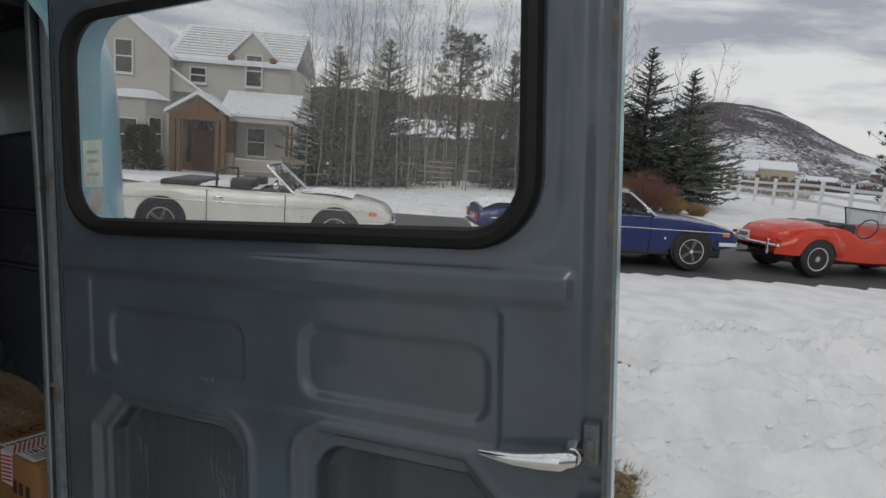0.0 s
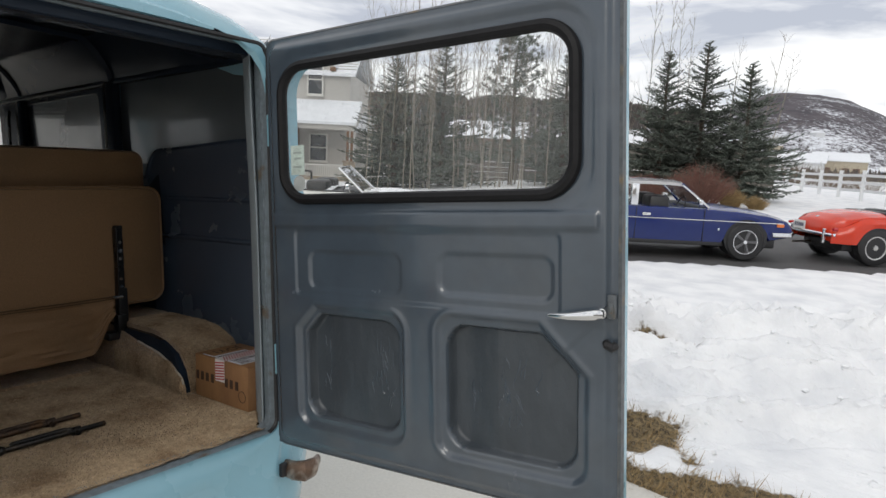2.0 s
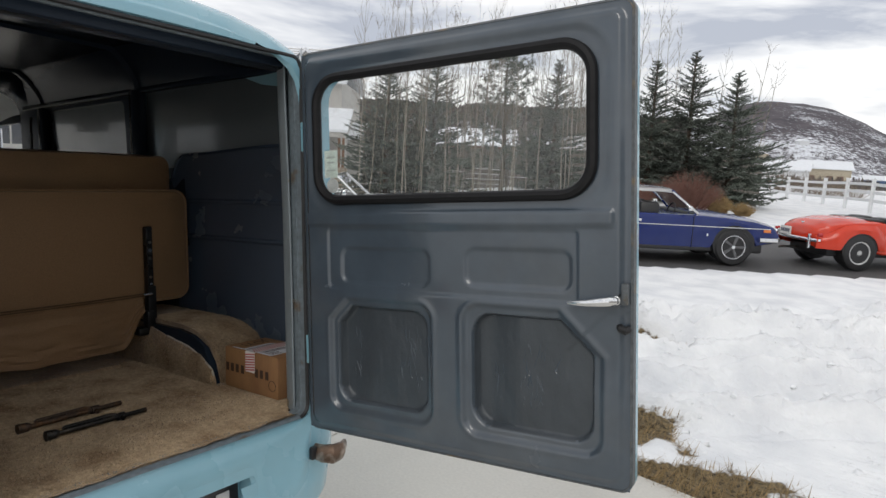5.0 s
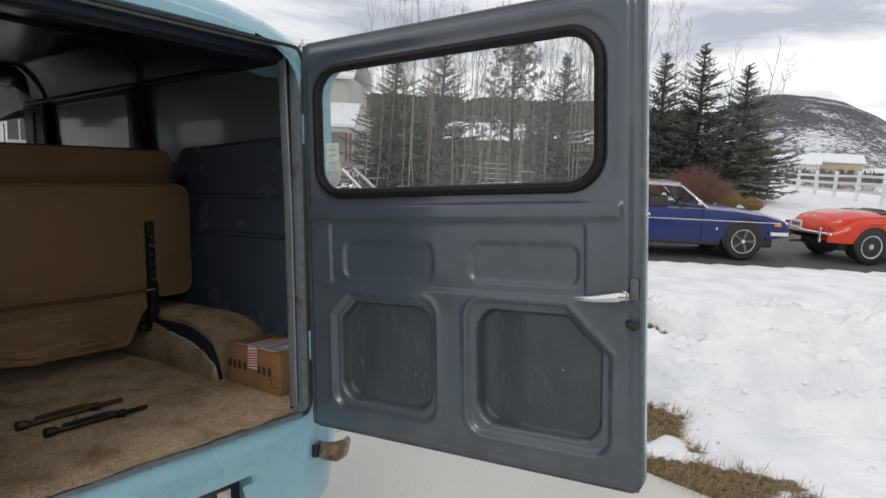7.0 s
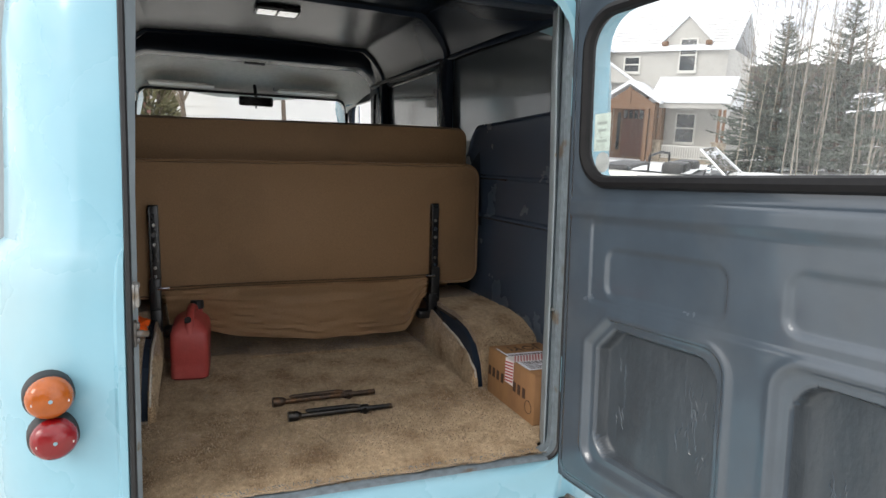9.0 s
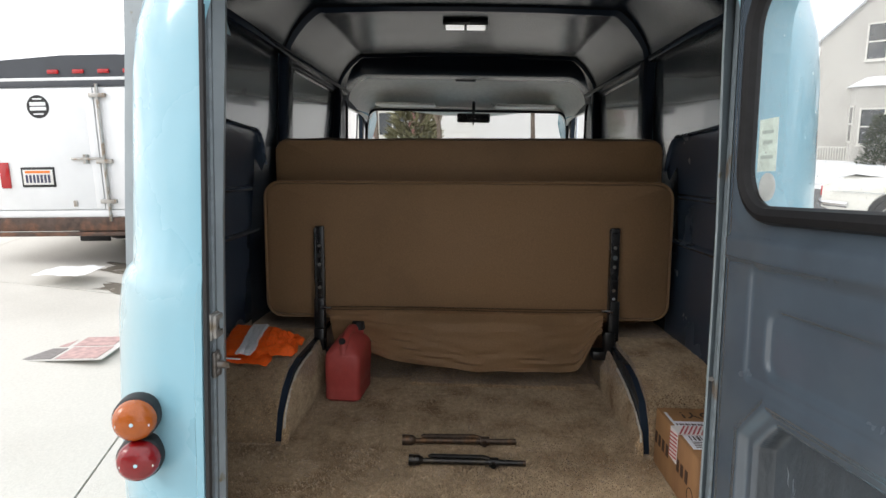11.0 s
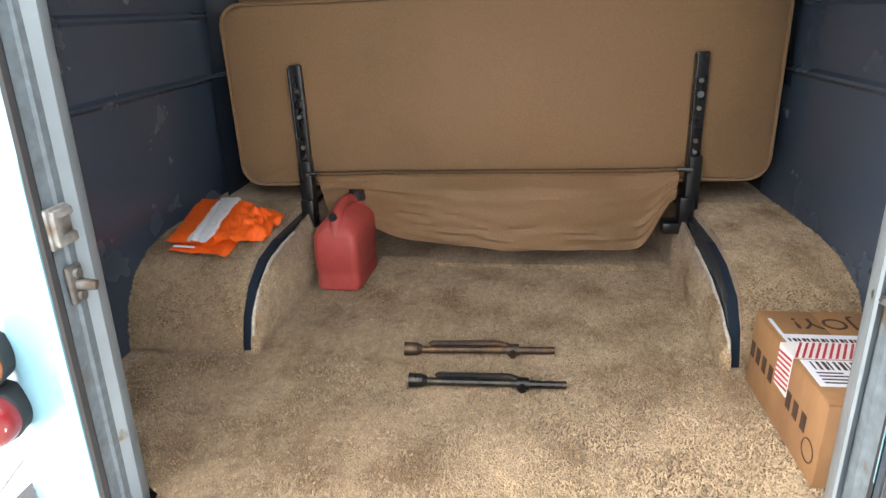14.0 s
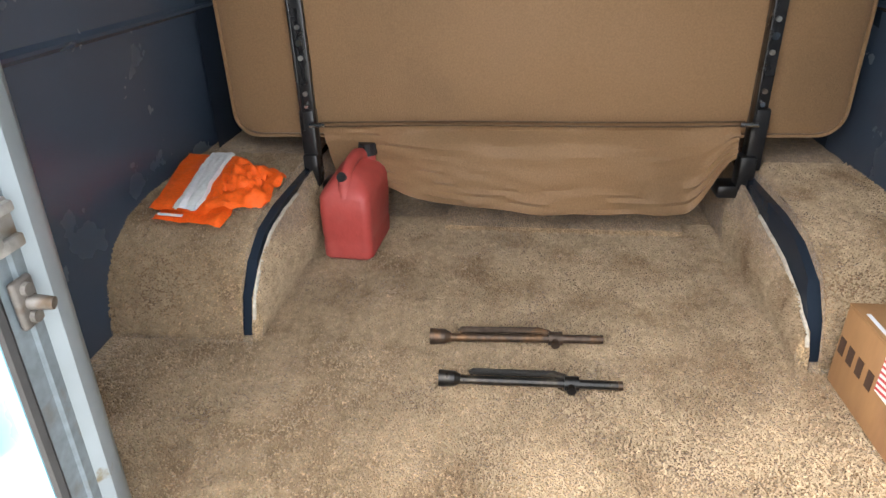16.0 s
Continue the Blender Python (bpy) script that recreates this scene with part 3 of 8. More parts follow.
PANEL = material("slate_mirror_gloss_panel", (0.105, 0.122, 0.132), 0.22, coat=0.8, spec=0.8, uneven=0.04, grain=0.06, scale=5, bump=0.0010, bump_scale=3.5)
for side in (-1, 1):
    bm = bmesh.new()
    prof = [(0.76, 0.0), (0.90, 0.0), (1.10, 0.0), (1.335, 0.0), (1.345, 0.010), (1.352, 0.010), (1.36, 0.0), (1.505, 0.0), (1.513, 0.008), (1.52, 0.008), (1.527, 0.0),
            (1.62, 0.0), (1.69, 0.004), (1.715, 0.006), (1.722, 0.014), (1.71, 0.02)]

    def lip(x):
        """How far the upper edge falls: it rises to the tail and ends in a round corner."""
        return -0.035 + 0.022 * smooth_step(-0.5, -1.15, x) + 0.12 * smooth_step(-1.13, -1.30, x) ** 2

    rows = []
    for x in list(np.linspace(-0.36, -1.05, 16)) + list(np.linspace(-1.07, -1.295, 18)):
        rows.append([(x, side * (WALL - d - 0.010 * smooth_step(1.5, 1.7, z) + (0.028 * smooth_step(1.36, 1.30, z) if side < 0 else 0.0)), z - lip(x) * smooth_step(1.53, 1.70, z)) for z, d in prof])
    rows.append([(x - 0.006, y + side * 0.012, z) for x, y, z in rows[-1]])
    loft(bm, rows, closed=False)
    bmesh.ops.recalc_face_normals(bm, faces=bm.faces)
    part("side_lining", ahead(bm), LINING, van, "slate grey side panel with swage lines")
    bm = bmesh.new()
    loft(bm, [[(x, side * (WALL - d), z) for z, d in ((0.76, 0.0), (1.3, 0.0), (1.672, 0.004))] for x in (-1.2, -2.0, -2.7, -3.75)], closed=False)
    part("front_lining", ahead(bm), DARK, van)
    # glossy painted side panels: a plain one at the tail, one in a window surround ahead of it
    front = [(-1.50, 1.56), (-1.50, 1.75), (-1.50, 1.90), (-1.49, 2.00), (-1.48, 2.085)]
    bm = bmesh.new()
    rows = []
    for t in np.linspace(0, 1, 24):
        row = [(x + (-0.22 - x) * t, z) for x, z in front]
        rows.append([(x, side * (0.752 - 0.03 * (z - 1.68) - 0.13 * smooth_step(-0.42, -0.20, x)), z) for x, z in row])
    loft(bm, rows, closed=False)
    bmesh.ops.recalc_face_normals(bm, faces=bm.faces)
    part("side_panel", ahead(bm), PANEL, van, "glossy grey painted side panel", smooth=20)
    edge = round_rect(-2.60, -1.68, 1.60, 2.02, 0.04, 8)
    wide = round_rect(-2.72, -1.60, 1.57, 2.06, 0.03, 8)
    bm = bmesh.new()
    loft(bm, [[(x, side * (d - 0.03 * (z - 1.68)), z) for x, z in edge] for d in (0.752, 0.760)], caps=True)
    bmesh.ops.recalc_face_normals(bm, faces=bm.faces)
    part("side_panel", ahead(bm), PANEL, van, "glossy grey painted panel in a window surround", smooth=20)
    bm = bmesh.new()
    loft(bm, [[(x, side * (0.740 - 0.03 * (z - 1.68)), z) for x, z in wide], [(x, side * (0.740 - 0.03 * (z - 1.68)), z) for x, z in edge], [(x, side * (0.756 - 0.03 * (z - 1.68)), z) for x, z in edge]])
    bmesh.ops.recalc_face_normals(bm, faces=bm.faces)
    part("window_surround", ahead(bm), DARK, van)
    # cornice between wall and roof
    part("cornice", ahead(box(-2.85, -0.40, min(side * 0.70, side * 0.735), max(side * 0.70, side * 0.735), 2.04, 2.068, 0.008)), DARK, van)


def lining(x, drop=0.0):
    """The inside of the roof: flat, with a coved panel down to each cornice."""
    back_drop = 0.19 * smooth_step(-1.35, -0.05, x)
    half = [(0.722 - drop, 2.055), (0.715 - drop, 2.09 - back_drop * 0.3), (0.69 - drop, 2.14 - back_drop * 0.6 - drop * 0.5), (0.65 - drop, 2.195 - back_drop - drop * 0.8), (0.605 - drop * 0.8, 2.235 - back_drop - drop),
            (0.585 - drop * 0.8, 2.243 - back_drop - drop), (0.57, 2.241 - back_drop - drop), (0.3, 2.25 - back_drop - drop), (0.0, 2.254 - back_drop - drop)]
    half = [(y * (1 - 0.04 * smooth_step(-1.2, -0.5, x) - 0.18 * smooth_step(-0.5, -0.1, x)), z) for y, z in half]
    return [(x, y, z) for y, z in half] + [(x, -y, z) for y, z in reversed(half[:-1])]


# roof lining
bm = bmesh.new()
rings = [lining(x) for x in np.linspace(-0.19, -2.95, 40)]
loft(bm, [[(x, y, z + 0.003 * wave(x, y, 8, 0.35)) for x, y, z in ring] for ring in rings], closed=False)
bmesh.ops.recalc_face_normals(bm, faces=bm.faces)
part("roof_lining", ahead(bm), DARK, van, "dark slate gloss painted roof lining")
# hoops across the roof
for x, wide, deep in ((-1.54, 0.028, 0.018), (-2.62, 0.02, 0.012)):
    bm = bmesh.new()
    loft(bm, [lining(x - wide, -0.002), lining(x - wide * 0.7, deep), lining(x + wide * 0.7, deep), lining(x + wide, -0.002)], closed=False)
    bmesh.ops.recalc_face_normals(bm, faces=bm.faces)
    part("roof_bow", ahead(bm), DARK, van)
    for side in (-1, 1):
        part("pillar", ahead(box(x - wide * 2.0, x + wide * 2.0, min(side * 0.705, side * 0.742), max(side * 0.705, side * 0.742), 0.8, 2.06, 0.014)), DARK, van)
# the deep beam behind the cab, with round upper corners and posts
hole = [(y, z) for y, z in round_rect(-0.725, 0.725, 1.30, 2.165, 0.13, 8)]
hole = [(y, z - 0.022 * (y / 0.7) ** 2 + 0.006) for y, z in hole]
rim = [(max(-0.752, min(0.752, y * 1.08)), z) for y, z in round_rect(-0.75, 0.75, 1.28, 2.262, 0.10, 8)]
bm = bmesh.new()
loft(bm, [[(-2.60, y, z) for y, z in rim], [(-2.70, y * 1.02, z + 0.045 * smooth_step(1.9, 2.1, z)) for y, z in hole], [(-2.79, y * 1.01, z + 0.008) for y, z in hole], [(-2.86, y, z) for y, z in hole], [(-2.95, y, z) for y, z in hole], [(-2.96, y, z) for y, z in rim]])
bmesh.ops.recalc_face_normals(bm, faces=bm.faces)
part("cab_beam", ahead(bm), DARK, van, "dark slate beam behind the cab")

# louvred roof vent: emission on its slits stands for light coming through them
VENT_LIGHT = bpy.data.materials.new("vent_slit_glow")
VENT_LIGHT.use_nodes = True
VENT_LIGHT.node_tree.nodes["Principled BSDF"].inputs["Base Color"].default_value = (0.9, 0.9, 0.88, 1)
VENT_LIGHT.node_tree.nodes["Principled BSDF"].inputs["Emission Color"].default_value = (1, 0.98, 0.94, 1)
VENT_LIGHT.node_tree.nodes["Principled BSDF"].inputs["Emission Strength"].default_value = 0.6
lamp = part("roof_lamp", box(-1.862, -1.742, -0.128, 0.074, 2.232, 2.255, 0.008), BLACK_METAL, van, "small black roof vent with glowing white louvre slits")
for i in range(4):
    for y0, y1 in ((-0.116, -0.033), (-0.021, 0.062)):
        part("slit", box(-1.850 + i * 0.028, -1.842 + i * 0.028, y0, y1, 2.2295, 2.2345, 0.001), VENT_LIGHT, lamp)
# a round paper sticker on the rear side window
STICKER = material("white_round_sticker", (0.66, 0.67, 0.66), 0.5, grain=0.05, scale=60)
disc = part("round_sticker", rod(bmesh.new(), (-0.62, -0.776, 1.885), (-0.62, -0.766, 1.885), 0.045, n=24), STICKER, van, "round white sticker with dark bars")
for dz, w in ((0.014, 0.024), (-0.004, 0.03), (-0.022, 0.018)):
    part("bar", box(-0.62 - w, -0.62 + w, -0.7665, -0.7652, 1.885 + dz - 0.005, 1.885 + dz + 0.005), RUBBER, disc, smooth=0)

# cab: pale headlining, windscreen, mirror and pillars
CREAM = material("off_white_headlining", (0.82, 0.80, 0.75), 0.65, grain=0.05, scale=30, dirt=(0.74, 0.72, 0.66), dirt_scale=2.5, bump=0.001, bump_scale=60)
bm = bmesh.new()
arch = [(0.762, 1.985), (0.755, 2.03), (0.735, 2.085), (0.68, 2.135), (0.58, 2.165), (0.4, 2.185), (0.2, 2.193), (0.0, 2.195)]
arch = arch + [(-y, z) for y, z in reversed(arch[:-1])]
loft(bm, [[(x, y * k, z - d * (0.4 + 0.6 * smooth_step(0.8, 0.2, abs(y)))) for y, z in arch] for x, k, d in ((-2.9, 1.0, 0.0), (-3.1, 1.0, 0.0), (-3.3, 0.99, 0.008), (-3.48, 0.98, 0.025), (-3.60, 0.97, 0.055), (-3.70, 0.965, 0.10), (-3.76, 0.96, 0.15), (-3.80, 0.955, 0.19))], closed=False)
bmesh.ops.recalc_face_normals(bm, faces=bm.faces)
part("cab_headlining", ahead(bm), CREAM, van, "off-white cab headlining")
bm = bmesh.new()
hole = [(y, z - 0.03 * (y / 0.7) ** 2) for y, z in round_rect(-0.735, 0.735, 1.50, 2.06, 0.075, 8)]
rim = [(y, z) for y, z in round_rect(-0.80, 0.80, 1.30, 2.16, 0.12, 8)]
loft(bm, [[(-3.79 - 0.1 * (1.9 - z), y, z) for y, z in rim], [(-3.75 - 0.1 * (1.9 - z), y, z) for y, z in hole], [(-3.80 - 0.1 * (1.9 - z), y, z) for y, z in hole]])
bmesh.ops.recalc_face_normals(bm, faces=bm.faces)
part("windscreen_surround", ahead(bm), CREAM, van)
bm = bmesh.new()
pipe(bm, [(-3.755 - 0.1 * (1.9 - z), y, z) for y, z in hole], 0.011, 6, True)
part("windscreen_seal", ahead(bm), RUBBER, van)
CAB_GLASS = glass("cab_glass", (0.97, 0.98, 0.98), 0.03)
bm = bmesh.new()
bm.faces.new([bm.verts.new((-3.78 - 0.1 * (1.9 - z), y, z)) for y, z in hole])
screen = part("windscreen", ahead(bm), CAB_GLASS, van)
screen.visible_shadow = False
bm = block(bmesh.new(), -3.58, -3.55, -0.066, 0.168, 1.934, 2.002, 0.014, 3)
rod(bm, (-3.57, 0.05, 2.0), (-3.68, 0.05, 2.09), 0.012)
rod(bm, (-3.565, 0.05, 1.936), (-3.565, 0.05, 1.918), 0.006)
part("rear_view_mirror", ahead(bm), BLACK_METAL, van, "black rear-view mirror")
for y in (-0.435, 0.418):
    visor = part("sun_visor", ahead(box(-3.70, -3.53, y - 0.21, y + 0.21, 2.050, 2.070, 0.009)), CREAM, van, "off-white padded sun visor")
    part("hinge", ahead(pipe(bmesh.new(), [(-3.69, y - 0.21, 2.062), (-3.71, y - 0.23, 2.07), (-3.71, y - 0.23, 2.12)], 0.006, 6)), CHROME, visor)
part("catch_plate", ahead(box(-2.99, -2.95, -0.068, 0.056, 2.148, 2.182, 0.004)), BLACK_METAL, van)
for side in (-1, 1):
    bm = bmesh.new()
    edge = round_rect(-3.60, -2.98, 1.62, 1.985, 0.06, 5)
    loft(bm, [[(x, side * 0.755, z) for x, z in round_rect(-3.76, -2.9, 1.30, 2.05, 0.05, 5)], [(x, side * 0.745, z) for x, z in edge], [(x, side * 0.772, z) for x, z in edge]])
    bmesh.ops.recalc_face_normals(bm, faces=bm.faces)
    part("cab_door_frame", ahead(bm), DARK, van)
    bm = bmesh.new()
    rod(bm, (-3.3, side * 0.735, 1.62), (-3.3, side * 0.735, 1.96), 0.01)
    part("quarter_light_bar", ahead(bm), CHROME, van)
    part("grab_bar", ahead(pipe(bmesh.new(), [(-2.72, side * 0.70, 1.66), (-2.70, side * 0.69, 1.70), (-2.70, side * 0.69, 1.95), (-2.72, side * 0.70, 1.99)], 0.008, 8)), BLACK_METAL, van)
part("bulkhead", box(-3.9, -3.8, -0.77, 0.77, 0.7, 1.5, 0.02), DARK, van)
# nose, chassis and wheels
bm = bmesh.new()
loft(bm, [[(x, y * w, z0 + (z1 - z0) * z) for y, z in ((-1, 0), (-1, 0.7), (-0.9, 0.92), (-0.5, 1), (0.5, 1), (0.9, 0.92), (1, 0.7), (1, 0))] for x, w, z0, z1 in
          ((-3.9, 0.78, 0.5, 1.42), (-4.15, 0.74, 0.5, 1.38), (-4.4, 0.66, 0.5, 1.28), (-4.5, 0.55, 0.55, 1.1))], caps=True)
bmesh.ops.recalc_face_normals(bm, faces=bm.faces)
part("bonnet", bm, BLUE, van)
part("chassis", box(-4.3, -0.2, -0.55, 0.55, 0.32, 0.50, 0.03), BLACK_METAL, van)


def wheel(radius, width, rim_mat, parent, m, spokes=0):
    """A tyre with its rim, standing across y."""
    bm = bmesh.new()
    prof = [(0.62, -0.40), (0.66, -0.5), (0.90, -0.5), (0.97, -0.42), (1.0, -0.25), (1.0, 0.25), (0.97, 0.42), (0.90, 0.5), (0.66, 0.5), (0.62, 0.40)]
    n = 32
    loft(bm, [[(radius * r * math.cos(2 * math.pi * k / n), width * w, radius * r * math.sin(2 * math.pi * k / n)) for r, w in prof] for k in range(n)] +
         [[(radius * r, width * w, 0) for r, w in prof]])
    bmesh.ops.remove_doubles(bm, verts=bm.verts, dist=1e-5)
    bmesh.ops.recalc_face_normals(bm, faces=bm.faces)
    tyre = part("wheel", bm, RUBBER, parent, m=m)
    bm = bmesh.new()
    dish = [(0.64, -0.46), (0.60, -0.42), (0.55, -0.30), (0.30, -0.22), (0.16, -0.30), (0.14, -0.36), (0.02, -0.37)] if not spokes else [(0.64, -0.46), (0.58, -0.44), (0.55, -0.30), (0.54, 0.1)]
    loft(bm, [[(radius * r * math.cos(2 * math.pi * k / n), width * w, radius * r * math.sin(2 * math.pi * k / n)) for r, w in dish] for k in range(n)] + [[(radius * r, width * w, 0) for r, w in dish]], closed=False)
    bmesh.ops.remove_doubles(bm, verts=bm.verts, dist=1e-5)
    if spokes:
        rod(bm, (0, width * -0.45, 0), (0, width * 0.1, 0), radius * 0.11, n=12)
        for k in range(spokes):
            a = 2 * math.pi * k / spokes
            c, s = math.cos(a), math.sin(a)
            if spokes > 8:
                rod(bm, (radius * 0.1 * c, width * -0.4, radius * 0.1 * s), (radius * 0.57 * math.cos(a + 0.35), width * -0.25, radius * 0.57 * math.sin(a + 0.35)), 0.004, n=4)
            else:
                rod(bm, (radius * 0.1 * c, width * -0.38, radius * 0.1 * s), (radius * 0.58 * c, width * -0.36, radius * 0.58 * s), radius * 0.07, radius * 0.10, n=6)
    part("rim", bm, rim_mat, tyre)
    return tyre


RIM_BLUE = material("pale_grey_rim_paint", (0.45, 0.48, 0.50), 0.4, grain=0.05, scale=20)
for x in (-1.0, -3.75):
    for side in (-1, 1):
        wheel(0.36, 0.19, RIM_BLUE, van, pose(x, side * 0.64, 0.36, 0, 0, 0 if side < 0 else 180))

# tail lamps on the rear corner
AMBER = material("amber_lens", (0.36, 0.08, 0.004), 0.16, coat=0.3, grain=0.08, scale=60, bump=0.0015, bump_scale=90)
RED_LENS = material("red_lens", (0.20, 0.003, 0.006), 0.14, coat=0.3, grain=0.08, scale=60, bump=0.0015, bump_scale=90)
for side in (-1, 1):
    for z, mat, what in ((1.081, AMBER, "round amber indicator lens"), (0.994, RED_LENS, "round red tail lamp lens")):
        base = Matrix.Translation((-0.084, side * (0.676 if z > 1.03 else 0.671), z - 0.006)) @ Euler((0, radians(90), side * radians(-14))).to_matrix().to_4x4()
        bm = bmesh.new()
        n = 28
        prof = [(0.0465, -0.02), (0.0465, 0.012), (0.045, 0.016), (0.043, 0.018)]
        loft(bm, [[base @ Vector((r * math.cos(2 * math.pi * k / n), r * math.sin(2 * math.pi * k / n), h)) for k in range(n)] for r, h in prof])
        bezel = part("tail_lamp", bm, RUBBER, van, "round tail lamp")
        bm = bmesh.new()
        prof = [(0.0435, 0.012), (0.0425, 0.026), (0.038, 0.036), (0.029, 0.043), (0.016, 0.047), (0.004, 0.048)]
        loft(bm, [[base @ Vector((r * math.cos(2 * math.pi * k / n), r * math.sin(2 * math.pi * k / n), h)) for k in range(n)] for r, h in prof], caps=False)
        bmesh.ops.recalc_face_normals(bm, faces=bm.faces)
        part("lens", bm, mat, bezel, what)
        for a in (-0.030, 0.030):
            part("screw", rod(bmesh.new(), base @ Vector((0.004, a, 0.03)), base @ Vector((0.004, a, 0.041)), 0.0035, n=8), CHROME, bezel)

# bumper stub with a worn over-rider
BUMPER = material("worn_bumper_chrome", (0.34, 0.29, 0.25), 0.34, 0.7, grain=0.2, scale=40, dirt=(0.13, 0.085, 0.06), dirt_scale=16, dirt_low=0.45, dirt_high=0.6)
for side in (1,):
    bm = bmesh.new()
    pipe(bm, [(-0.02, side * 0.565, 0.632), (0.035, side * 0.57, 0.630), (0.066, side * 0.59, 0.630), (0.068, side * 0.625, 0.631), (0.04, side * 0.665, 0.632)], [0.014, 0.017, 0.019, 0.019, 0.014], 10, squash=1.9)
    part("bumper_end", tail(bm), BUMPER, van, "worn brown-grey bumper end")
    part("bumper_slot", tail(box(0.0, 0.018, min(side * 0.535, side * 0.56), max(side * 0.535, side * 0.56), 0.61, 0.655, 0.004)), RUBBER, van)

# strikers on the latch post
PX, PY = -0.110, 0.518
bm = box(PX - 0.022, PX + 0.022, -PY - 0.004, -PY + 0.004, 1.240, 1.296, 0.003)
for x0, x1, z0, z1 in ((-0.020, 0.018, 1.244, 1.258), (-0.020, 0.018, 1.281, 1.293), (0.006, 0.019, 1.250, 1.288)):
    block(bm, PX + x0, PX + x1, -PY + 0.003, -PY + 0.012, z0, z1, 0.003)
DULL_STEEL = material("dull_stained_steel", (0.30, 0.295, 0.28), 0.45, 0.4, grain=0.3, scale=80, dirt=(0.12, 0.09, 0.06), dirt_scale=40)
part("striker_plate", bm, DULL_STEEL, van, "worn steel striker plate")
bm = rod(bmesh.new(), (PX - 0.006, -PY, 1.184), (PX - 0.012, -PY + 0.026, 1.180), 0.009, 0.007, 14)
block(bm, PX - 0.020, PX + 0.010, -PY - 0.004, -PY + 0.005, 1.156, 1.212, 0.012, 3)
for z in (1.168, 1.200):
    rod(bm, (PX - 0.005, -PY, z), (PX - 0.005, -PY + 0.010, z), 0.009, 0.007, 10)
part("dovetail_peg", bm, material("rust_stained_steel", (0.13, 0.12, 0.11), 0.5, 0.4, grain=0.3, scale=70, dirt=(0.09, 0.06, 0.035), dirt_scale=40), van, "rust-stained door peg")
bm = rod(bmesh.new(), (-0.16, 0.542, 1.175), (-0.16, 0.52, 1.175), 0.006, 0.008, 8)
rod(bm, (-0.16, 0.525, 1.175), (-0.13, 0.518, 1.18), 0.006, 0.005, 8)
part("catch", bm, STEEL, van)

# ---- the open rear door: s along it from the hinge, z up, and depth towards the inside ----
DOOR = Matrix.Translation((0.005, 0.524, 0.79)) @ Euler((0, radians(-1.9), radians(6.0))).to_matrix().to_4x4() @ Matrix.Translation((0, 0, -0.79))
DOOR_W, DOOR_LOW, DOOR_TOP = 1.055, 0.760, 2.014
HINGE = -0.034
WIN = (0.034, 0.960, 1.530, 1.928, 0.085)


def sdf_round(x, z, x0, x1, z0, z1, r):
    dx, dz = abs(x - (x0 + x1) / 2) - (x1 - x0) / 2 + r, abs(z - (z0 + z1) / 2) - (z1 - z0) / 2 + r
    return min(max(dx, dz), 0.0) + math.hypot(max(dx, 0.0), max(dz, 0.0)) - r


def sdf_cut(x, z, x0, x1, z0, z1, r, cut, corner):
    """A round-cornered rectangle with one corner at the top cut off."""
    d = sdf_round(x, z, x0, x1, z0, z1, r)
    px = x - x1 if corner > 0 else x0 - x
    return max(d, (px + z - z1 + cut) * 0.7071)


def step_in(d, wide):
    return smooth_step(wide / 2, -wide / 2, d)


POCKETS = ((0.102, 0.440, 0.872, 1.186), (0.602, 0.956, 0.870, 1.196))


def pocket_depth(x, z):
    """Below nought inside one of the two lower pockets."""
    return min(sdf_cut(x, z, *POCKETS[0], 0.055, 0.055, -1), sdf_cut(x, z, *POCKETS[1], 0.058, 0.09, 1))


def pocket_floor(x):
    """The pockets are deepest at their hinge side."""
    near = POCKETS[0][0] if x < 0.55 else POCKETS[1][0]
    return 0.034 - 0.016 * smooth_step(0.03, 0.15, x - near)


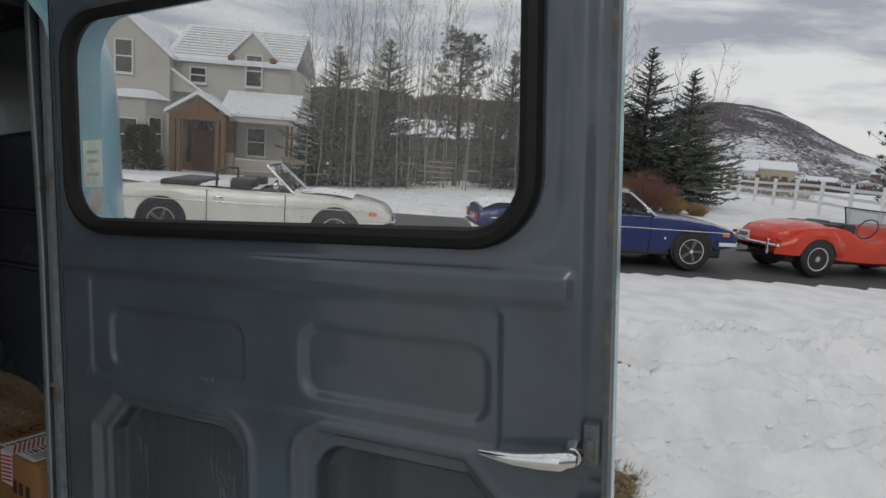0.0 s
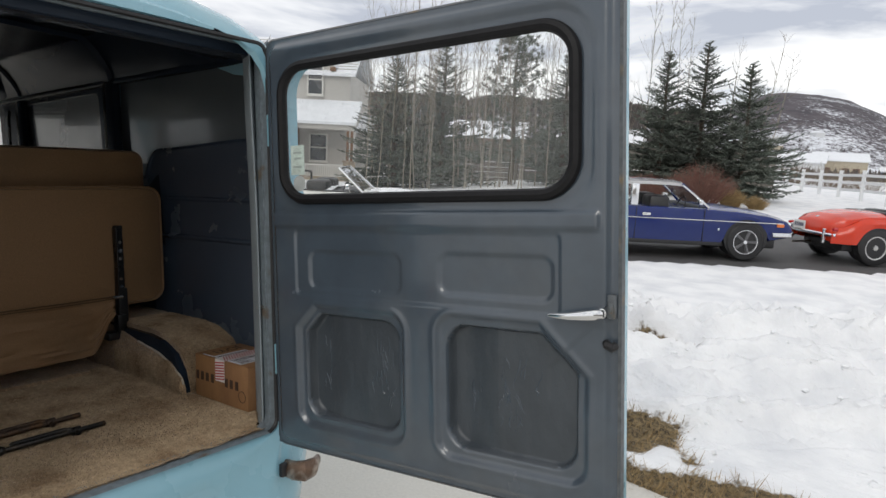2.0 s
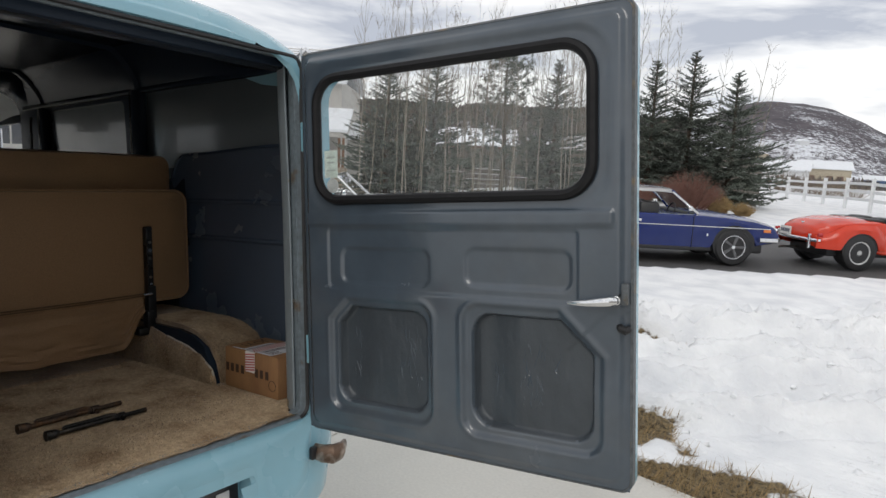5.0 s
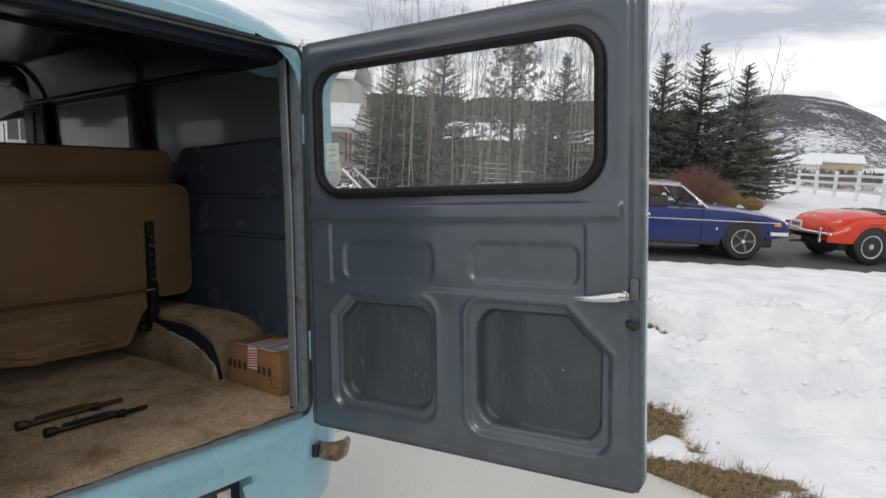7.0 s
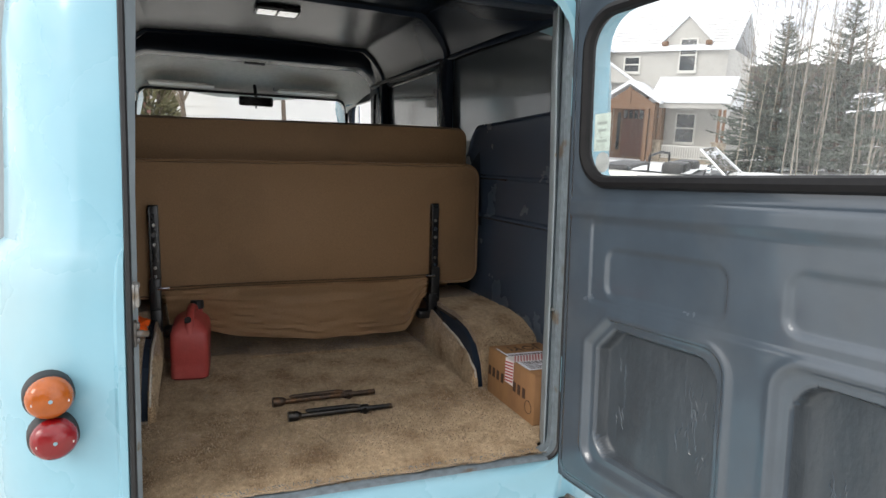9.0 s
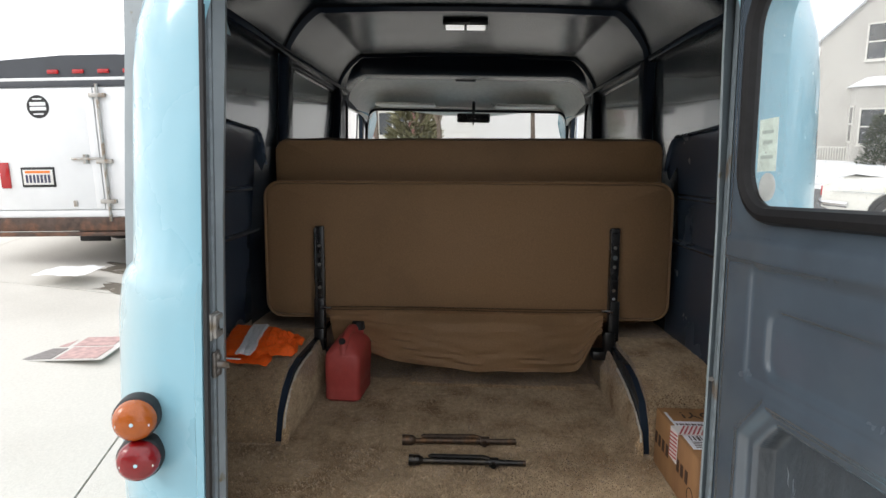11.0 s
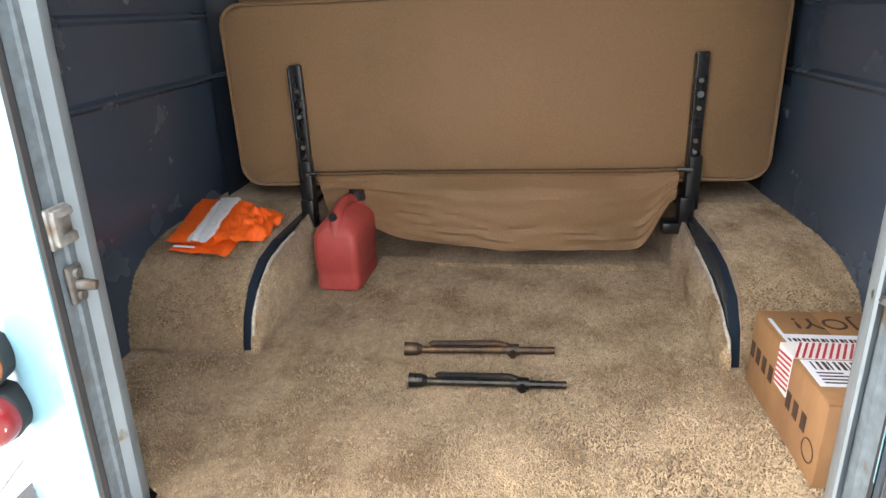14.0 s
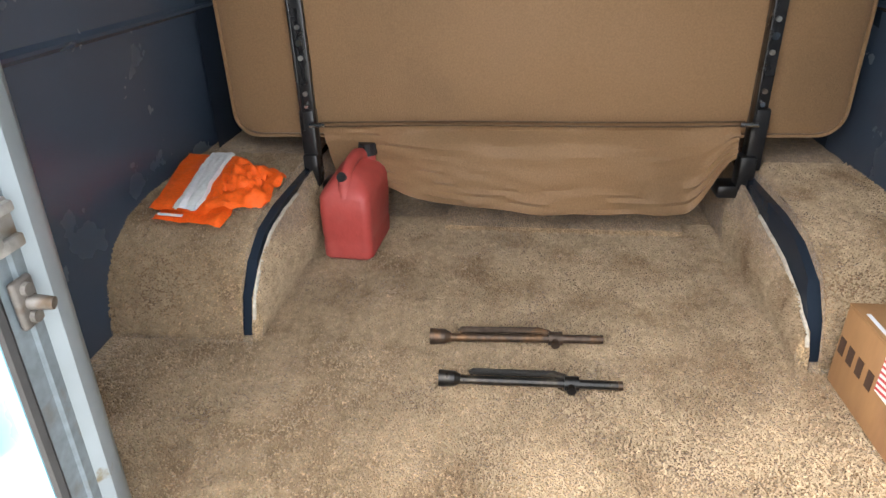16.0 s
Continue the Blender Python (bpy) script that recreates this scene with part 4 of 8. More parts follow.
def door_relief(x, z):
    """How far the inner skin stands proud (to the inside) of its mid plane."""
    h = 0.0
    h += 0.010 * step_in(sdf_round(x, z, HINGE + 0.018, DOOR_W - 0.022, DOOR_LOW + 0.02, DOOR_TOP - 0.02, 0.03), 0.02)
    # hollow field round the window
    h -= 0.006 * step_in(sdf_round(x, z, -0.002, 0.998, 1.498, 1.966, 0.10), 0.03)
    # raised bar under the window
    h += 0.007 * step_in(sdf_round(x, z, HINGE + 0.016, 1.012, 1.450, 1.492, 0.008), 0.012)
    # big flat field and its two upper panels
    h -= 0.005 * step_in(sdf_round(x, z, 0.07, 0.918, 1.245, 1.440, 0.015), 0.010)
    h -= 0.007 * step_in(sdf_round(x, z, 0.122, 0.455, 1.265, 1.377, 0.03), 0.014)
    h -= 0.007 * step_in(sdf_round(x, z, 0.580, 0.898, 1.277, 1.384, 0.03), 0.014)
    # lower pockets with a rolled lip
    for a in (sdf_cut(x, z, POCKETS[0][0] - 0.03, POCKETS[0][1] + 0.022, POCKETS[0][2] - 0.03, POCKETS[0][3] + 0.026, 0.05, 0.07, -1),
              sdf_cut(x, z, POCKETS[1][0] - 0.03, POCKETS[1][1] + 0.028, POCKETS[1][2] - 0.03, POCKETS[1][3] + 0.026, 0.05, 0.12, 1)):
        h += 0.004 * math.exp(-((a - 0.006) / 0.010) ** 2)
        h -= 0.010 * step_in(a, 0.02)
    if pocket_depth(x, z) < 0.01:
        h -= pocket_floor(x) * step_in(pocket_depth(x, z), 0.013)
    # chamfered stiffener at the lock
    if 1.0 < z < 1.24 and x > 0.88:
        h -= 0.004 * step_in(0.7071 * (0.97 - x + z - 1.2), 0.008) * smooth_step(1.0, 1.08, z) * smooth_step(1.24, 1.22, z)
    return h


nx, nz = 220, 236
gx = [HINGE + (DOOR_W - HINGE) * i / nx for i in range(nx + 1)]
gz = [DOOR_LOW + (DOOR_TOP - DOOR_LOW) * j / nz for j in range(nz + 1)]
bm = bmesh.new()
lattice = [[None if sdf_round(x, z, *WIN) < -0.012 else bm.verts.new((x, -0.022 - door_relief(x, z), z)) for x in gx] for z in gz]
for j in range(nz):
    for i in range(nx):
        four = (lattice[j][i], lattice[j][i + 1], lattice[j + 1][i + 1], lattice[j + 1][i])
        if all(four):
            f = bm.faces.new(four)
            x, z = gx[i] + 0.0025, gz[j] + 0.0025
            if pocket_depth(x, z) < 0.002:
                f.material_index = 1
door = part("rear_door", bm, [GREY, GREY_ROUGH], van, "open rear door, grey pressed-steel inside with two pockets", smooth=50, m=DOOR)
# runs and scratches in the brushed paint of the pockets
runs = random.Random(44)
for k in range(76):
    left = k % 2 == 0
    x0 = runs.choice((runs.gauss(0.405, 0.016), runs.gauss(0.37, 0.02), runs.gauss(0.165, 0.012))) if left else runs.choice((runs.gauss(0.665, 0.012), runs.gauss(0.77, 0.02), runs.gauss(0.80, 0.03)))
    z0, tall = runs.uniform(0.93, 1.09), runs.uniform(0.015, 0.06)
    lean = runs.uniform(-0.2, 0.25) if left else runs.uniform(-0.5, 0.5)
    line = [(x0 + lean * tall * i / 5 + 0.003 * runs.uniform(-1, 1), -0.0216 + pocket_floor(x0), z0 + tall * i / 5) for i in range(6)]
    part("paint_run", pipe(bmesh.new(), line, [0.0005, 0.0014, 0.0017, 0.0016, 0.0012, 0.0005], 5), GREY, door)
# the blue outer skin, wrapped round the edges
bm = bmesh.new()
shape = round_rect(HINGE, DOOR_W, DOOR_LOW, DOOR_TOP, 0.03, 5)
hole = round_rect(WIN[0] - 0.01, WIN[1] + 0.01, WIN[2] - 0.01, WIN[3] + 0.01, WIN[4], 5)
wide = round_rect(HINGE - 0.006, DOOR_W + 0.006, DOOR_LOW - 0.007, DOOR_TOP + 0.007, 0.03, 5)
loft(bm, [[(x, -0.024, z) for x, z in shape], [(x, -0.018, z) for x, z in wide], [(x, 0.008, z) for x, z in wide]])
bmesh.ops.recalc_face_normals(bm, faces=bm.faces)
part("folded_edge", bm, EDGE, door, "dark chipped folded door edge")
bm = bmesh.new()
loft(bm, [[(x, 0.0085, z) for x, z in wide], [(x, 0.030, z) for x, z in wide], [(x, 0.036, z) for x, z in shape], [(x, 0.042, z) for x, z in hole], [(x, -0.01, z) for x, z in hole]])
bmesh.ops.recalc_face_normals(bm, faces=bm.faces)
part("outer_panel", bm, BLUE, door, "pale blue painted outer door skin")
bm = bmesh.new()
pipe(bm, [(x, -0.034, z) for x, z in round_rect(WIN[0] + 0.003, WIN[1] - 0.003, WIN[2] + 0.003, WIN[3] - 0.003, WIN[4], 8)], 0.0155, 8, True, up=(0, 1, 0))
GASKET = material("black_gasket_rubber", (0.008, 0.008, 0.009), 0.6, grain=0.2, scale=60, spec=0.25)
part("window_gasket", bm, GASKET, door, "thick black rubber window gasket")
bm = bmesh.new()
DUSTY = glass("dusty_glass", (0.98, 0.99, 0.985), 0.065, (0.80, 0.81, 0.79), 0.30)
bm.faces.new([bm.verts.new((x, -0.026, z)) for x, z in round_rect(*WIN, 8)])
pane = part("window_pane", bm, DUSTY, door, "dusty clear door window", smooth=0)
pane.visible_shadow = False
pale_paper = material("pale_sticker", (0.62, 0.70, 0.66), 0.6, grain=0.15, scale=60)
faded = part("sticker", box(0.058, 0.112, -0.0252, -0.0243, 1.606, 1.694, 0.0), pale_paper, door, "faded pale green paper sticker")
for z, w in ((1.672, 0.034), (1.655, 0.028), (1.630, 0.036)):
    part("bar", box(0.085 - w / 2, 0.085 + w / 2, -0.0259, -0.0254, z - 0.003, z + 0.003, 0.0), material("faded_print", (0.42, 0.48, 0.46), 0.6), faded)
part("round_sticker", rod(bmesh.new(), (0.090, -0.0252, 1.580), (0.090, -0.0243, 1.580), 0.024, n=24), material("grey_round_sticker", (0.50, 0.52, 0.52), 0.5, grain=0.1, scale=50), door, "round grey sticker")
# handle with its tapering lever
bm = bmesh.new()
HX, HZ = 1.022, 1.262
pipe(bm, [(HX, -0.036, HZ), (HX, -0.058, HZ), (HX - 0.010, -0.066, HZ - 0.001), (HX - 0.036, -0.067, HZ - 0.004), (HX - 0.068, -0.066, HZ - 0.008), (HX - 0.096, -0.062, HZ - 0.010), (HX - 0.122, -0.058, HZ - 0.011)],
     [0.010, 0.010, 0.011, 0.010, 0.008, 0.006, 0.003], 10, squash=1.1)
rod(bm, (HX, -0.03, HZ), (HX, -0.046, HZ), 0.018, 0.012, 14)
part("handle", bm, CHROME, door, "chrome lever handle")
bm = box(1.034, 1.052, -0.040, -0.02, 1.250, 1.305, 0.003)
block(bm, 1.038, 1.048, -0.046, -0.038, 1.262, 1.288, 0.003)
part("lock", bm, EDGE, door, "worn steel lock plate")
bm = bmesh.new()
pipe(bm, [(1.03, -0.03, 1.192), (1.035, -0.042, 1.190), (1.048, -0.046, 1.186), (1.052, -0.036, 1.190)], 0.010, 8)
part("dovetail", bm, RUBBER, door)
for z in (1.02, 1.75):
    bm = box(-0.065, -0.005, -0.004, 0.012, z - 0.05, z + 0.05, 0.004)
    rod(bm, (-0.037, 0.014, z - 0.05), (-0.037, 0.014, z + 0.05), 0.011, n=10)
    part("hinge", bm, BLUE, door)


# ---- inside the van ----
FLOOR = 0.775


def carpet_material():
    """Loop pile: small bright tufts with dark gaps, worn brown in patches."""
    m = material("beige_loop_carpet", (0.52, 0.36, 0.205), 0.95, grain=0.22, scale=70, dirt=(0.30, 0.195, 0.11), dirt_scale=6.0, dirt_low=0.48, dirt_high=0.68, sheen=0.3, spec=0.1)
    n, k = m.node_tree.nodes, m.node_tree.links
    p = n["Principled BSDF"]
    place = n.new("ShaderNodeTexCoord")
    tufts = n.new("ShaderNodeTexVoronoi")
    tufts.inputs["Scale"].default_value = 270.0
    k.new(place.outputs["Object"], tufts.inputs["Vector"])
    each = n.new("ShaderNodeTexNoise")
    each.inputs["Scale"].default_value, each.inputs["Detail"].default_value = 240.0, 3.0
    k.new(place.outputs["Object"], each.inputs["Vector"])
    gap = n.new("ShaderNodeMapRange")
    gap.inputs["From Min"].default_value, gap.inputs["From Max"].default_value = 0.15, 0.72
    gap.inputs["To Min"].default_value, gap.inputs["To Max"].default_value = 1.16, 0.68
    k.new(tufts.outputs["Distance"], gap.inputs["Value"])
    tone = n.new("ShaderNodeMapRange")
    tone.inputs["From Min"].default_value, tone.inputs["From Max"].default_value = 0.3, 0.7
    tone.inputs["To Min"].default_value, tone.inputs["To Max"].default_value = 0.72, 1.28
    k.new(each.outputs["Fac"], tone.inputs["Value"])
    both = n.new("ShaderNodeMath")
    both.operation = "MULTIPLY"
    k.new(gap.outputs["Result"], both.inputs[0])
    k.new(tone.outputs["Result"], both.inputs[1])
    mul = n.new("ShaderNodeVectorMath")
    mul.operation = "SCALE"
    k.new(p.inputs["Base Color"].links[0].from_socket, mul.inputs[0])
    k.new(both.outputs[0], mul.inputs["Scale"])
    k.new(mul.outputs["Vector"], p.inputs["Base Color"])
    pile = n.new("ShaderNodeBump")
    pile.invert = True
    pile.inputs["Strength"].default_value, pile.inputs["Distance"].default_value = 0.9, 0.005
    k.new(tufts.outputs["Distance"], pile.inputs["Height"])
    k.new(pile.outputs["Normal"], p.inputs["Normal"])
    return m


CARPET = carpet_material()
CUT_EDGE = material("pale_carpet_backing", (0.60, 0.55, 0.46), 0.9, grain=0.2, scale=120)

# floor carpet, with a slightly uneven pile and rear edge
carpet = thing("carpet", VAN, "worn beige loop-pile carpet covering the load floor and wheel boxes", "carpet")
bm = bmesh.new()
ax = [-0.096 - 0.012 * i for i in range(0, 99)] + [-1.4, -1.6, -1.9, -2.3]
ay = [-0.86 + 0.013 * i for i in range(0, 133)]
rows = []
for x in ax:
    row = []
    for y in ay:
        half = 0.508 + max(0.0, -x - 0.17) * 2.0
        yy = max(-half, min(half, y))
        z = FLOOR + 0.004 * wave(x, yy, 1, 0.12) + 0.0025 * wave(x, yy, 2, 0.03) + 0.008 * smooth_step(-0.13, -0.098, x) * (1.3 + wave(yy, 0, 3, 0.07))
        row.append((x + 0.010 * (x > -0.10) * wave(yy, 1, 4, 0.06), max(-0.845, min(0.80, yy)), z))
    rows.append(row)
loft(bm, rows, closed=False)
bmesh.ops.dissolve_degenerate(bm, dist=1e-5, edges=bm.edges)
bmesh.ops.recalc_face_normals(bm, faces=bm.faces)
part("floor_carpet", bm, CARPET, carpet)
part("load_floor", box(-3.8, -0.12, -0.755, 0.755, 0.74, 0.768, 0.0), BLACK_METAL, van)
# a loose flap of carpet under the seat
bm = bmesh.new()
loft(bm, [[(x, y, 0.788 + 0.004 * wave(x, y, 5, 0.08) + lift) for y in np.linspace(-0.20, 0.43, 40)] for x, lift in ((-1.175, -0.012), (-1.185, 0.0), (-1.23, 0.006), (-1.34, 0.01), (-1.35, -0.02))], closed=False)
bmesh.ops.recalc_face_normals(bm, faces=bm.faces)
part("loose_flap", bm, CARPET, carpet)


def box_profile(side):
    x_foot, x_top = (-0.62, -0.75) if side < 0 else (-0.625, -0.775)
    return [(x_foot, FLOOR), (x_foot - 0.008, 0.82), (x_foot - 0.03, 0.88), (x_foot - 0.075, 0.935), (x_top - 0.02, 0.972), (x_top - 0.12, 0.985), (-1.05, 0.985), (-1.45, 0.985)]


# carpeted wheel boxes: the rear face curves up to the top, with a slit along the inner edge
for side in (-1, 1):
    prof = box_profile(side)
    x_foot = prof[0][0]
    fine = []
    for (a, b), (c, d) in zip(prof, prof[1:]):
        steps = max(1, int(math.hypot(c - a, d - b) / 0.015))
        fine += [(a + (c - a) * i / steps, b + (d - b) * i / steps) for i in range(steps)]
    fine.append(prof[-1])
    bm = bmesh.new()
    rows = []
    for j in range(19):
        y = 0.552 + ((0.80 if side > 0 else 0.845) - 0.552) * j / 18
        rows.append([(x + 0.004 * wave(y, z, 1, 0.04) - 0.003, side * y, z + 0.004 * wave(x, y, 7, 0.05) + 0.004) for x, z in fine])
    loft(bm, rows, closed=False)
    # inner cut edge
    loft(bm, [[(x, side * 0.552, z + 0.004) for x, z in fine], [(x, side * 0.552, z - 0.016) for x, z in fine]], closed=False)
    bmesh.ops.recalc_face_normals(bm, faces=bm.faces)
    part("wheel_box_carpet", bm, CARPET, carpet)
    # steel box below, seen in the slit
    bm = bmesh.new()
    loft(bm, [[(x - 0.022 * smooth_step(0.96, 0.90, z), side * y, z - 0.014) for x, z in fine] + [(-1.45, side * y, 0.76), (x_foot - 0.022, side * y, 0.76)] for y in (0.534, 0.80 if side > 0 else 0.845)], caps=True)
    bmesh.ops.recalc_face_normals(bm, faces=bm.faces)
    part("wheel_box", bm, DARK, van, "slate painted steel wheel box")
    # the upright carpet on its inner side sags and leaves the steel bare

    def slit(x):
        gape = 0.056 if side > 0 else 0.016
        return gape * smooth_step(-1.20, -0.86, x) * smooth_step(-0.615, -0.70, x) + 0.004 * wave(x, side, 3, 0.03)

    bm = bmesh.new()
    ups = []
    for k in range(9):
        t = k / 8
        ups.append([(x + 0.005 * wave(x, t, 3, 0.05), side * (0.524 - 0.012 * math.sin(math.pi * t) + 0.010 * t * wave(x, 2.2, side, 0.2)), FLOOR + (max(z - 0.012 - slit(x), FLOOR) - FLOOR) * t) for x, z in fine])
    loft(bm, ups, closed=False)
    loft(bm, [ups[-1], [(x, y + side * 0.010, z - 0.003) for x, y, z in ups[-1]]], closed=False)
    bmesh.ops.recalc_face_normals(bm, faces=bm.faces)
    part("side_carpet", bm, CARPET, carpet)
    bm = bmesh.new()
    pipe(bm, [(x, y + side * 0.004, z + 0.002) for x, y, z in ups[-1][4:30:2]], 0.004, 5)
    part("cut_edge", bm, CUT_EDGE, carpet, "pale cut carpet edge")

def from_lists(name, verts, faces, mat, parent, smooth=False):
    me = bpy.data.meshes.new(name)
    me.from_pydata([tuple(v) for v in verts], [], faces)
    me.materials.append(mat)
    ob = new(name, me)
    ob.parent = parent
    return ob


# the pile stands up in tufts over floor and boxes
PILE = material("beige_carpet_tufts", (0.445, 0.338, 0.222), 0.95, grain=0.20, scale=60, dirt=(0.28, 0.195, 0.12), dirt_scale=7.0, dirt_low=0.47, dirt_high=0.66, spec=0.05)
n, k = PILE.node_tree.nodes, PILE.node_tree.links
island = n.new("ShaderNodeNewGeometry")
tone = n.new("ShaderNodeMapRange")
tone.inputs["To Min"].default_value, tone.inputs["To Max"].default_value = 0.86, 1.12
k.new(island.outputs["Random Per Island"], tone.inputs["Value"])
mul = n.new("ShaderNodeVectorMath")
mul.operation = "SCALE"
k.new(n["Principled BSDF"].inputs["Base Color"].links[0].from_socket, mul.inputs[0])
k.new(tone.outputs["Result"], mul.inputs["Scale"])
k.new(mul.outputs["Vector"], n["Principled BSDF"].inputs["Base Color"])


def tufts(name, count, seed, spot):
    """Short leaning tufts of yarn; spot gives a root and the way up for two random numbers."""
    rnd = random.Random(seed)
    verts, faces = [], []
    for _ in range(count):
        root, up = spot(rnd.random(), rnd.random())
        up = (up + Vector((rnd.uniform(-0.8, 0.8), rnd.uniform(-0.8, 0.8), rnd.uniform(-0.5, 0.5)))).normalized()
        s = up.cross(Vector((0.37, 0.61, 0.70))).normalized()
        w = up.cross(s)
        r, h, base = rnd.uniform(0.0012, 0.0021), rnd.uniform(0.0025, 0.0050), len(verts)
        for height, wide in ((-0.002, 0.8), (0.6 * h, 1.1)):
            for t in (0.0, 2.094, 4.189):
                verts.append(root + up * height + s * (r * wide * math.cos(t)) + w * (r * wide * math.sin(t)))
        verts.append(root + up * h)
        for i in range(3):
            j = (i + 1) % 3
            faces.extend(((base + i, base + j, base + 3 + j, base + 3 + i), (base + 3 + i, base + 3 + j, base + 6)))
    ob = from_lists(name, verts, faces, PILE, carpet)
    tagged(ob, "beige tufted carpet pile", "", kind="stuff")


def floor_spot(u, v):
    x = -0.105 - 1.15 * u ** 1.25
    half = min(0.508 + max(0.0, -x - 0.17) * 2.0, 0.79 if x > -0.61 else 0.53)
    return Vector((x, half * (2 * v - 1), FLOOR + 0.002)), Vector((0, 0, 1))


def box_spot(side):
    def spot(u, v):
        left = 0.66 * u
        prof = box_profile(side)
        for (x0, z0), (x1, z1) in zip(prof, prof[1:]):
            run = math.hypot(x1 - x0, z1 - z0)
            if left < run:
                break
            left -= run
        t = left / run
        return Vector((x0 + (x1 - x0) * t, side * (0.556 + (0.240 if side > 0 else 0.285) * v), z0 + (z1 - z0) * t + 0.004)), Vector((z1 - z0, 0, x0 - x1)).normalized()
    return spot


def side_spot(side):
    def spot(u, v):
        x = -0.64 - 0.50 * u
        top = 0.97 - 0.10 * smooth_step(-0.72, -0.63, x) - (0.056 if side > 0 else 0.016) * smooth_step(-1.20, -0.86, x) * smooth_step(-0.615, -0.70, x) - 0.02
        return Vector((x, side * (0.523 - 0.012 * math.sin(math.pi * v)), FLOOR + (top - FLOOR) * v)), Vector((0, -side, 0.2))
    return spot


# bench seats
VINYL = material("brown_vinyl_cloth", (0.27, 0.158, 0.077), 0.62, grain=0.10, scale=240, dirt=(0.22, 0.132, 0.066), dirt_scale=2.2, bump=0.0012, bump_scale=300, sheen=0.15, spec=0.35)
SEAM = material("dark_seam_thread", (0.10, 0.06, 0.03), 0.8, grain=0.2, scale=90)


def cushion(x0, x1, half, z0, z1, r, bulge, lean=0.0):
    """A padded back: round-cornered outline, swollen faces."""
    bm = bmesh.new()
    shape = round_rect(-half, half, z0, z1, r, 8)
    dense = []
    for a, b in zip(shape, shape[1:] + shape[:1]):
        steps = max(1, int(math.hypot(b[0] - a[0], b[1] - a[1]) / 0.05))
        dense += [(a[0] + (b[0] - a[0]) * i / steps, a[1] + (b[1] - a[1]) * i / steps) for i in range(steps)]
    cz = (z0 + z1) / 2
    mid, deep = (x0 + x1) / 2, (x1 - x0) / 2
    rings = []
    for t in np.linspace(-1, 1, 15):
        a = abs(t)
        if a > 0.55:
            k = (a - 0.55) / 0.45
            scale, off = 1 - k * 0.97, deep + bulge * math.sin(k * math.pi / 2) * 1.0
            scale = 1 - k ** 1.25 * 0.985
        else:
            k = a / 0.55
            scale, off = 1.0 + 0.012 * (1 - k), deep * k
        off *= -1 if t < 0 else 1
        ring = []
        for y, z in dense:
            q = (y * scale if abs(scale) < 1 else y * scale, cz + (z - cz) * scale)
            ring.append((mid + off + lean * (q[1] - z0) + 0.004 * wave(q[0], q[1], t * 2, 0.13), q[0], q[1] + 0.003 * wave(q[0] * 2, q[1], t, 0.3)))
        rings.append(ring)
    loft(bm, rings, caps=True)
    bmesh.ops.recalc_face_normals(bm, faces=bm.faces)
    return bm


rear_bench = thing("bench_seat", VAN @ pose(-0.11, 0.021, -0.012, 0.9, 0, 0), "brown vinyl bench seat, its squab folded up against the backrest", "bench seat")
part("backrest", cushion(-1.14, -1.045, 0.740, 1.066, 1.562, 0.055, 0.02), VINYL, rear_bench)
bm = bmesh.new()
pipe(bm, [(-1.05, y, z) for y, z in round_rect(-0.743, 0.743, 1.063, 1.565, 0.058, 8)], 0.0045, 6, True)
part("piping", bm, VINYL, rear_bench)
part("upright_back", cushion(-1.255, -1.155, 0.730, 1.10, 1.726, 0.05, 0.012), VINYL, rear_bench)
part("lower_cushion", cushion(-1.40, -1.30, 0.72, 0.98, 1.24, 0.05, 0.015), VINYL, rear_bench)
# the loose skirt of cloth that hangs from the lower edge
bm = bmesh.new()
cols = np.linspace(-0.508, 0.508, 73)
rows = []
for j in range(22):
    t = j / 21
    row = []
    for y in cols:
        low = 0.928 - 0.050 * smooth_step(-0.47, 0.1, y) + 0.15 * smooth_step(0.40, 0.508, y) ** 1.5 + 0.006 * wave(y, 0, 9, 0.1)
        z = 1.102 + (low - 1.102) * t
        sag = (0.03 * smooth_step(0.0, 0.3, t) - 0.02 * math.exp(-((t - 0.1) / 0.08) ** 2)) * smooth_step(-0.40, -0.15, y) * smooth_step(0.50, 0.30, y) - 0.04 * t * smooth_step(-0.28, -0.42, y)
        fold = 0.012 * t * wave(y * 1.0, t * 2.0, 3, 0.16) + 0.02 * t * math.sin((y + 0.1) * 9 + t * 2.0) * smooth_step(0.1, 0.4, abs(y))
        fold += 0.010 * t * math.sin(26 * (y - 0.47) * (0.4 + t)) * smooth_step(0.0, 0.45, y) + 0.006 * wave(y * 2 + t, t * 5, 6, 0.22)
        row.append((-1.022 + sag + fold + 0.01 * t, y * (1 - 0.03 * t), z))
    rows.append(row)
back = [[(x - 0.004, y, z + 0.001) for x, y, z in row] for row in reversed(rows)]
loft(bm, rows + back, closed=False)
bmesh.ops.recalc_face_normals(bm, faces=bm.faces)
part("skirt", bm, VINYL, rear_bench, "loose brown cloth skirt")
for dz in (0.0, 0.010):
    bm = bmesh.new()
    pipe(bm, [(-1.017, y, 1.107 - dz + 0.004 * wave(y, 1, 2, 0.3)) for y in np.linspace(-0.508, 0.508, 40)], 0.0022, 5)
    part("seam", bm, SEAM, rear_bench)
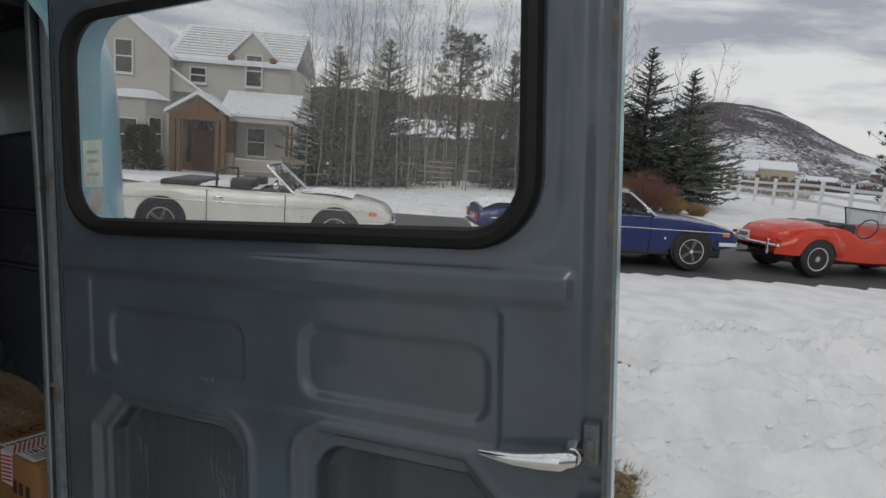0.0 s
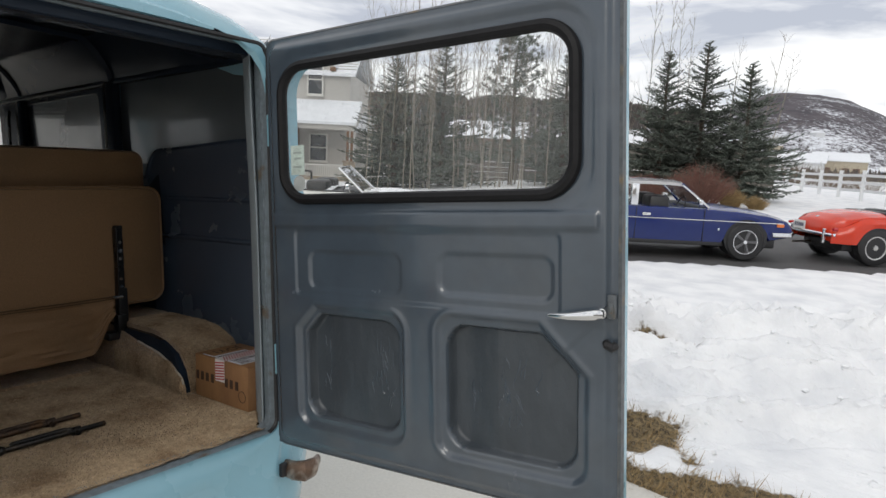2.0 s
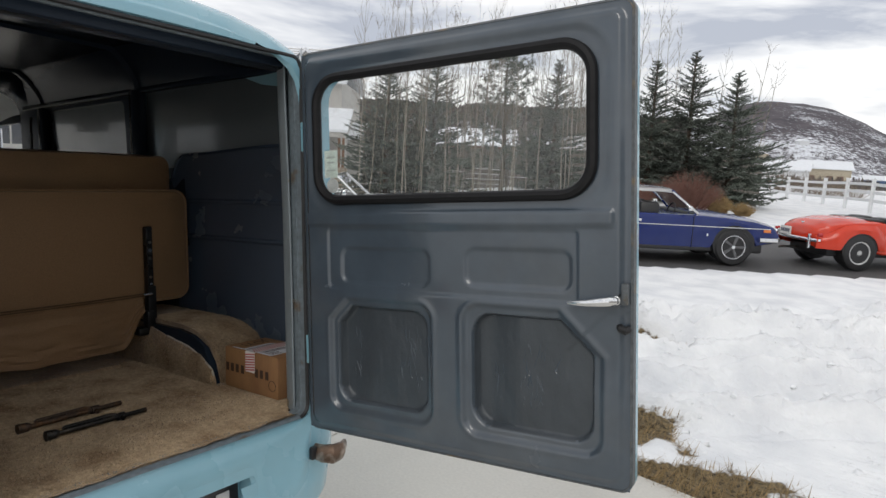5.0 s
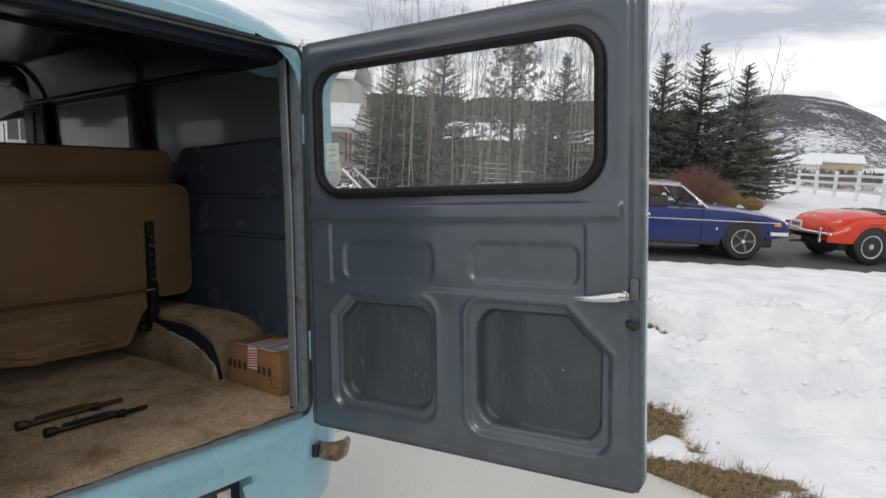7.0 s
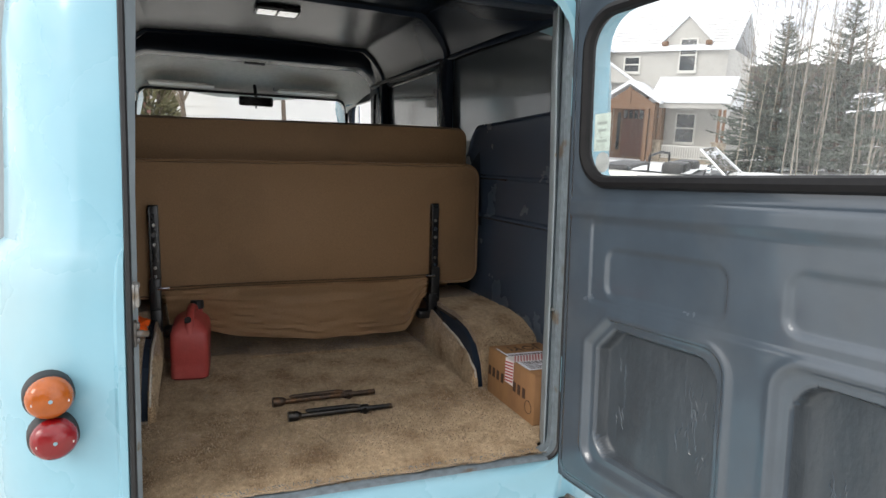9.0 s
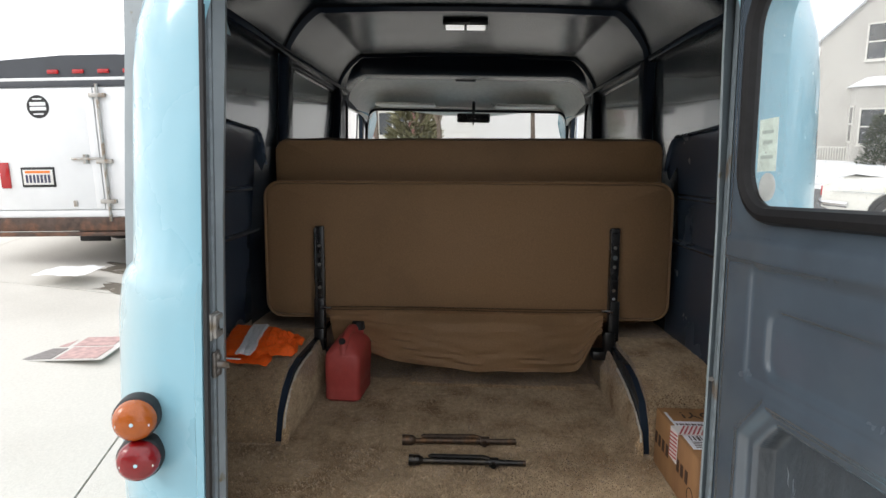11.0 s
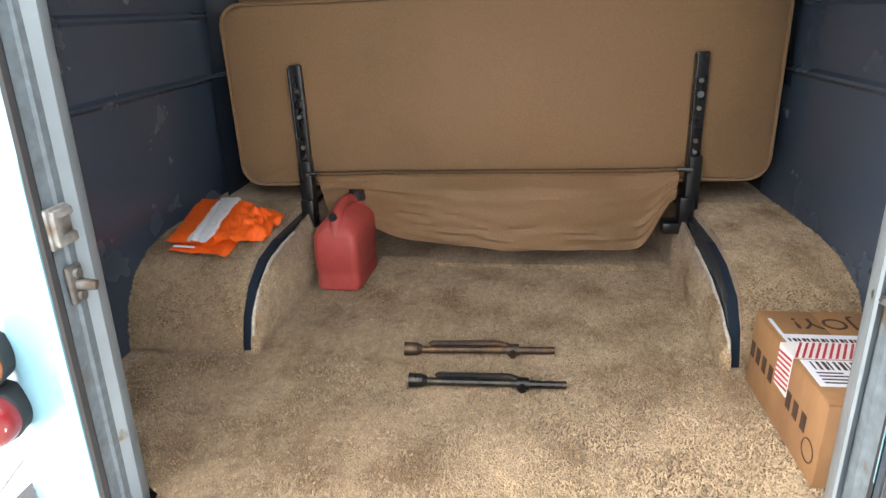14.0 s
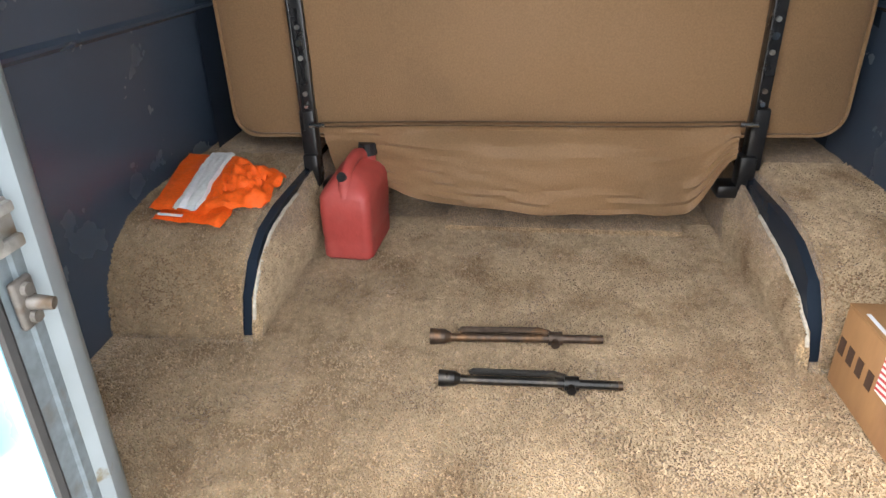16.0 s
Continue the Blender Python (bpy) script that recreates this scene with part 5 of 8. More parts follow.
for side in (-1, 1):
    y = side * 0.534
    bm = bmesh.new()
    top, low = Vector((-1.018, y, 1.405)), Vector((-1.008, y + side * 0.006, 1.10))
    block(bm, -1.026, -1.008, y - 0.017, y + 0.017, 1.09, 1.405, 0.004)
    block(bm, -1.03, -0.995, y - 0.017, y - 0.010, 1.09, 1.40, 0.002)
    bracket = part("seat_bracket", bm, BLACK_METAL, rear_bench, "black steel seat bracket with drilled holes")
    part("arm", box(-1.04, -1.0, y - 0.019 + side * 0.004, y + 0.019 + side * 0.004, 0.95, 1.14, 0.005), BLACK_METAL, bracket)
    part("foot", box(-1.05, -0.985, y - 0.026 - side * 0.045, y + 0.026 - side * 0.045, 0.925, 0.958, 0.008), BLACK_METAL, bracket)
    part("clevis", box(-1.03, -0.985, y - 0.026 - side * 0.004, y + 0.012 - side * 0.004, 0.945, 1.03, 0.006), BLACK_METAL, bracket)
    for z in (1.335, 1.30, 1.265, 1.18, 1.15, 1.10):
        part("bolt", rod(bmesh.new(), (-1.01, y, z), (-1.001, y, z), 0.006 if z != 1.30 else 0.009, n=8), CHROME if z in (1.30, 1.15) else STEEL, bracket)
    part("pin", rod(bmesh.new(), (-0.99, y - side * 0.045, 1.107), (-0.99, y - side * 0.005, 1.107), 0.006, n=8), CHROME, bracket)

tufts("floor_tufting", 100000, 31, floor_spot)
for side in (-1, 1):
    tufts("box_tufting", 15000, 32 + side, box_spot(side))
    tufts("side_tufting", 6000, 36 + side, side_spot(side))

# red fuel can
RED_CAN = material("faded_red_plastic", (0.47, 0.072, 0.062), 0.50, grain=0.06, scale=40, dirt=(0.50, 0.11, 0.095), dirt_scale=6, bump=0.0008, bump_scale=120)
can = thing("fuel_can", VAN @ pose(-1.072, -0.416, FLOOR + 0.006, 0, 0, -3), "faded red plastic fuel can with a black cap", "fuel can")
bm = bmesh.new()
rings = []
for z, sx, sy, r in ((0.0, 0.094, 0.055, 0.018), (0.007, 0.101, 0.062, 0.020), (0.045, 0.102, 0.063, 0.020), (0.052, 0.1005, 0.0615, 0.020), (0.060, 0.102, 0.063, 0.020), (0.120, 0.1035, 0.064, 0.020), (0.165, 0.102, 0.063, 0.021),
                     (0.182, 0.099, 0.060, 0.022), (0.196, 0.092, 0.050, 0.024), (0.208, 0.078, 0.034, 0.022), (0.218, 0.060, 0.016, 0.012), (0.222, 0.045, 0.008, 0.006)):
    rings.append([(x, y + 0.002 * wave(x * 6, z * 9, 2), z - 0.016 * smooth_step(0.02, 0.10, x) * smooth_step(0.15, 0.19, z)) for x, y in round_rect(-sx, sx, -sy, sy, r, 5)])
loft(bm, rings, caps=True)
bmesh.ops.recalc_face_normals(bm, faces=bm.faces)
part("body", bm, RED_CAN, can)
part("handle", pipe(bmesh.new(), [(0.080, -0.002, 0.160), (0.072, -0.001, 0.192), (0.050, 0, 0.214), (0.015, 0, 0.228), (-0.025, 0.002, 0.232), (-0.052, 0.004, 0.226), (-0.062, 0.004, 0.190)],
                    [0.020, 0.017, 0.015, 0.0145, 0.015, 0.017, 0.022], 12, squash=1.15), RED_CAN, can)
part("neck", rod(bmesh.new(), (-0.078, 0.018, 0.185), (-0.078, 0.018, 0.222), 0.021, 0.019, 16), RED_CAN, can)
cap = part("cap", rod(bmesh.new(), (-0.078, 0.018, 0.218), (-0.078, 0.018, 0.250), 0.023, 0.022, 18), RUBBER, can, "black screw cap")
for i in range(12):
    t = i * math.pi / 6
    part("rib", rod(bmesh.new(), (-0.078 + 0.0228 * math.cos(t), 0.018 + 0.0228 * math.sin(t), 0.220), (-0.078 + 0.0218 * math.cos(t), 0.018 + 0.0218 * math.sin(t), 0.247), 0.0022, n=5), RUBBER, cap)
part("vent_cap", rod(bmesh.new(), (0.062, -0.004, 0.196), (0.082, -0.005, 0.214), 0.013, 0.012, 12), RUBBER, can, "small black vent cap")

# folded high-visibility vest on the wheel box
ORANGE = material("fluorescent_orange_cloth", (0.95, 0.125, 0.006), 0.7, grain=0.10, scale=160, bump=0.003, bump_scale=60)
SILVER = material("reflective_silver_tape", (0.80, 0.82, 0.84), 0.4, 0.0, grain=0.08, scale=120, bump=0.0008, bump_scale=200)
vest = thing("safety_vest", VAN @ pose(-0.87, -0.68, 0.990), "folded fluorescent orange safety vest with silver tape", "safety vest")


def cloth(corners, z, seed, ruffle=0.005, thick=0.010, n=26):
    """One folded layer of cloth over four corners (x, y, lift), with a soft, uneven rim."""
    bm = bmesh.new()
    a, b, c, d = [Vector(p) for p in corners]
    rows = []
    for i in range(n + 1):
        row = []
        for j in range(n + 1):
            u, v = i / n, j / n
            p = a.lerp(b, u).lerp(d.lerp(c, u), v)
            rim = min(u, 1 - u, v, 1 - v)
            p.x += 0.010 * wave(v * 3, seed, 1) * abs(2 * u - 1)
            p.y += 0.010 * wave(u * 3, seed, 5) * abs(2 * v - 1)
            crease = abs(wave(u * 5 + v * 2, v * 3 - u, seed)) * ruffle * 2.2
            p.z += z + thick * smooth_step(0, 0.07, rim) - 0.6 * thick + ruffle * wave(u * 3, v * 4, seed) + crease + ruffle * 0.4 * wave(u * 13, v * 11, seed + 3)
            row.append(p)
        rows.append(row)
    loft(bm, rows, closed=False)
    bmesh.ops.recalc_face_normals(bm, faces=bm.faces)
    return bm


# corners run from the far edge to the near edge, and across
part("lower_fold", cloth(((-0.140, -0.128, 0.020), (0.128, -0.088, 0.0), (0.160, 0.075, 0.0), (-0.135, 0.045, 0.020)), 0.0, 2.1, 0.004), ORANGE, vest)
part("upper_fold", cloth(((-0.158, -0.138, 0.034), (0.112, -0.098, 0.006), (0.135, 0.040, 0.006), (-0.140, 0.020, 0.032)), 0.012, 7.4, 0.003), ORANGE, vest)
part("crumpled_fold", cloth(((-0.130, -0.010, 0.026), (0.130, 0.028, 0.004), (0.055, 0.138, 0.0), (-0.095, 0.140, 0.006)), 0.012, 4.4, 0.010), ORANGE, vest)
part("loose_fold", cloth(((-0.10, 0.02, 0.026), (0.04, 0.035, 0.010), (0.03, 0.10, 0.006), (-0.06, 0.118, 0.012)), 0.022, 9.3, 0.010), ORANGE, vest)
bm = cloth(((-0.152, -0.072, 0.034), (0.130, -0.034, 0.010), (0.138, 0.020, 0.010), (-0.146, -0.012, 0.036)), 0.0165, 7.4, 0.003, 0.008)
part("tape", bm, SILVER, vest, "silver reflective tape")
part("hem", pipe(bmesh.new(), [(0.126 + 0.006 * i / 9, -0.070 + 0.055 * i / 9, 0.008) for i in range(10)], 0.0045, 6, squash=0.5), SILVER, vest, "white hem")

# the two jacking bars on the carpet
OLD_STEEL = material("rusty_brown_steel", (0.075, 0.052, 0.038), 0.5, 0.6, grain=0.3, scale=90, dirt=(0.14, 0.075, 0.035), dirt_scale=30)
OIL_BLACK = material("oily_black_steel", (0.02, 0.019, 0.018), 0.32, 0.5, grain=0.3, scale=90, dirt=(0.05, 0.04, 0.03), dirt_scale=30)


def jack(m, mat, label):
    j = thing("jack_handle", m, label, "jack handle", "jack handles on the carpet")
    bm = bmesh.new()
    rod(bm, (0, -0.170, 0.016), (0, -0.140, 0.016), 0.0165, 0.015, 14)
    rod(bm, (0, -0.140, 0.016), (0, -0.128, 0.016), 0.015, 0.009, 14)
    part("socket", bm, mat, j)
    part("main_bar", rod(bmesh.new(), (0, -0.13, 0.014), (0, 0.075, 0.014), 0.0085, n=10), mat, j)
    bm = bmesh.new()
    pipe(bm, [(-0.012, -0.110, 0.020), (-0.013, -0.105, 0.024), (-0.013, 0.05, 0.024), (-0.010, 0.068, 0.020), (-0.002, 0.078, 0.014)], 0.0065, 8)
    part("folding_bar", bm, mat, j)
    bm = rod(bmesh.new(), (0, 0.068, 0.014), (0, 0.095, 0.014), 0.014, n=12)
    rod(bm, (0.0, 0.08, 0.014), (0.022, 0.08, 0.012), 0.009, n=10)
    part("collar", bm, mat, j)
    part("end_bar", rod(bmesh.new(), (0, 0.09, 0.013), (0, 0.175, 0.013), 0.0085, n=10), mat, j)
    part("tip", rod(bmesh.new(), (0, 0.168, 0.013), (0, 0.1765, 0.013), 0.0087, n=10), OLD_STEEL, j)
    return j


jack(VAN @ pose(-0.522, 0.017, FLOOR + 0.004, 0, 0, 1.6) @ Matrix.Scale(0.94, 4), OIL_BLACK, "oily black folding jack handle on the carpet")
jack(VAN @ pose(-0.655, -0.008, FLOOR + 0.004, 0, 0, 3.6) @ Matrix.Scale(0.98, 4), OLD_STEEL, "rusty brown folding jack handle on the carpet")

# cardboard parcel
CARD = material("brown_cardboard", (0.31, 0.165, 0.070), 0.72, grain=0.06, scale=70, dirt=(0.22, 0.112, 0.052), dirt_scale=6, bump=0.0004, bump_scale=200, stretch=(1, 1, 0.3))
INK = material("dark_brown_ink", (0.05, 0.025, 0.015), 0.7, grain=0.1, scale=60)
TAPE_WHITE = material("white_tape", (0.75, 0.72, 0.70), 0.35, grain=0.03, scale=40)
TAPE_RED = material("red_tape_stripes", (0.42, 0.03, 0.04), 0.35, grain=0.05, scale=40)
PAPER = material("shipping_label_paper", (0.70, 0.72, 0.78), 0.5, grain=0.03, scale=40)
# the parcel's own axes: x along its long side (towards the tail), y across, z up
PW, PD, PH = 0.322, 0.20, 0.160
parcel = thing("cardboard_box", VAN @ pose(-0.434, 0.655, FLOOR + 0.006, 0, 0, 0.5), "brown cardboard parcel sealed with red and white striped tape", "box")
part("carton", box(-PW / 2, PW / 2, -PD / 2, PD / 2, 0, PH - 0.004, 0.003), CARD, parcel)
for y0, y1 in ((-PD / 2, -0.001), (0.001, PD / 2)):
    part("flap", box(-PW / 2, PW / 2, y0, y1, PH - 0.0035, PH, 0.001), CARD, parcel)
tape = part("tape", box(-0.030, 0.026, -PD / 2 - 0.0008, PD / 2, PH + 0.0003, PH + 0.001, 0), TAPE_WHITE, parcel, "white tape with red slanting stripes")
part("tape_end", box(-0.030, 0.026, -PD / 2 - 0.0018, -PD / 2 - 0.0008, PH - 0.08, PH + 0.001, 0), TAPE_WHITE, parcel)
for i in range(15):
    y = -PD / 2 + 0.031 + i * 0.011
    bm = bmesh.new()
    bm.faces.new([bm.verts.new(p) for p in ((-0.030, y, PH + 0.0016), (0.026, y - 0.030, PH + 0.0016), (0.026, y - 0.0252, PH + 0.0016), (-0.030, y + 0.0048, PH + 0.0016))])
    part("stripe", bm, TAPE_RED, tape, smooth=0)
for i in range(7):
    z = PH - 0.077 + i * 0.0102
    bm = bmesh.new()
    bm.faces.new([bm.verts.new(p) for p in ((-0.030, -PD / 2 - 0.0024, z), (0.026, -PD / 2 - 0.0024, z + 0.008), (0.026, -PD / 2 - 0.0024, z + 0.0128), (-0.030, -PD / 2 - 0.0024, z + 0.0048))])
    part("stripe", bm, TAPE_RED, tape, smooth=0)
slip = part("shipping_label", box(0.030, 0.112, -0.092, 0.06, PH + 0.0003, PH + 0.0012, 0), PAPER, parcel, "white shipping label with dark bars")
for i in range(14):
    w = 0.0030 + 0.0032 * ((i * 7) % 3) / 2
    part("bar", box(0.036, 0.062, -0.080 + i * 0.0092, -0.080 + i * 0.0092 + w, PH + 0.0014, PH + 0.0017, 0), INK, slip)
for i in range(4):
    part("bar", box(0.070 + i * 0.010, 0.074 + i * 0.010, -0.082, -0.040 + 0.012 * (i % 2), PH + 0.0014, PH + 0.0017, 0), INK, slip)
under = part("shipping_label", box(-0.062, -0.031, -0.090, 0.05, PH + 0.0003, PH + 0.001, 0), PAPER, parcel, "second shipping label, half under the tape")
for i in range(16):
    part("bar", box(-0.046, -0.034, -0.084 + i * 0.008, -0.080 + i * 0.008 + 0.002 * (i % 2), PH + 0.0012, PH + 0.0015, 0), INK, under)
part("torn_edge", box(-0.125, -0.062, -0.091, -0.084, PH + 0.0003, PH + 0.0009, 0), PAPER, parcel, "white paper edge")
# brand lettering as plain upright bars along the long side
for i, x in enumerate((-0.144, -0.114, -0.083, -0.050, 0.036, 0.066, 0.098)):
    part("bar", box(x - 0.009, x + 0.009, -PD / 2 - 0.0012, -PD / 2 - 0.0004, 0.066, 0.098, 0), INK, parcel)
bm = bmesh.new()
pipe(bm, [(0.128 + 0.020 * math.cos(a), -PD / 2 - 0.0008, 0.048 + 0.020 * math.sin(a)) for a in np.linspace(0, 2 * math.pi, 24, endpoint=False)], 0.0012, 4, True)
part("round_mark", bm, INK, parcel)
joy = bpy.data.curves.new("printed_word", "FONT")
joy.body, joy.size, joy.align_x, joy.extrude = "JOY!", 0.06, "CENTER", 0.0003
joy.materials.append(INK)
word = new("printed_word", joy)
word.parent = parcel
word.matrix_basis = pose(-0.127, 0.005, PH + 0.0008, 0, 0, -90)


# ---- parked cars, each in its own axes: x ahead, y to its left, z up from the road ----
FROST = glass("frosted_glass", (0.9, 0.92, 0.93), 0.6, (0.8, 0.82, 0.84))
BLUE_CAR = material("royal_blue_paint", (0.003, 0.014, 0.11), 0.22, coat=0.35, spec=0.35, grain=0.03, scale=8, dirt=(0.006, 0.018, 0.11), dirt_scale=2)
WHITE_CAR = material("old_white_paint", (0.66, 0.65, 0.60), 0.25, coat=0.7, grain=0.03, scale=8, dirt=(0.58, 0.57, 0.52), dirt_scale=2)
RED_CAR = material("orange_red_paint", (0.56, 0.034, 0.008), 0.22, coat=0.35, spec=0.35, grain=0.03, scale=8, dirt=(0.48, 0.035, 0.012), dirt_scale=2)
CAR_BLACK = material("black_trim", (0.015, 0.015, 0.016), 0.5, grain=0.1, scale=30)
CAR_GLASS = glass("car_glass", (0.62, 0.66, 0.66), 0.02)
LEATHER = material("black_seat_leather", (0.02, 0.02, 0.02), 0.45, grain=0.15, scale=30, bump=0.002, bump_scale=20)
LAMP_AMBER = material("amber_side_lamp", (0.75, 0.20, 0.03), 0.2, coat=0.5)
LAMP_RED = material("red_rear_lamp", (0.40, 0.01, 0.012), 0.2, coat=0.5)
ROOF_WHITE = material("white_roof_paint", (0.72, 0.72, 0.72), 0.25, coat=0.7, grain=0.02, scale=8)
ROOF_RED = material("red_roof_paint", (0.50, 0.03, 0.04), 0.25, coat=0.7)
SPOKED = material("silver_wheel_paint", (0.55, 0.55, 0.54), 0.3, 0.8, grain=0.08, scale=30)


ALLOY = material("dull_grey_alloy", (0.16, 0.16, 0.165), 0.4, 0.7, grain=0.15, scale=30)


def between(table, x):
    """Reads a table of (x, values...) at x, in straight lines."""
    if x <= table[0][0]:
        return table[0][1:]
    for a, b in zip(table, table[1:]):
        if x <= b[0]:
            t = (x - a[0]) / (b[0] - a[0])
            t = t * t * (3 - 2 * t) * 0.4 + t * 0.6
            return [p + (q - p) * t for p, q in zip(a[1:], b[1:])]
    return table[-1][1:]


def car_shell(table, wheels, radius, lip=0.0):
    """A car's lower body: stations of (x, half width, sill, shoulder, crown), with round wheel arches cut in the sides.
    Where crown lies below the shoulder the body is open."""
    bm = bmesh.new()
    xs = sorted(set([round(table[0][0] + (table[-1][0] - table[0][0]) * i / 90, 4) for i in range(91)]))
    rings = []
    for x in xs:
        w, sill, shoulder, crown = between(table, x)
        for wx in wheels:
            d = abs(x - wx)
            if d < radius:
                sill = max(sill, 0.30 + math.sqrt(radius ** 2 - d * d))
        sill = min(sill, shoulder - 0.06)
        mid = sill + (shoulder - sill) * 0.55
        half = [(w * 0.93, sill), (w * 0.985, sill + 0.02), (w, mid), (w * 0.99, shoulder - 0.06), (w * 0.95, shoulder - 0.015), (w * 0.88, shoulder), (w * 0.6, shoulder + (crown - shoulder) * 0.75), (w * 0.25, crown), (0.0, crown)]
        rings.append([(x, y, z) for y, z in half] + [(x, -y, z) for y, z in reversed(half[:-1])])
    loft(bm, rings, closed=False)
    for ring in (rings[0], rings[-1]):
        bm.faces.new([bm.verts.new(p) for p in ring])
    bmesh.ops.remove_doubles(bm, verts=bm.verts, dist=1e-5)
    bmesh.ops.recalc_face_normals(bm, faces=bm.faces)
    return bm


def windscreen(parent, x0, x1, half0, half1, z0, z1, frame_mat, bar=0.018):
    pts = [(x0, -half0, z0), (x1, -half1, z1), (x1, half1, z1), (x0, half0, z0)]
    bm = bmesh.new()
    pipe(bm, [pts[0], pts[1], pts[2], pts[3]], bar, 6)
    screen_frame = part("windscreen_frame", bm, frame_mat, parent)
    bm = bmesh.new()
    bm.faces.new([bm.verts.new(p) for p in pts])
    part("windscreen", bm, CAR_GLASS, screen_frame, smooth=0).visible_shadow = False


def big_tourer(m, paint, label, hard_top):
    """A long open four-seater of the seventies, with or without its hard top."""
    car = thing("car", m, label, "car")
    table = [(-2.21, 0.60, 0.48, 0.62, 0.66), (-2.17, 0.72, 0.40, 0.76, 0.80), (-1.9, 0.78, 0.34, 0.82, 0.87), (-1.45, 0.80, 0.30, 0.845, 0.89), (-0.95, 0.805, 0.24, 0.86, 0.88), (-0.5, 0.805, 0.23, 0.855, 0.84), (0.35, 0.805, 0.23, 0.85, 0.84),
             (0.75, 0.80, 0.24, 0.85, 0.89), (1.2, 0.795, 0.28, 0.83, 0.88), (1.7, 0.775, 0.34, 0.78, 0.82), (2.05, 0.74, 0.40, 0.70, 0.74), (2.17, 0.70, 0.44, 0.62, 0.66), (2.21, 0.62, 0.48, 0.58, 0.60)]
    shell = part("body", car_shell(table, (1.36, -1.18), 0.38), paint, car)
    for x in (1.36, -1.18):
        for side in (-1, 1):
            road_wheel = wheel(0.322, 0.20, ALLOY, car, pose(x, side * 0.69, 0.322, 0, 0, 0 if side < 0 else 180), 5)
            part("trim_ring", pipe(bmesh.new(), [(0.200 * math.cos(a), -0.090, 0.200 * math.sin(a)) for a in np.linspace(0, 2 * math.pi, 32, endpoint=False)], 0.010, 6, True, up=(0, 1, 0)), CHROME, road_wheel)
            part("hub_cap", rod(bmesh.new(), (0, -0.098, 0), (0, -0.086, 0), 0.030, 0.036, 14), CHROME, road_wheel)
            part("arch_liner", rod(bmesh.new(), (x, side * 0.45, 0.40), (x, side * 0.765, 0.40), 0.365, n=24), CAR_BLACK, car)
    part("floor_pan", box(-2.0, 1.9, -0.70, 0.70, 0.22, 0.40, 0.03), CAR_BLACK, car)
    for side in (-1, 1):
        part("side_moulding", box(-2.0, 1.95, side * 0.808 - 0.006, side * 0.808 + 0.006, 0.655, 0.668, 0.003), CHROME, car)
        part("sill", box(-0.75, 0.95, side * 0.79 - 0.012, side * 0.79 + 0.012, 0.24, 0.30, 0.006), CAR_BLACK, car)
        for x in (-0.52, 0.62):
            part("door_gap", box(x - 0.004, x + 0.004, side * 0.803 - 0.006, side * 0.803 + 0.006, 0.30, 0.84, 0.0), CAR_BLACK, car)
        part("door_handle", box(-0.42, -0.28, side * 0.812 - 0.008, side * 0.812 + 0.008, 0.70, 0.745, 0.006), CHROME, car)
        part("side_lamp", box(1.86, 1.98, side * 0.765 - 0.012, side * 0.765 + 0.008, 0.60, 0.65, 0.004), LAMP_AMBER, car)
        part("badge", box(0.86, 0.89, side * 0.806 - 0.004, side * 0.806 + 0.004, 0.50, 0.54, 0.003), CHROME, car)
        bm = pipe(bmesh.new(), [(0.52, side * 0.79, 0.87), (0.50, side * 0.86, 0.93)], 0.008, 6)
        block(bm, 0.46, 0.53, side * 0.87 - 0.06, side * 0.87 + 0.06, 0.92, 1.0, 0.015)
        part("door_mirror", bm, CHROME, car)
    for x, z in ((2.2, 0.47), (-2.2, 0.48)):
        k = 1 if x > 0 else -1
        bm = pipe(bmesh.new(), [(x - k * 0.42, -0.80, z), (x - k * 0.1, -0.76, z), (x + k * 0.03, -0.58, z), (x + k * 0.05, 0, z), (x + k * 0.03, 0.58, z), (x - k * 0.1, 0.76, z), (x - k * 0.42, 0.80, z)], 0.035, 8, squash=1.2)
        part("bumper", bm, CHROME, car, "chrome bumper")
    for side in (-1, 1):
        part("rear_lamp", box(-2.23, -2.18, side * 0.50 - 0.12, side * 0.50 + 0.12, 0.56, 0.70, 0.01), LAMP_RED, car)
    windscreen(car, 0.72, 0.30, 0.69, 0.56, 0.85, 1.23, CHROME if not hard_top else paint, 0.02)
    for side in (-1, 1):
        part("seat", box(-0.25, 0.1, side * 0.36 - 0.24, side * 0.36 + 0.24, 0.55, 1.02, 0.06), LEATHER, car)
    part("dashboard", box(0.45, 0.7, -0.66, 0.66, 0.72, 0.88, 0.04), CAR_BLACK, car)
    bm = bmesh.new()
    pipe(bm, [(0.36 + 0.05 * math.sin(a), -0.36 + 0.18 * math.cos(a), 0.84 + 0.17 * math.sin(a)) for a in np.linspace(0, 2 * math.pi, 20, endpoint=False)], 0.012, 6, True)
    part("steering_wheel", bm, CAR_BLACK, car)
    if hard_top:
        roof = bmesh.new()
        prof = [(-0.56, 0.0), (-0.54, 0.05), (-0.3, 0.075), (0, 0.085), (0.3, 0.075), (0.54, 0.05), (0.56, 0.0)]
        loft(roof, [[(x, y * k, z + h) for y, h in prof] for x, k, z in ((0.32, 1.0, 1.19), (0.1, 1.03, 1.205), (-0.3, 1.04, 1.205), (-0.7, 1.03, 1.19), (-0.98, 0.98, 1.14))], closed=False)
        bmesh.ops.solidify(roof, geom=roof.faces, thickness=0.03)
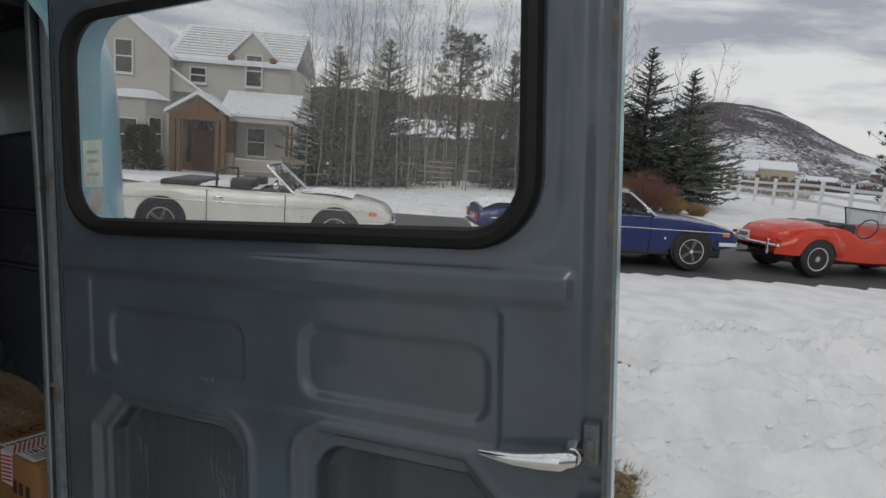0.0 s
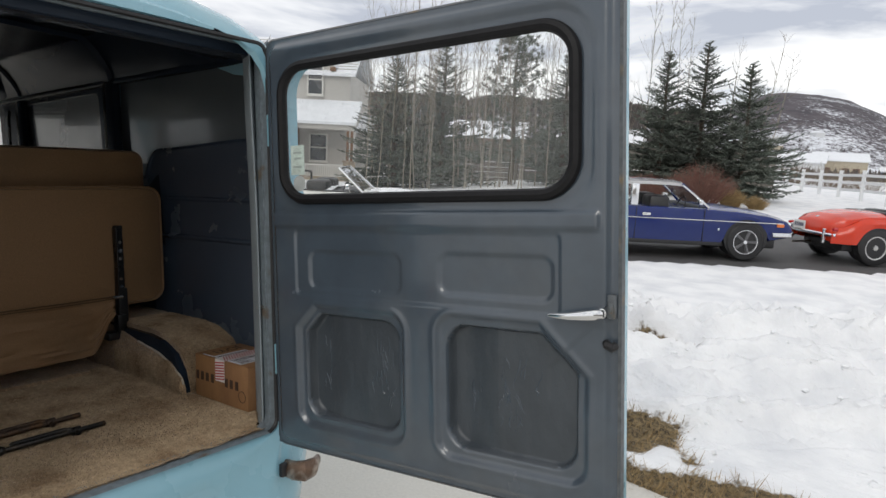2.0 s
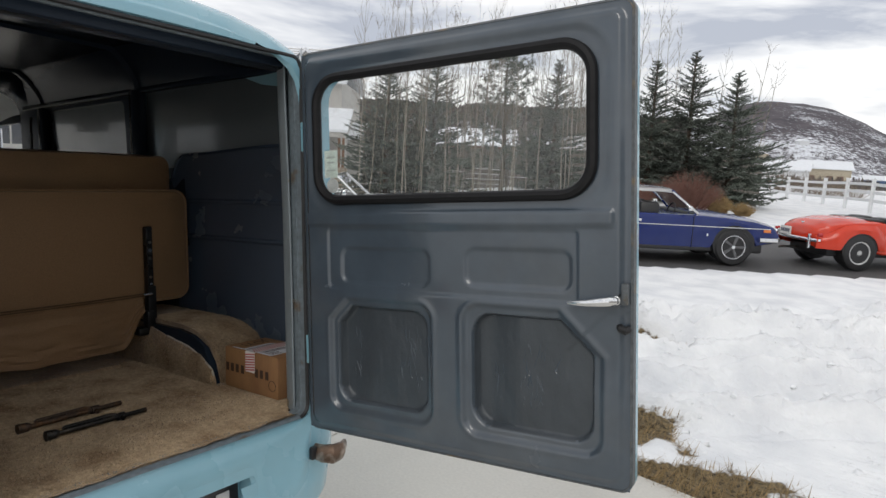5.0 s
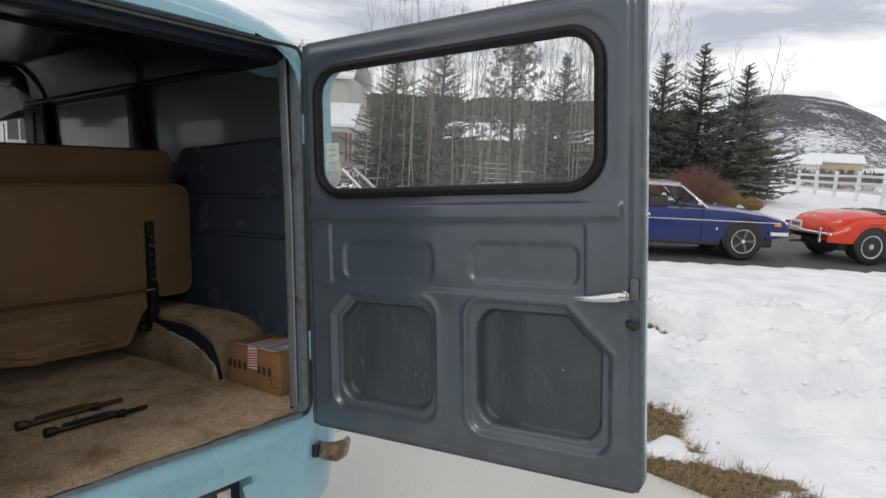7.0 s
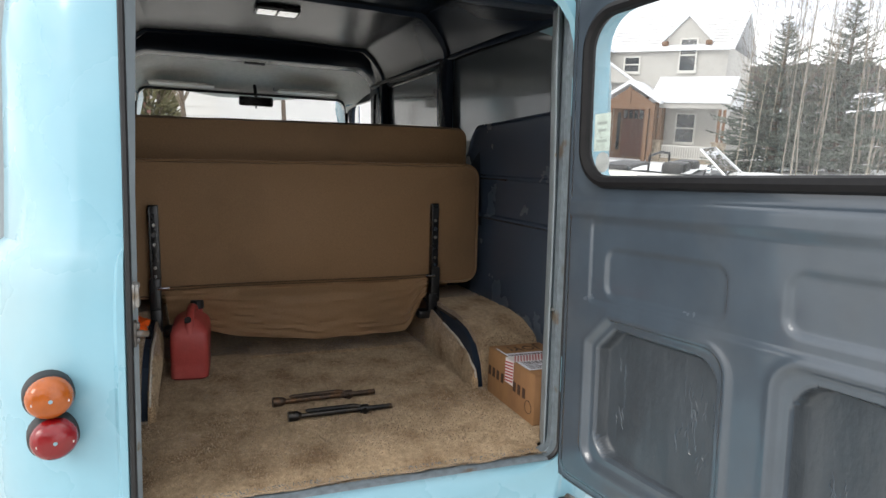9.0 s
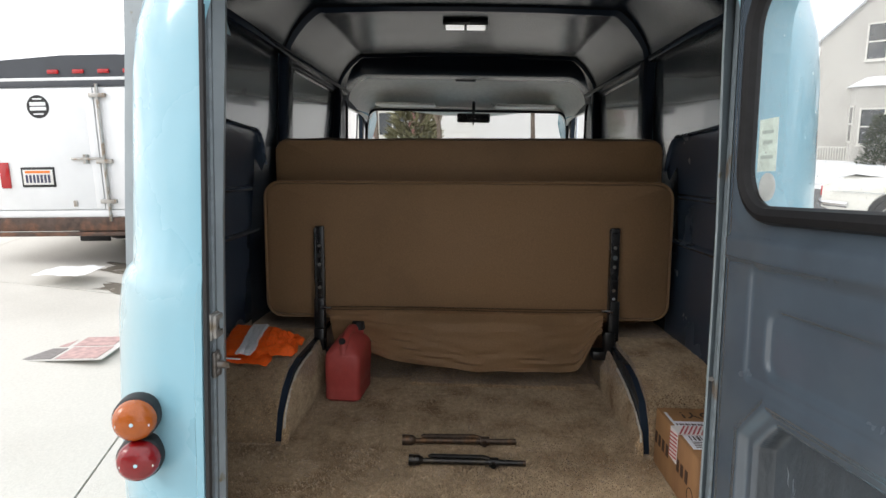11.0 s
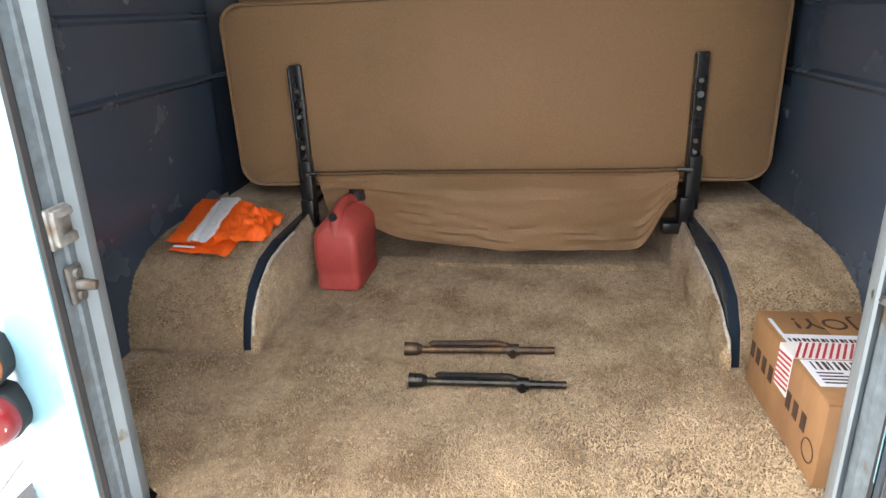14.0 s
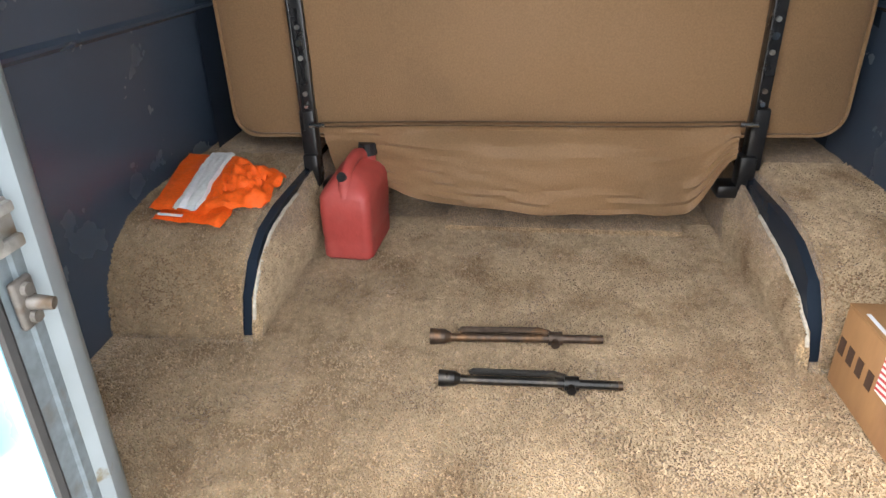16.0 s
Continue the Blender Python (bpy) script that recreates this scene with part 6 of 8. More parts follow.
        top = part("hard_top", roof, ROOF_WHITE, car, "hard top painted with red, white and blue bands")
        for y, w, mat in ((0.0, 0.10, ROOF_RED), (0.30, 0.10, BLUE_CAR), (-0.30, 0.10, BLUE_CAR), (0.17, 0.03, ROOF_RED), (-0.46, 0.05, ROOF_RED)):
            bm = bmesh.new()
            loft(bm, [[(x, y + dy, 1.205 + 0.088 - 0.13 * y * y - (0.018 if x > 0.2 else 0.05 if x < -0.8 else 0.012 if x < -0.5 else 0)) for dy in (-w / 2, 0, w / 2)] for x in (0.3, 0.1, -0.3, -0.7, -0.95)], closed=False)
            part("painted_band", bm, mat, top)
        for side in (-1, 1):
            for a, b in (((0.30, 0.56, 1.21), (0.72, 0.70, 0.86)), ((-0.98, 0.55, 1.16), (-1.42, 0.70, 0.87))):
                part("pillar", rod(bmesh.new(), (a[0], side * a[1], a[2]), (b[0], side * b[1], b[2]), 0.022, n=6), CHROME, car)
            part("pillar", box(-0.60, -0.48, side * 0.64 - 0.09, side * 0.64 + 0.03, 0.85, 1.21, 0.01), CHROME, car)
            bm = bmesh.new()
            bm.faces.new([bm.verts.new((x, side * y, z)) for x, y, z in ((-0.58, 0.585, 1.19), (-0.93, 0.575, 1.15), (-1.33, 0.69, 0.88), (-0.60, 0.69, 0.87))])
            pane = part("rear_side_window", bm, CAR_GLASS, car, smooth=0)
            pane.visible_shadow = False
            for k, (x, z, mat) in enumerate(((-1.05, 0.94, ROOF_RED), (-0.92, 0.99, ROOF_WHITE), (-0.80, 0.93, ROOF_WHITE), (-0.72, 0.94, ROOF_WHITE), (-0.76, 1.10, ROOF_WHITE))):
                part("window_sticker", box(x - 0.035, x + 0.035, side * 0.675 - 0.003, side * 0.675 + 0.003, z - 0.025, z + 0.025, 0.0, m=None), mat, car)
        bm = bmesh.new()
        bm.faces.new([bm.verts.new(p) for p in ((-0.97, -0.52, 1.17), (-0.97, 0.52, 1.17), (-1.40, 0.62, 0.90), (-1.40, -0.62, 0.90))])
        part("rear_window", bm, FROST, car, "frosted rear window", smooth=0).visible_shadow = False
        bm = bmesh.new()
        rows = [[(x, y, 0.925 - 0.04 * abs(y) - 0.10 * smooth_step(-1.85, -2.15, x) + 0.012 * wave(x * 4, y * 4, 3)) for y in np.linspace(-0.66, 0.66, 14)] for x in np.linspace(-1.46, -2.12, 10)]
        loft(bm, rows, closed=False)
        bmesh.ops.recalc_face_normals(bm, faces=bm.faces)
        part("snow_cover", bm, SNOW, car, "patchy snow on the boot lid")
    else:
        part("folded_hood", box(-1.25, -0.72, -0.66, 0.66, 0.80, 0.94, 0.05, 3), CAR_BLACK, car)
        part("cockpit", box(-0.72, 0.55, -0.66, 0.66, 0.835, 0.862, 0.0), LEATHER, car)
        bm = pipe(bmesh.new(), [(-0.42, -0.66, 0.85), (-0.42, -0.62, 1.10), (-0.42, 0, 1.14), (-0.42, 0.62, 1.10), (-0.42, 0.66, 0.85)], 0.02, 8)
        part("roll_bar", bm, CAR_BLACK, car)
        for x0, x1 in ((-2.05, -1.3), (-0.7, 0.2), (0.8, 1.6)):
            bm = bmesh.new()
            rows = [[(x, y, 0.90 - 0.04 * abs(y) - 0.06 * smooth_step(1.2, 1.8, x) + 0.02 * wave(x * 4, y * 4, 6)) for y in np.linspace(-0.6, 0.6, 12)] for x in np.linspace(x0, x1, 10)]
            loft(bm, rows, closed=False)
            part("snow_cover", bm, SNOW, car, "patchy snow")
    return car


big_tourer(ROAD @ pose(4.38, 9.98, 0.045, 0, 0, 0.5), BLUE_CAR, "royal blue classic coupe with a red, white and blue painted roof", True)
big_tourer(ROAD @ pose(-1.38, 9.62, 0.035), WHITE_CAR, "off-white classic convertible, its hood folded and dusted with snow", False)

# the small red roadster
red = thing("car", ROAD @ pose(9.03, 10.13, 0.045, 0, 0, 7), "orange-red vintage roadster with cut-away doors and an open cockpit", "car")
table = [(-1.88, 0.30, 0.46, 0.60, 0.62), (-1.82, 0.44, 0.38, 0.70, 0.74), (-1.6, 0.56, 0.34, 0.78, 0.84), (-1.2, 0.62, 0.32, 0.84, 0.90), (-0.75, 0.62, 0.30, 0.86, 0.90), (-0.55, 0.62, 0.28, 0.84, 0.84), (-0.1, 0.62, 0.26, 0.62, 0.62), (0.25, 0.62, 0.26, 0.66, 0.66),
         (0.50, 0.62, 0.26, 0.84, 0.86), (0.8, 0.60, 0.28, 0.86, 0.92), (1.3, 0.55, 0.34, 0.82, 0.88), (1.7, 0.48, 0.40, 0.74, 0.78), (1.9, 0.34, 0.46, 0.60, 0.62)]
part("body", car_shell(table, (1.14, -1.1), 0.36), RED_CAR, red)
for side in (-1, 1):
    bm = bmesh.new()
    rings = []
    for i in range(25):
        x = -1.86 + 1.30 * i / 24
        r = 0.36
        d = abs(x + 1.1)
        low = 0.36 if d >= r else 0.30 + math.sqrt(r * r - d * d)
        top = 0.80 - 0.22 * smooth_step(-1.3, -1.86, x) - 0.14 * smooth_step(-0.85, -0.56, x)
        low = min(low, top - 0.05)
        out = 0.70 - 0.14 * smooth_step(-1.5, -1.86, x) - 0.06 * smooth_step(-0.85, -0.56, x)
        rings.append([(x, side * 0.50, top - 0.02), (x, side * (out - 0.07), top), (x, side * (out - 0.015), top - 0.06), (x, side * out, (top + low) / 2), (x, side * (out - 0.02), low)])
    loft(bm, rings, closed=False)
    bmesh.ops.recalc_face_normals(bm, faces=bm.faces)
    part("rear_wing", bm, RED_CAR, red)
    bm = bmesh.new()
    rings = []
    for i in range(25):
        x = 0.45 + 1.42 * i / 24
        d = abs(x - 1.14)
        low = 0.34 if d >= 0.36 else 0.30 + math.sqrt(0.36 ** 2 - d * d)
        top = 0.82 - 0.20 * smooth_step(1.4, 1.87, x)
        low = min(low, top - 0.05)
        out = 0.70 - 0.18 * smooth_step(1.4, 1.87, x) - 0.06 * smooth_step(0.75, 0.45, x)
        rings.append([(x, side * 0.42, top - 0.04), (x, side * (out - 0.07), top), (x, side * (out - 0.015), top - 0.06), (x, side * out, (top + low) / 2), (x, side * (out - 0.02), low)])
    loft(bm, rings, closed=False)
    bmesh.ops.recalc_face_normals(bm, faces=bm.faces)
    part("front_wing", bm, RED_CAR, red)
    for x in (1.14, -1.1):
        wheel(0.315, 0.15, SPOKED, red, pose(x, side * 0.60, 0.315, 0, 0, 0 if side < 0 else 180), 24)
        part("arch_liner", rod(bmesh.new(), (x, side * 0.40, 0.38), (x, side * 0.66, 0.38), 0.335, n=24), CAR_BLACK, red)
    part("rear_lamp", rod(bmesh.new(), (-1.80, side * 0.58, 0.60), (-1.87, side * 0.58, 0.60), 0.035, 0.025, 12), LAMP_RED, red)
    bm = box(-1.93, -1.88, side * 0.42 - 0.02, side * 0.42 + 0.02, 0.34, 0.60, 0.012)
    part("over_rider", bm, CHROME, red)
    part("seat", box(-0.52, -0.25, side * 0.28 - 0.2, side * 0.28 + 0.2, 0.42, 0.92, 0.05), LEATHER, red)
part("floor_pan", box(-1.6, 1.7, -0.50, 0.50, 0.22, 0.40, 0.03), CAR_BLACK, red)
part("bumper", pipe(bmesh.new(), [(-1.80, -0.58, 0.50), (-1.91, -0.40, 0.50), (-1.92, 0.40, 0.50), (-1.80, 0.58, 0.50)], 0.022, 8, squash=1.4), CHROME, red)
part("exhaust", rod(bmesh.new(), (-1.95, 0.30, 0.27), (-1.3, 0.30, 0.29), 0.022, n=10), STEEL, red)
tag_red = part("number_plate", box(-1.90, -1.885, 0.10, 0.40, 0.52, 0.67, 0.003), PLATE_WHITE, red)
for y in (0.15, 0.20, 0.25, 0.30, 0.35):
    part("bar", box(-1.905, -1.899, y - 0.015, y + 0.015, 0.565, 0.63, 0.0), PLATE_INK, tag_red)
part("boot_handle", box(-1.77, -1.72, -0.02, 0.02, 0.75, 0.785, 0.006), CHROME, red)
part("filler_cap", rod(bmesh.new(), (-0.98, 0, 0.89), (-0.98, 0, 0.935), 0.05, n=16), CHROME, red)
windscreen(red, 0.50, 0.38, 0.56, 0.52, 0.84, 1.16, CAR_BLACK, 0.014)
part("cockpit", box(-0.56, 0.44, -0.55, 0.55, 0.58, 0.60, 0.0), LEATHER, red)
part("tonneau", box(-0.86, -0.56, -0.50, 0.50, 0.84, 0.90, 0.025), CAR_BLACK, red)
bm = bmesh.new()
pipe(bm, [(0.15 + 0.08 * math.sin(a), -0.28 + 0.20 * math.cos(a), 0.84 + 0.17 * math.sin(a)) for a in np.linspace(0, 2 * math.pi, 20, endpoint=False)], 0.011, 6, True)
part("steering_wheel", bm, CAR_BLACK, red)


# ---- trees and shrubs ----
NEEDLE = material("dark_spruce_needles", (0.100, 0.118, 0.098), 0.8, grain=0.5, scale=3, dirt=(0.16, 0.175, 0.145), dirt_scale=1.6, each=0.2)
BARK = material("grey_brown_bark", (0.11, 0.085, 0.065), 0.9, grain=0.3, scale=20, bump=0.01, bump_scale=25)
ASPEN = material("pale_aspen_bark", (0.27, 0.245, 0.20), 0.85, grain=0.12, scale=12, dirt=(0.10, 0.09, 0.075), dirt_scale=7, dirt_low=0.60, dirt_high=0.70, stretch=(1, 1, 2.5))
TWIG = material("bare_brown_twigs", (0.17, 0.135, 0.10), 0.9, grain=0.2, scale=10, each=0.15)
RED_TWIG = material("reddish_bare_twigs", (0.17, 0.085, 0.065), 0.9, grain=0.25, scale=10)
STRAW = material("straw_dry_grass", (0.30, 0.21, 0.10), 0.9, grain=0.35, scale=14)
SHRUB = material("green_juniper_leaves", (0.045, 0.06, 0.03), 0.85, grain=0.5, scale=6)


def stick(verts, faces, a, b, r0, r1):
    """A three-sided twig into plain lists."""
    a, b = Vector(a), Vector(b)
    d = (b - a).normalized()
    s = d.cross(Vector((0.3, 0.5, 0.81))).normalized()
    w = d.cross(s)
    base = len(verts)
    for p, r in ((a, r0), (b, r1)):
        for k in range(3):
            t = 2.0944 * k
            verts.append(p + s * (r * math.cos(t)) + w * (r * math.sin(t)))
    for k in range(3):
        j = (k + 1) % 3
        faces.append((base + k, base + j, base + 3 + j, base + 3 + k))


def blade(verts, faces, p, d, side, length, width):
    """A narrow leaf or spray of needles: two triangles with a bend."""
    base = len(verts)
    verts.extend((p - side * width, p + d * (length * 0.45) - side * (width * 0.9), p + d * length, p + d * (length * 0.45) + side * (width * 0.9), p + side * width))
    faces.extend(((base, base + 1, base + 3, base + 4), (base + 1, base + 2, base + 3)))


def spruce(m, height, spread, seed, label):
    """A spruce: whorls of drooping boughs, each clad in sprays of needles."""
    rnd = random.Random(seed)
    tree = thing("spruce_tree", m, label, "spruce tree", "spruces beyond the street")
    bm = bmesh.new()
    pipe(bm, [(0.02 * math.sin(z), 0.02 * math.cos(z * 1.3), z) for z in np.linspace(-0.3, height * 0.97, 10)], [0.022 * height * (1 - i / 10) ** 0.8 + 0.006 for i in range(10)], 8)
    part("trunk", bm, BARK, tree)
    verts, faces = [], []
    z = height * 0.03
    while z < height * 0.99:
        u = z / height
        reach = 1.12 * spread * (1 - u) ** 0.74 * (0.80 + 0.20 * smooth_step(0.0, 0.12, u)) * (0.86 + 0.22 * rnd.random()) * (1 - 0.42 * smooth_step(0.66, 1.0, u)) + 0.05
        count = max(4, int(4 + 7 * (1 - u)))
        turn = rnd.random() * 6.28
        for k in range(count):
            a = turn + 6.283 * k / count + rnd.uniform(-0.35, 0.35)
            length = reach * rnd.uniform(0.55, 1.12)
            out = Vector((math.cos(a), math.sin(a), 0))
            side = Vector((-out.y, out.x, 0))
            rise = 0.55 * u + 0.12 + rnd.uniform(-0.14, 0.14)
            z0 = z + rnd.uniform(-0.12, 0.12)
            steps = max(3, int(length / 0.15))
            prev = Vector((0, 0, z0))
            for j in range(1, steps + 1):
                t = j / steps
                p = out * (length * t) + Vector((0, 0, z0 + length * (rise * t - 0.42 * t * t + 0.30 * t ** 3)))
                stick(verts, faces, prev, p, 0.012 * (1 - t) + 0.004, 0.010 * (1 - t) + 0.003)
                d = (p - prev).normalized()
                size = (0.12 + 0.15 * math.sin(math.pi * (0.12 + 0.70 * t))) * (0.46 + 0.66 * (1 - u)) * (height / 5.0) ** 0.5
                if t > 0.22:
                    for s in (-1, 1):
                        # a side shoot set with needle sprays all round
                        shoot = (d * rnd.uniform(0.4, 0.9) + side * (s * rnd.uniform(0.5, 1.0)) + Vector((0, 0, rnd.uniform(-0.25, 0.30)))).normalized()
                        root = prev + (p - prev) * rnd.random()
                        for q in range(5):
                            at = root + shoot * (size * 0.9 * q / 5)
                            way_out = (shoot + Vector((rnd.uniform(-0.7, 0.7), rnd.uniform(-0.7, 0.7), rnd.uniform(-0.55, 0.6)))).normalized()
                            flat_side = way_out.cross(Vector((rnd.uniform(-1, 1), rnd.uniform(-1, 1), 0.8))).normalized()
                            blade(verts, faces, at, way_out, flat_side, size * rnd.uniform(0.35, 0.7), size * 0.085)
                way_out = (d + Vector((rnd.uniform(-0.3, 0.3), rnd.uniform(-0.3, 0.3), rnd.uniform(-0.1, 0.5)))).normalized()
                blade(verts, faces, p, way_out, way_out.cross(side + Vector((0, 0, 0.4))).normalized(), size * 0.9, size * 0.10)
                prev = p
        z += height * (0.017 + 0.010 * (1 - u)) * rnd.uniform(0.7, 1.3)
    for k in range(26):
        p = Vector((0, 0, height * (0.90 + 0.09 * k / 26)))
        way_out = Vector((rnd.uniform(-0.5, 0.5), rnd.uniform(-0.5, 0.5), 1)).normalized()
        blade(verts, faces, p, way_out, way_out.cross(Vector((1, 0.2, 0))).normalized(), 0.16, 0.014)
    from_lists("crown", verts, faces, NEEDLE, tree)
    return tree


def pine(m, height, spread, seed, label):
    """A young pine: upturned limbs that end in round brushes of needles, with gaps between."""
    rnd = random.Random(seed)
    tree = thing("pine_tree", m, label, "pine tree", "spruces beyond the street")
    bm = bmesh.new()
    pipe(bm, [(0.05 * math.sin(z * 1.1), 0.04 * math.cos(z * 1.3), z) for z in np.linspace(-0.3, height * 0.97, 12)], [0.018 * height * (1 - i / 12) ** 0.8 + 0.008 for i in range(12)], 8)
    part("trunk", bm, BARK, tree)
    verts, faces = [], []
    for k in range(150):
        u = 0.12 + 0.86 * rnd.random()
        a = rnd.random() * 6.283
        length = spread * (0.25 + 0.95 * (1 - u) ** 0.55 * smooth_step(0.0, 0.25, u)) * rnd.uniform(0.55, 1.05)
        out = Vector((math.cos(a), math.sin(a), 0))
        start = Vector((0, 0, u * height))
        end = start + out * length + Vector((0, 0, length * rnd.uniform(0.15, 0.6)))
        mid = start.lerp(end, 0.5) - Vector((0, 0, 0.10 * length))
        stick(verts, faces, start, mid, 0.022, 0.014)
        stick(verts, faces, mid, end, 0.014, 0.007)
        for q in range(5):
            c = mid.lerp(end, rnd.uniform(0.2, 1.0)) + Vector((rnd.uniform(-0.14, 0.14), rnd.uniform(-0.14, 0.14), rnd.uniform(-0.05, 0.16)))
            for _ in range(26):
                d = Vector((rnd.gauss(0, 1), rnd.gauss(0, 1), rnd.gauss(0.5, 1))).normalized()
                blade(verts, faces, c, d, d.cross(Vector((rnd.random(), rnd.random(), 0.6))).normalized(), rnd.uniform(0.08, 0.17), 0.008)
    from_lists("crown", verts, faces, NEEDLE, tree)
    return tree


def ground_at(x, y):
    return ground_height(x, y) - 0.05


# position, height, spread
SPRUCES = [(-5.56, 24.22, 5.15, 1.95, 11), (-7.10, 24.0, 5.95, 2.0, 12), (-8.35, 23.5, 5.65, 1.75, 13),
           (-17.15, 17.95, 5.2, 2.2, 15), (-15.75, 19.25, 5.75, 2.25, 16), (-11.8, 22.1, 5.65, 1.7, 18)]
for x, y, h, spread, seed in SPRUCES:
    z = ground_at(x, y)
    spruce(pose(x, y, z, 0, 0, seed * 40), h - z, spread, seed, "dark green spruce with snow lying round its foot")


z = ground_at(-13.5, 21.0)
pine(pose(-13.5, 21.0, z, 0, 0, 30), 6.1 - z, 1.75, 17, "rounded green pine with open upturned limbs")


z = ground_at(1.45, 24.9)
pine(pose(1.45, 24.9, z, 0, 0, 70), 6.3 - z, 1.7, 19, "olive green pine at the roadside")


def bare_tree(verts, faces, top, base, height, rnd, limbs, spread=0.28, radius=0.045):
    """Trunk and twigs of a leafless tree; twigs go to one list, the trunk to another."""
    lean = Vector((rnd.uniform(-0.05, 0.05), rnd.uniform(-0.05, 0.05), 0))
    line = []
    for i in range(9):
        t = i / 8
        line.append(base + Vector((0, 0, height * t)) + lean * (height * t) + Vector((0.05 * math.sin(t * 5 + rnd.random()), 0.05 * math.cos(t * 4 + rnd.random()), 0)))
    for i in range(8):
        stick(top[0], top[1], line[i], line[i + 1], radius * (1 - i / 9), radius * (1 - (i + 1) / 9))
    for k in range(limbs):
        t = rnd.uniform(0.3, 0.97)
        p = line[min(7, int(t * 8))].lerp(line[min(8, int(t * 8) + 1)], t * 8 - int(t * 8))
        a = rnd.random() * 6.283
        length = height * spread * (1.15 - t) * rnd.uniform(0.5, 1.1) + 0.2
        d = Vector((math.cos(a) * 0.55, math.sin(a) * 0.55, rnd.uniform(0.7, 1.3))).normalized()
        mid = p + d * (length * 0.5)
        end = mid + (d + Vector((0, 0, 0.35))).normalized() * (length * 0.5)
        stick(verts, faces, p, mid, radius * 0.25, radius * 0.16)
        stick(verts, faces, mid, end, radius * 0.16, 0.003)
        for q in range(3):
            s = p.lerp(end, rnd.uniform(0.25, 0.95))
            e = s + (d + Vector((rnd.uniform(-0.8, 0.8), rnd.uniform(-0.8, 0.8), rnd.uniform(0, 0.6)))).normalized() * (length * rnd.uniform(0.25, 0.5))
            stick(verts, faces, s, e, radius * 0.10, 0.002)


def aspen(m, height, seed, label, group, trunk_mat=None, limbs=18, spread=0.24, radius=0.026):
    rnd = random.Random(seed)
    tree = thing("aspen_tree", m, label, "bare tree", group)
    verts, faces, top = [], [], ([], [])
    bare_tree(verts, faces, top, Vector((0, 0, -0.2)), height, rnd, limbs, spread, radius)
    from_lists("trunk", top[0], top[1], trunk_mat or ASPEN, tree)
    from_lists("crown", verts, faces, TWIG, tree)
    return tree


rnd = random.Random(5)
stock = [aspen(pose(*(ROAD @ Vector((1.0 + i * 0.6, 24.4, 0))), 0, 0, 60 * i), 6.5 + 0.5 * i, 30 + i, "slender leafless aspen with a pale trunk", "aspens beyond the street") for i in range(4)]
for t in stock:
    t.location.z = ground_at(t.location.x, t.location.y)
for k in range(78):
    s = -2.6 + 9.6 * rnd.random()
    o = 22.6 + 3.6 * rnd.random() - 0.05 * s
    p = ROAD @ Vector((s, o, 0))
    copy = copy_thing(stock[k % 4], pose(p.x, p.y, ground_at(p.x, p.y), rnd.uniform(-2, 2), rnd.uniform(-2, 2), rnd.uniform(0, 360)))
    copy.scale = (1, 1, rnd.uniform(0.72, 1.25))
# young bare trees by the house and in front of it
for s, o, h in ((-3.1, 26.5, 3.4), (-12.3, 24.0, 6.5), (-13.6, 23.5, 6.5), (-14.4, 24.5, 6.0), (-10.9, 23.2, 5.0)):
    p = ROAD @ Vector((s, o, 0))
    copy = copy_thing(stock[int(h) % 4], pose(p.x, p.y, ground_at(p.x, p.y), rnd.uniform(-4, 4), rnd.uniform(-4, 4), rnd.uniform(0, 360)))
    copy.scale = (0.8, 0.8, h / 7.2)
# bare trees that stand up behind the spruces
for k, (x, h) in enumerate(((-10.7, 9.0), (-10.1, 9.4), (-9.4, 8.6), (-8.9, 7.6), (-7.2, 6.6), (-6.3, 6.7), (-5.7, 5.8))):
    copy = copy_thing(stock[k % 4], pose(x, 27.2 + 0.3 * (k % 3), ground_at(x, 27.2), rnd.uniform(-3, 3), rnd.uniform(-3, 3), rnd.uniform(0, 360)))
    copy.scale = (1.35, 1.35, h / (6.5 + 0.5 * (k % 4)))
# brown thicket behind the blue car
for k in range(16):
    s, o = rnd.uniform(5.6, 8.6), rnd.uniform(25, 28.5)
    p = ROAD @ Vector((s, o, 0))
    copy = copy_thing(stock[k % 4], pose(p.x, p.y, ground_at(p.x, p.y), rnd.uniform(-4, 4), rnd.uniform(-4, 4), rnd.uniform(0, 360)))
    copy.scale = (1, 1, rnd.uniform(0.6, 0.95))


def twig_bush(m, name, label, category, mat, count, reach, height, seed, thick=0.006, upright=1.0):
    rnd = random.Random(seed)
    bush = thing(name, m, label, category)
    verts, faces = [], []
    for k in range(count):
        a, r = rnd.random() * 6.283, reach * math.sqrt(rnd.random())
        p = Vector((0.35 * r * math.cos(a), 0.35 * r * math.sin(a), -0.05))
        e = Vector((r * math.cos(a), r * math.sin(a), height * rnd.uniform(0.5, 1.0) * (1 - 0.45 * (r / reach) ** 2)))
        mid = p.lerp(e, 0.55) + Vector((0, 0, 0.12 * height * upright))
        stick(verts, faces, p, mid, thick, thick * 0.7)
        stick(verts, faces, mid, e, thick * 0.7, thick * 0.3)
        for q in range(3):
            s = mid.lerp(e, rnd.random())
            stick(verts, faces, s, s + Vector((rnd.uniform(-1, 1), rnd.uniform(-1, 1), rnd.uniform(0.1, 1.2))).normalized() * (0.22 * height * rnd.random() + 0.05), thick * 0.4, thick * 0.15)
    from_lists("branching", verts, faces, mat, bush)
    return bush


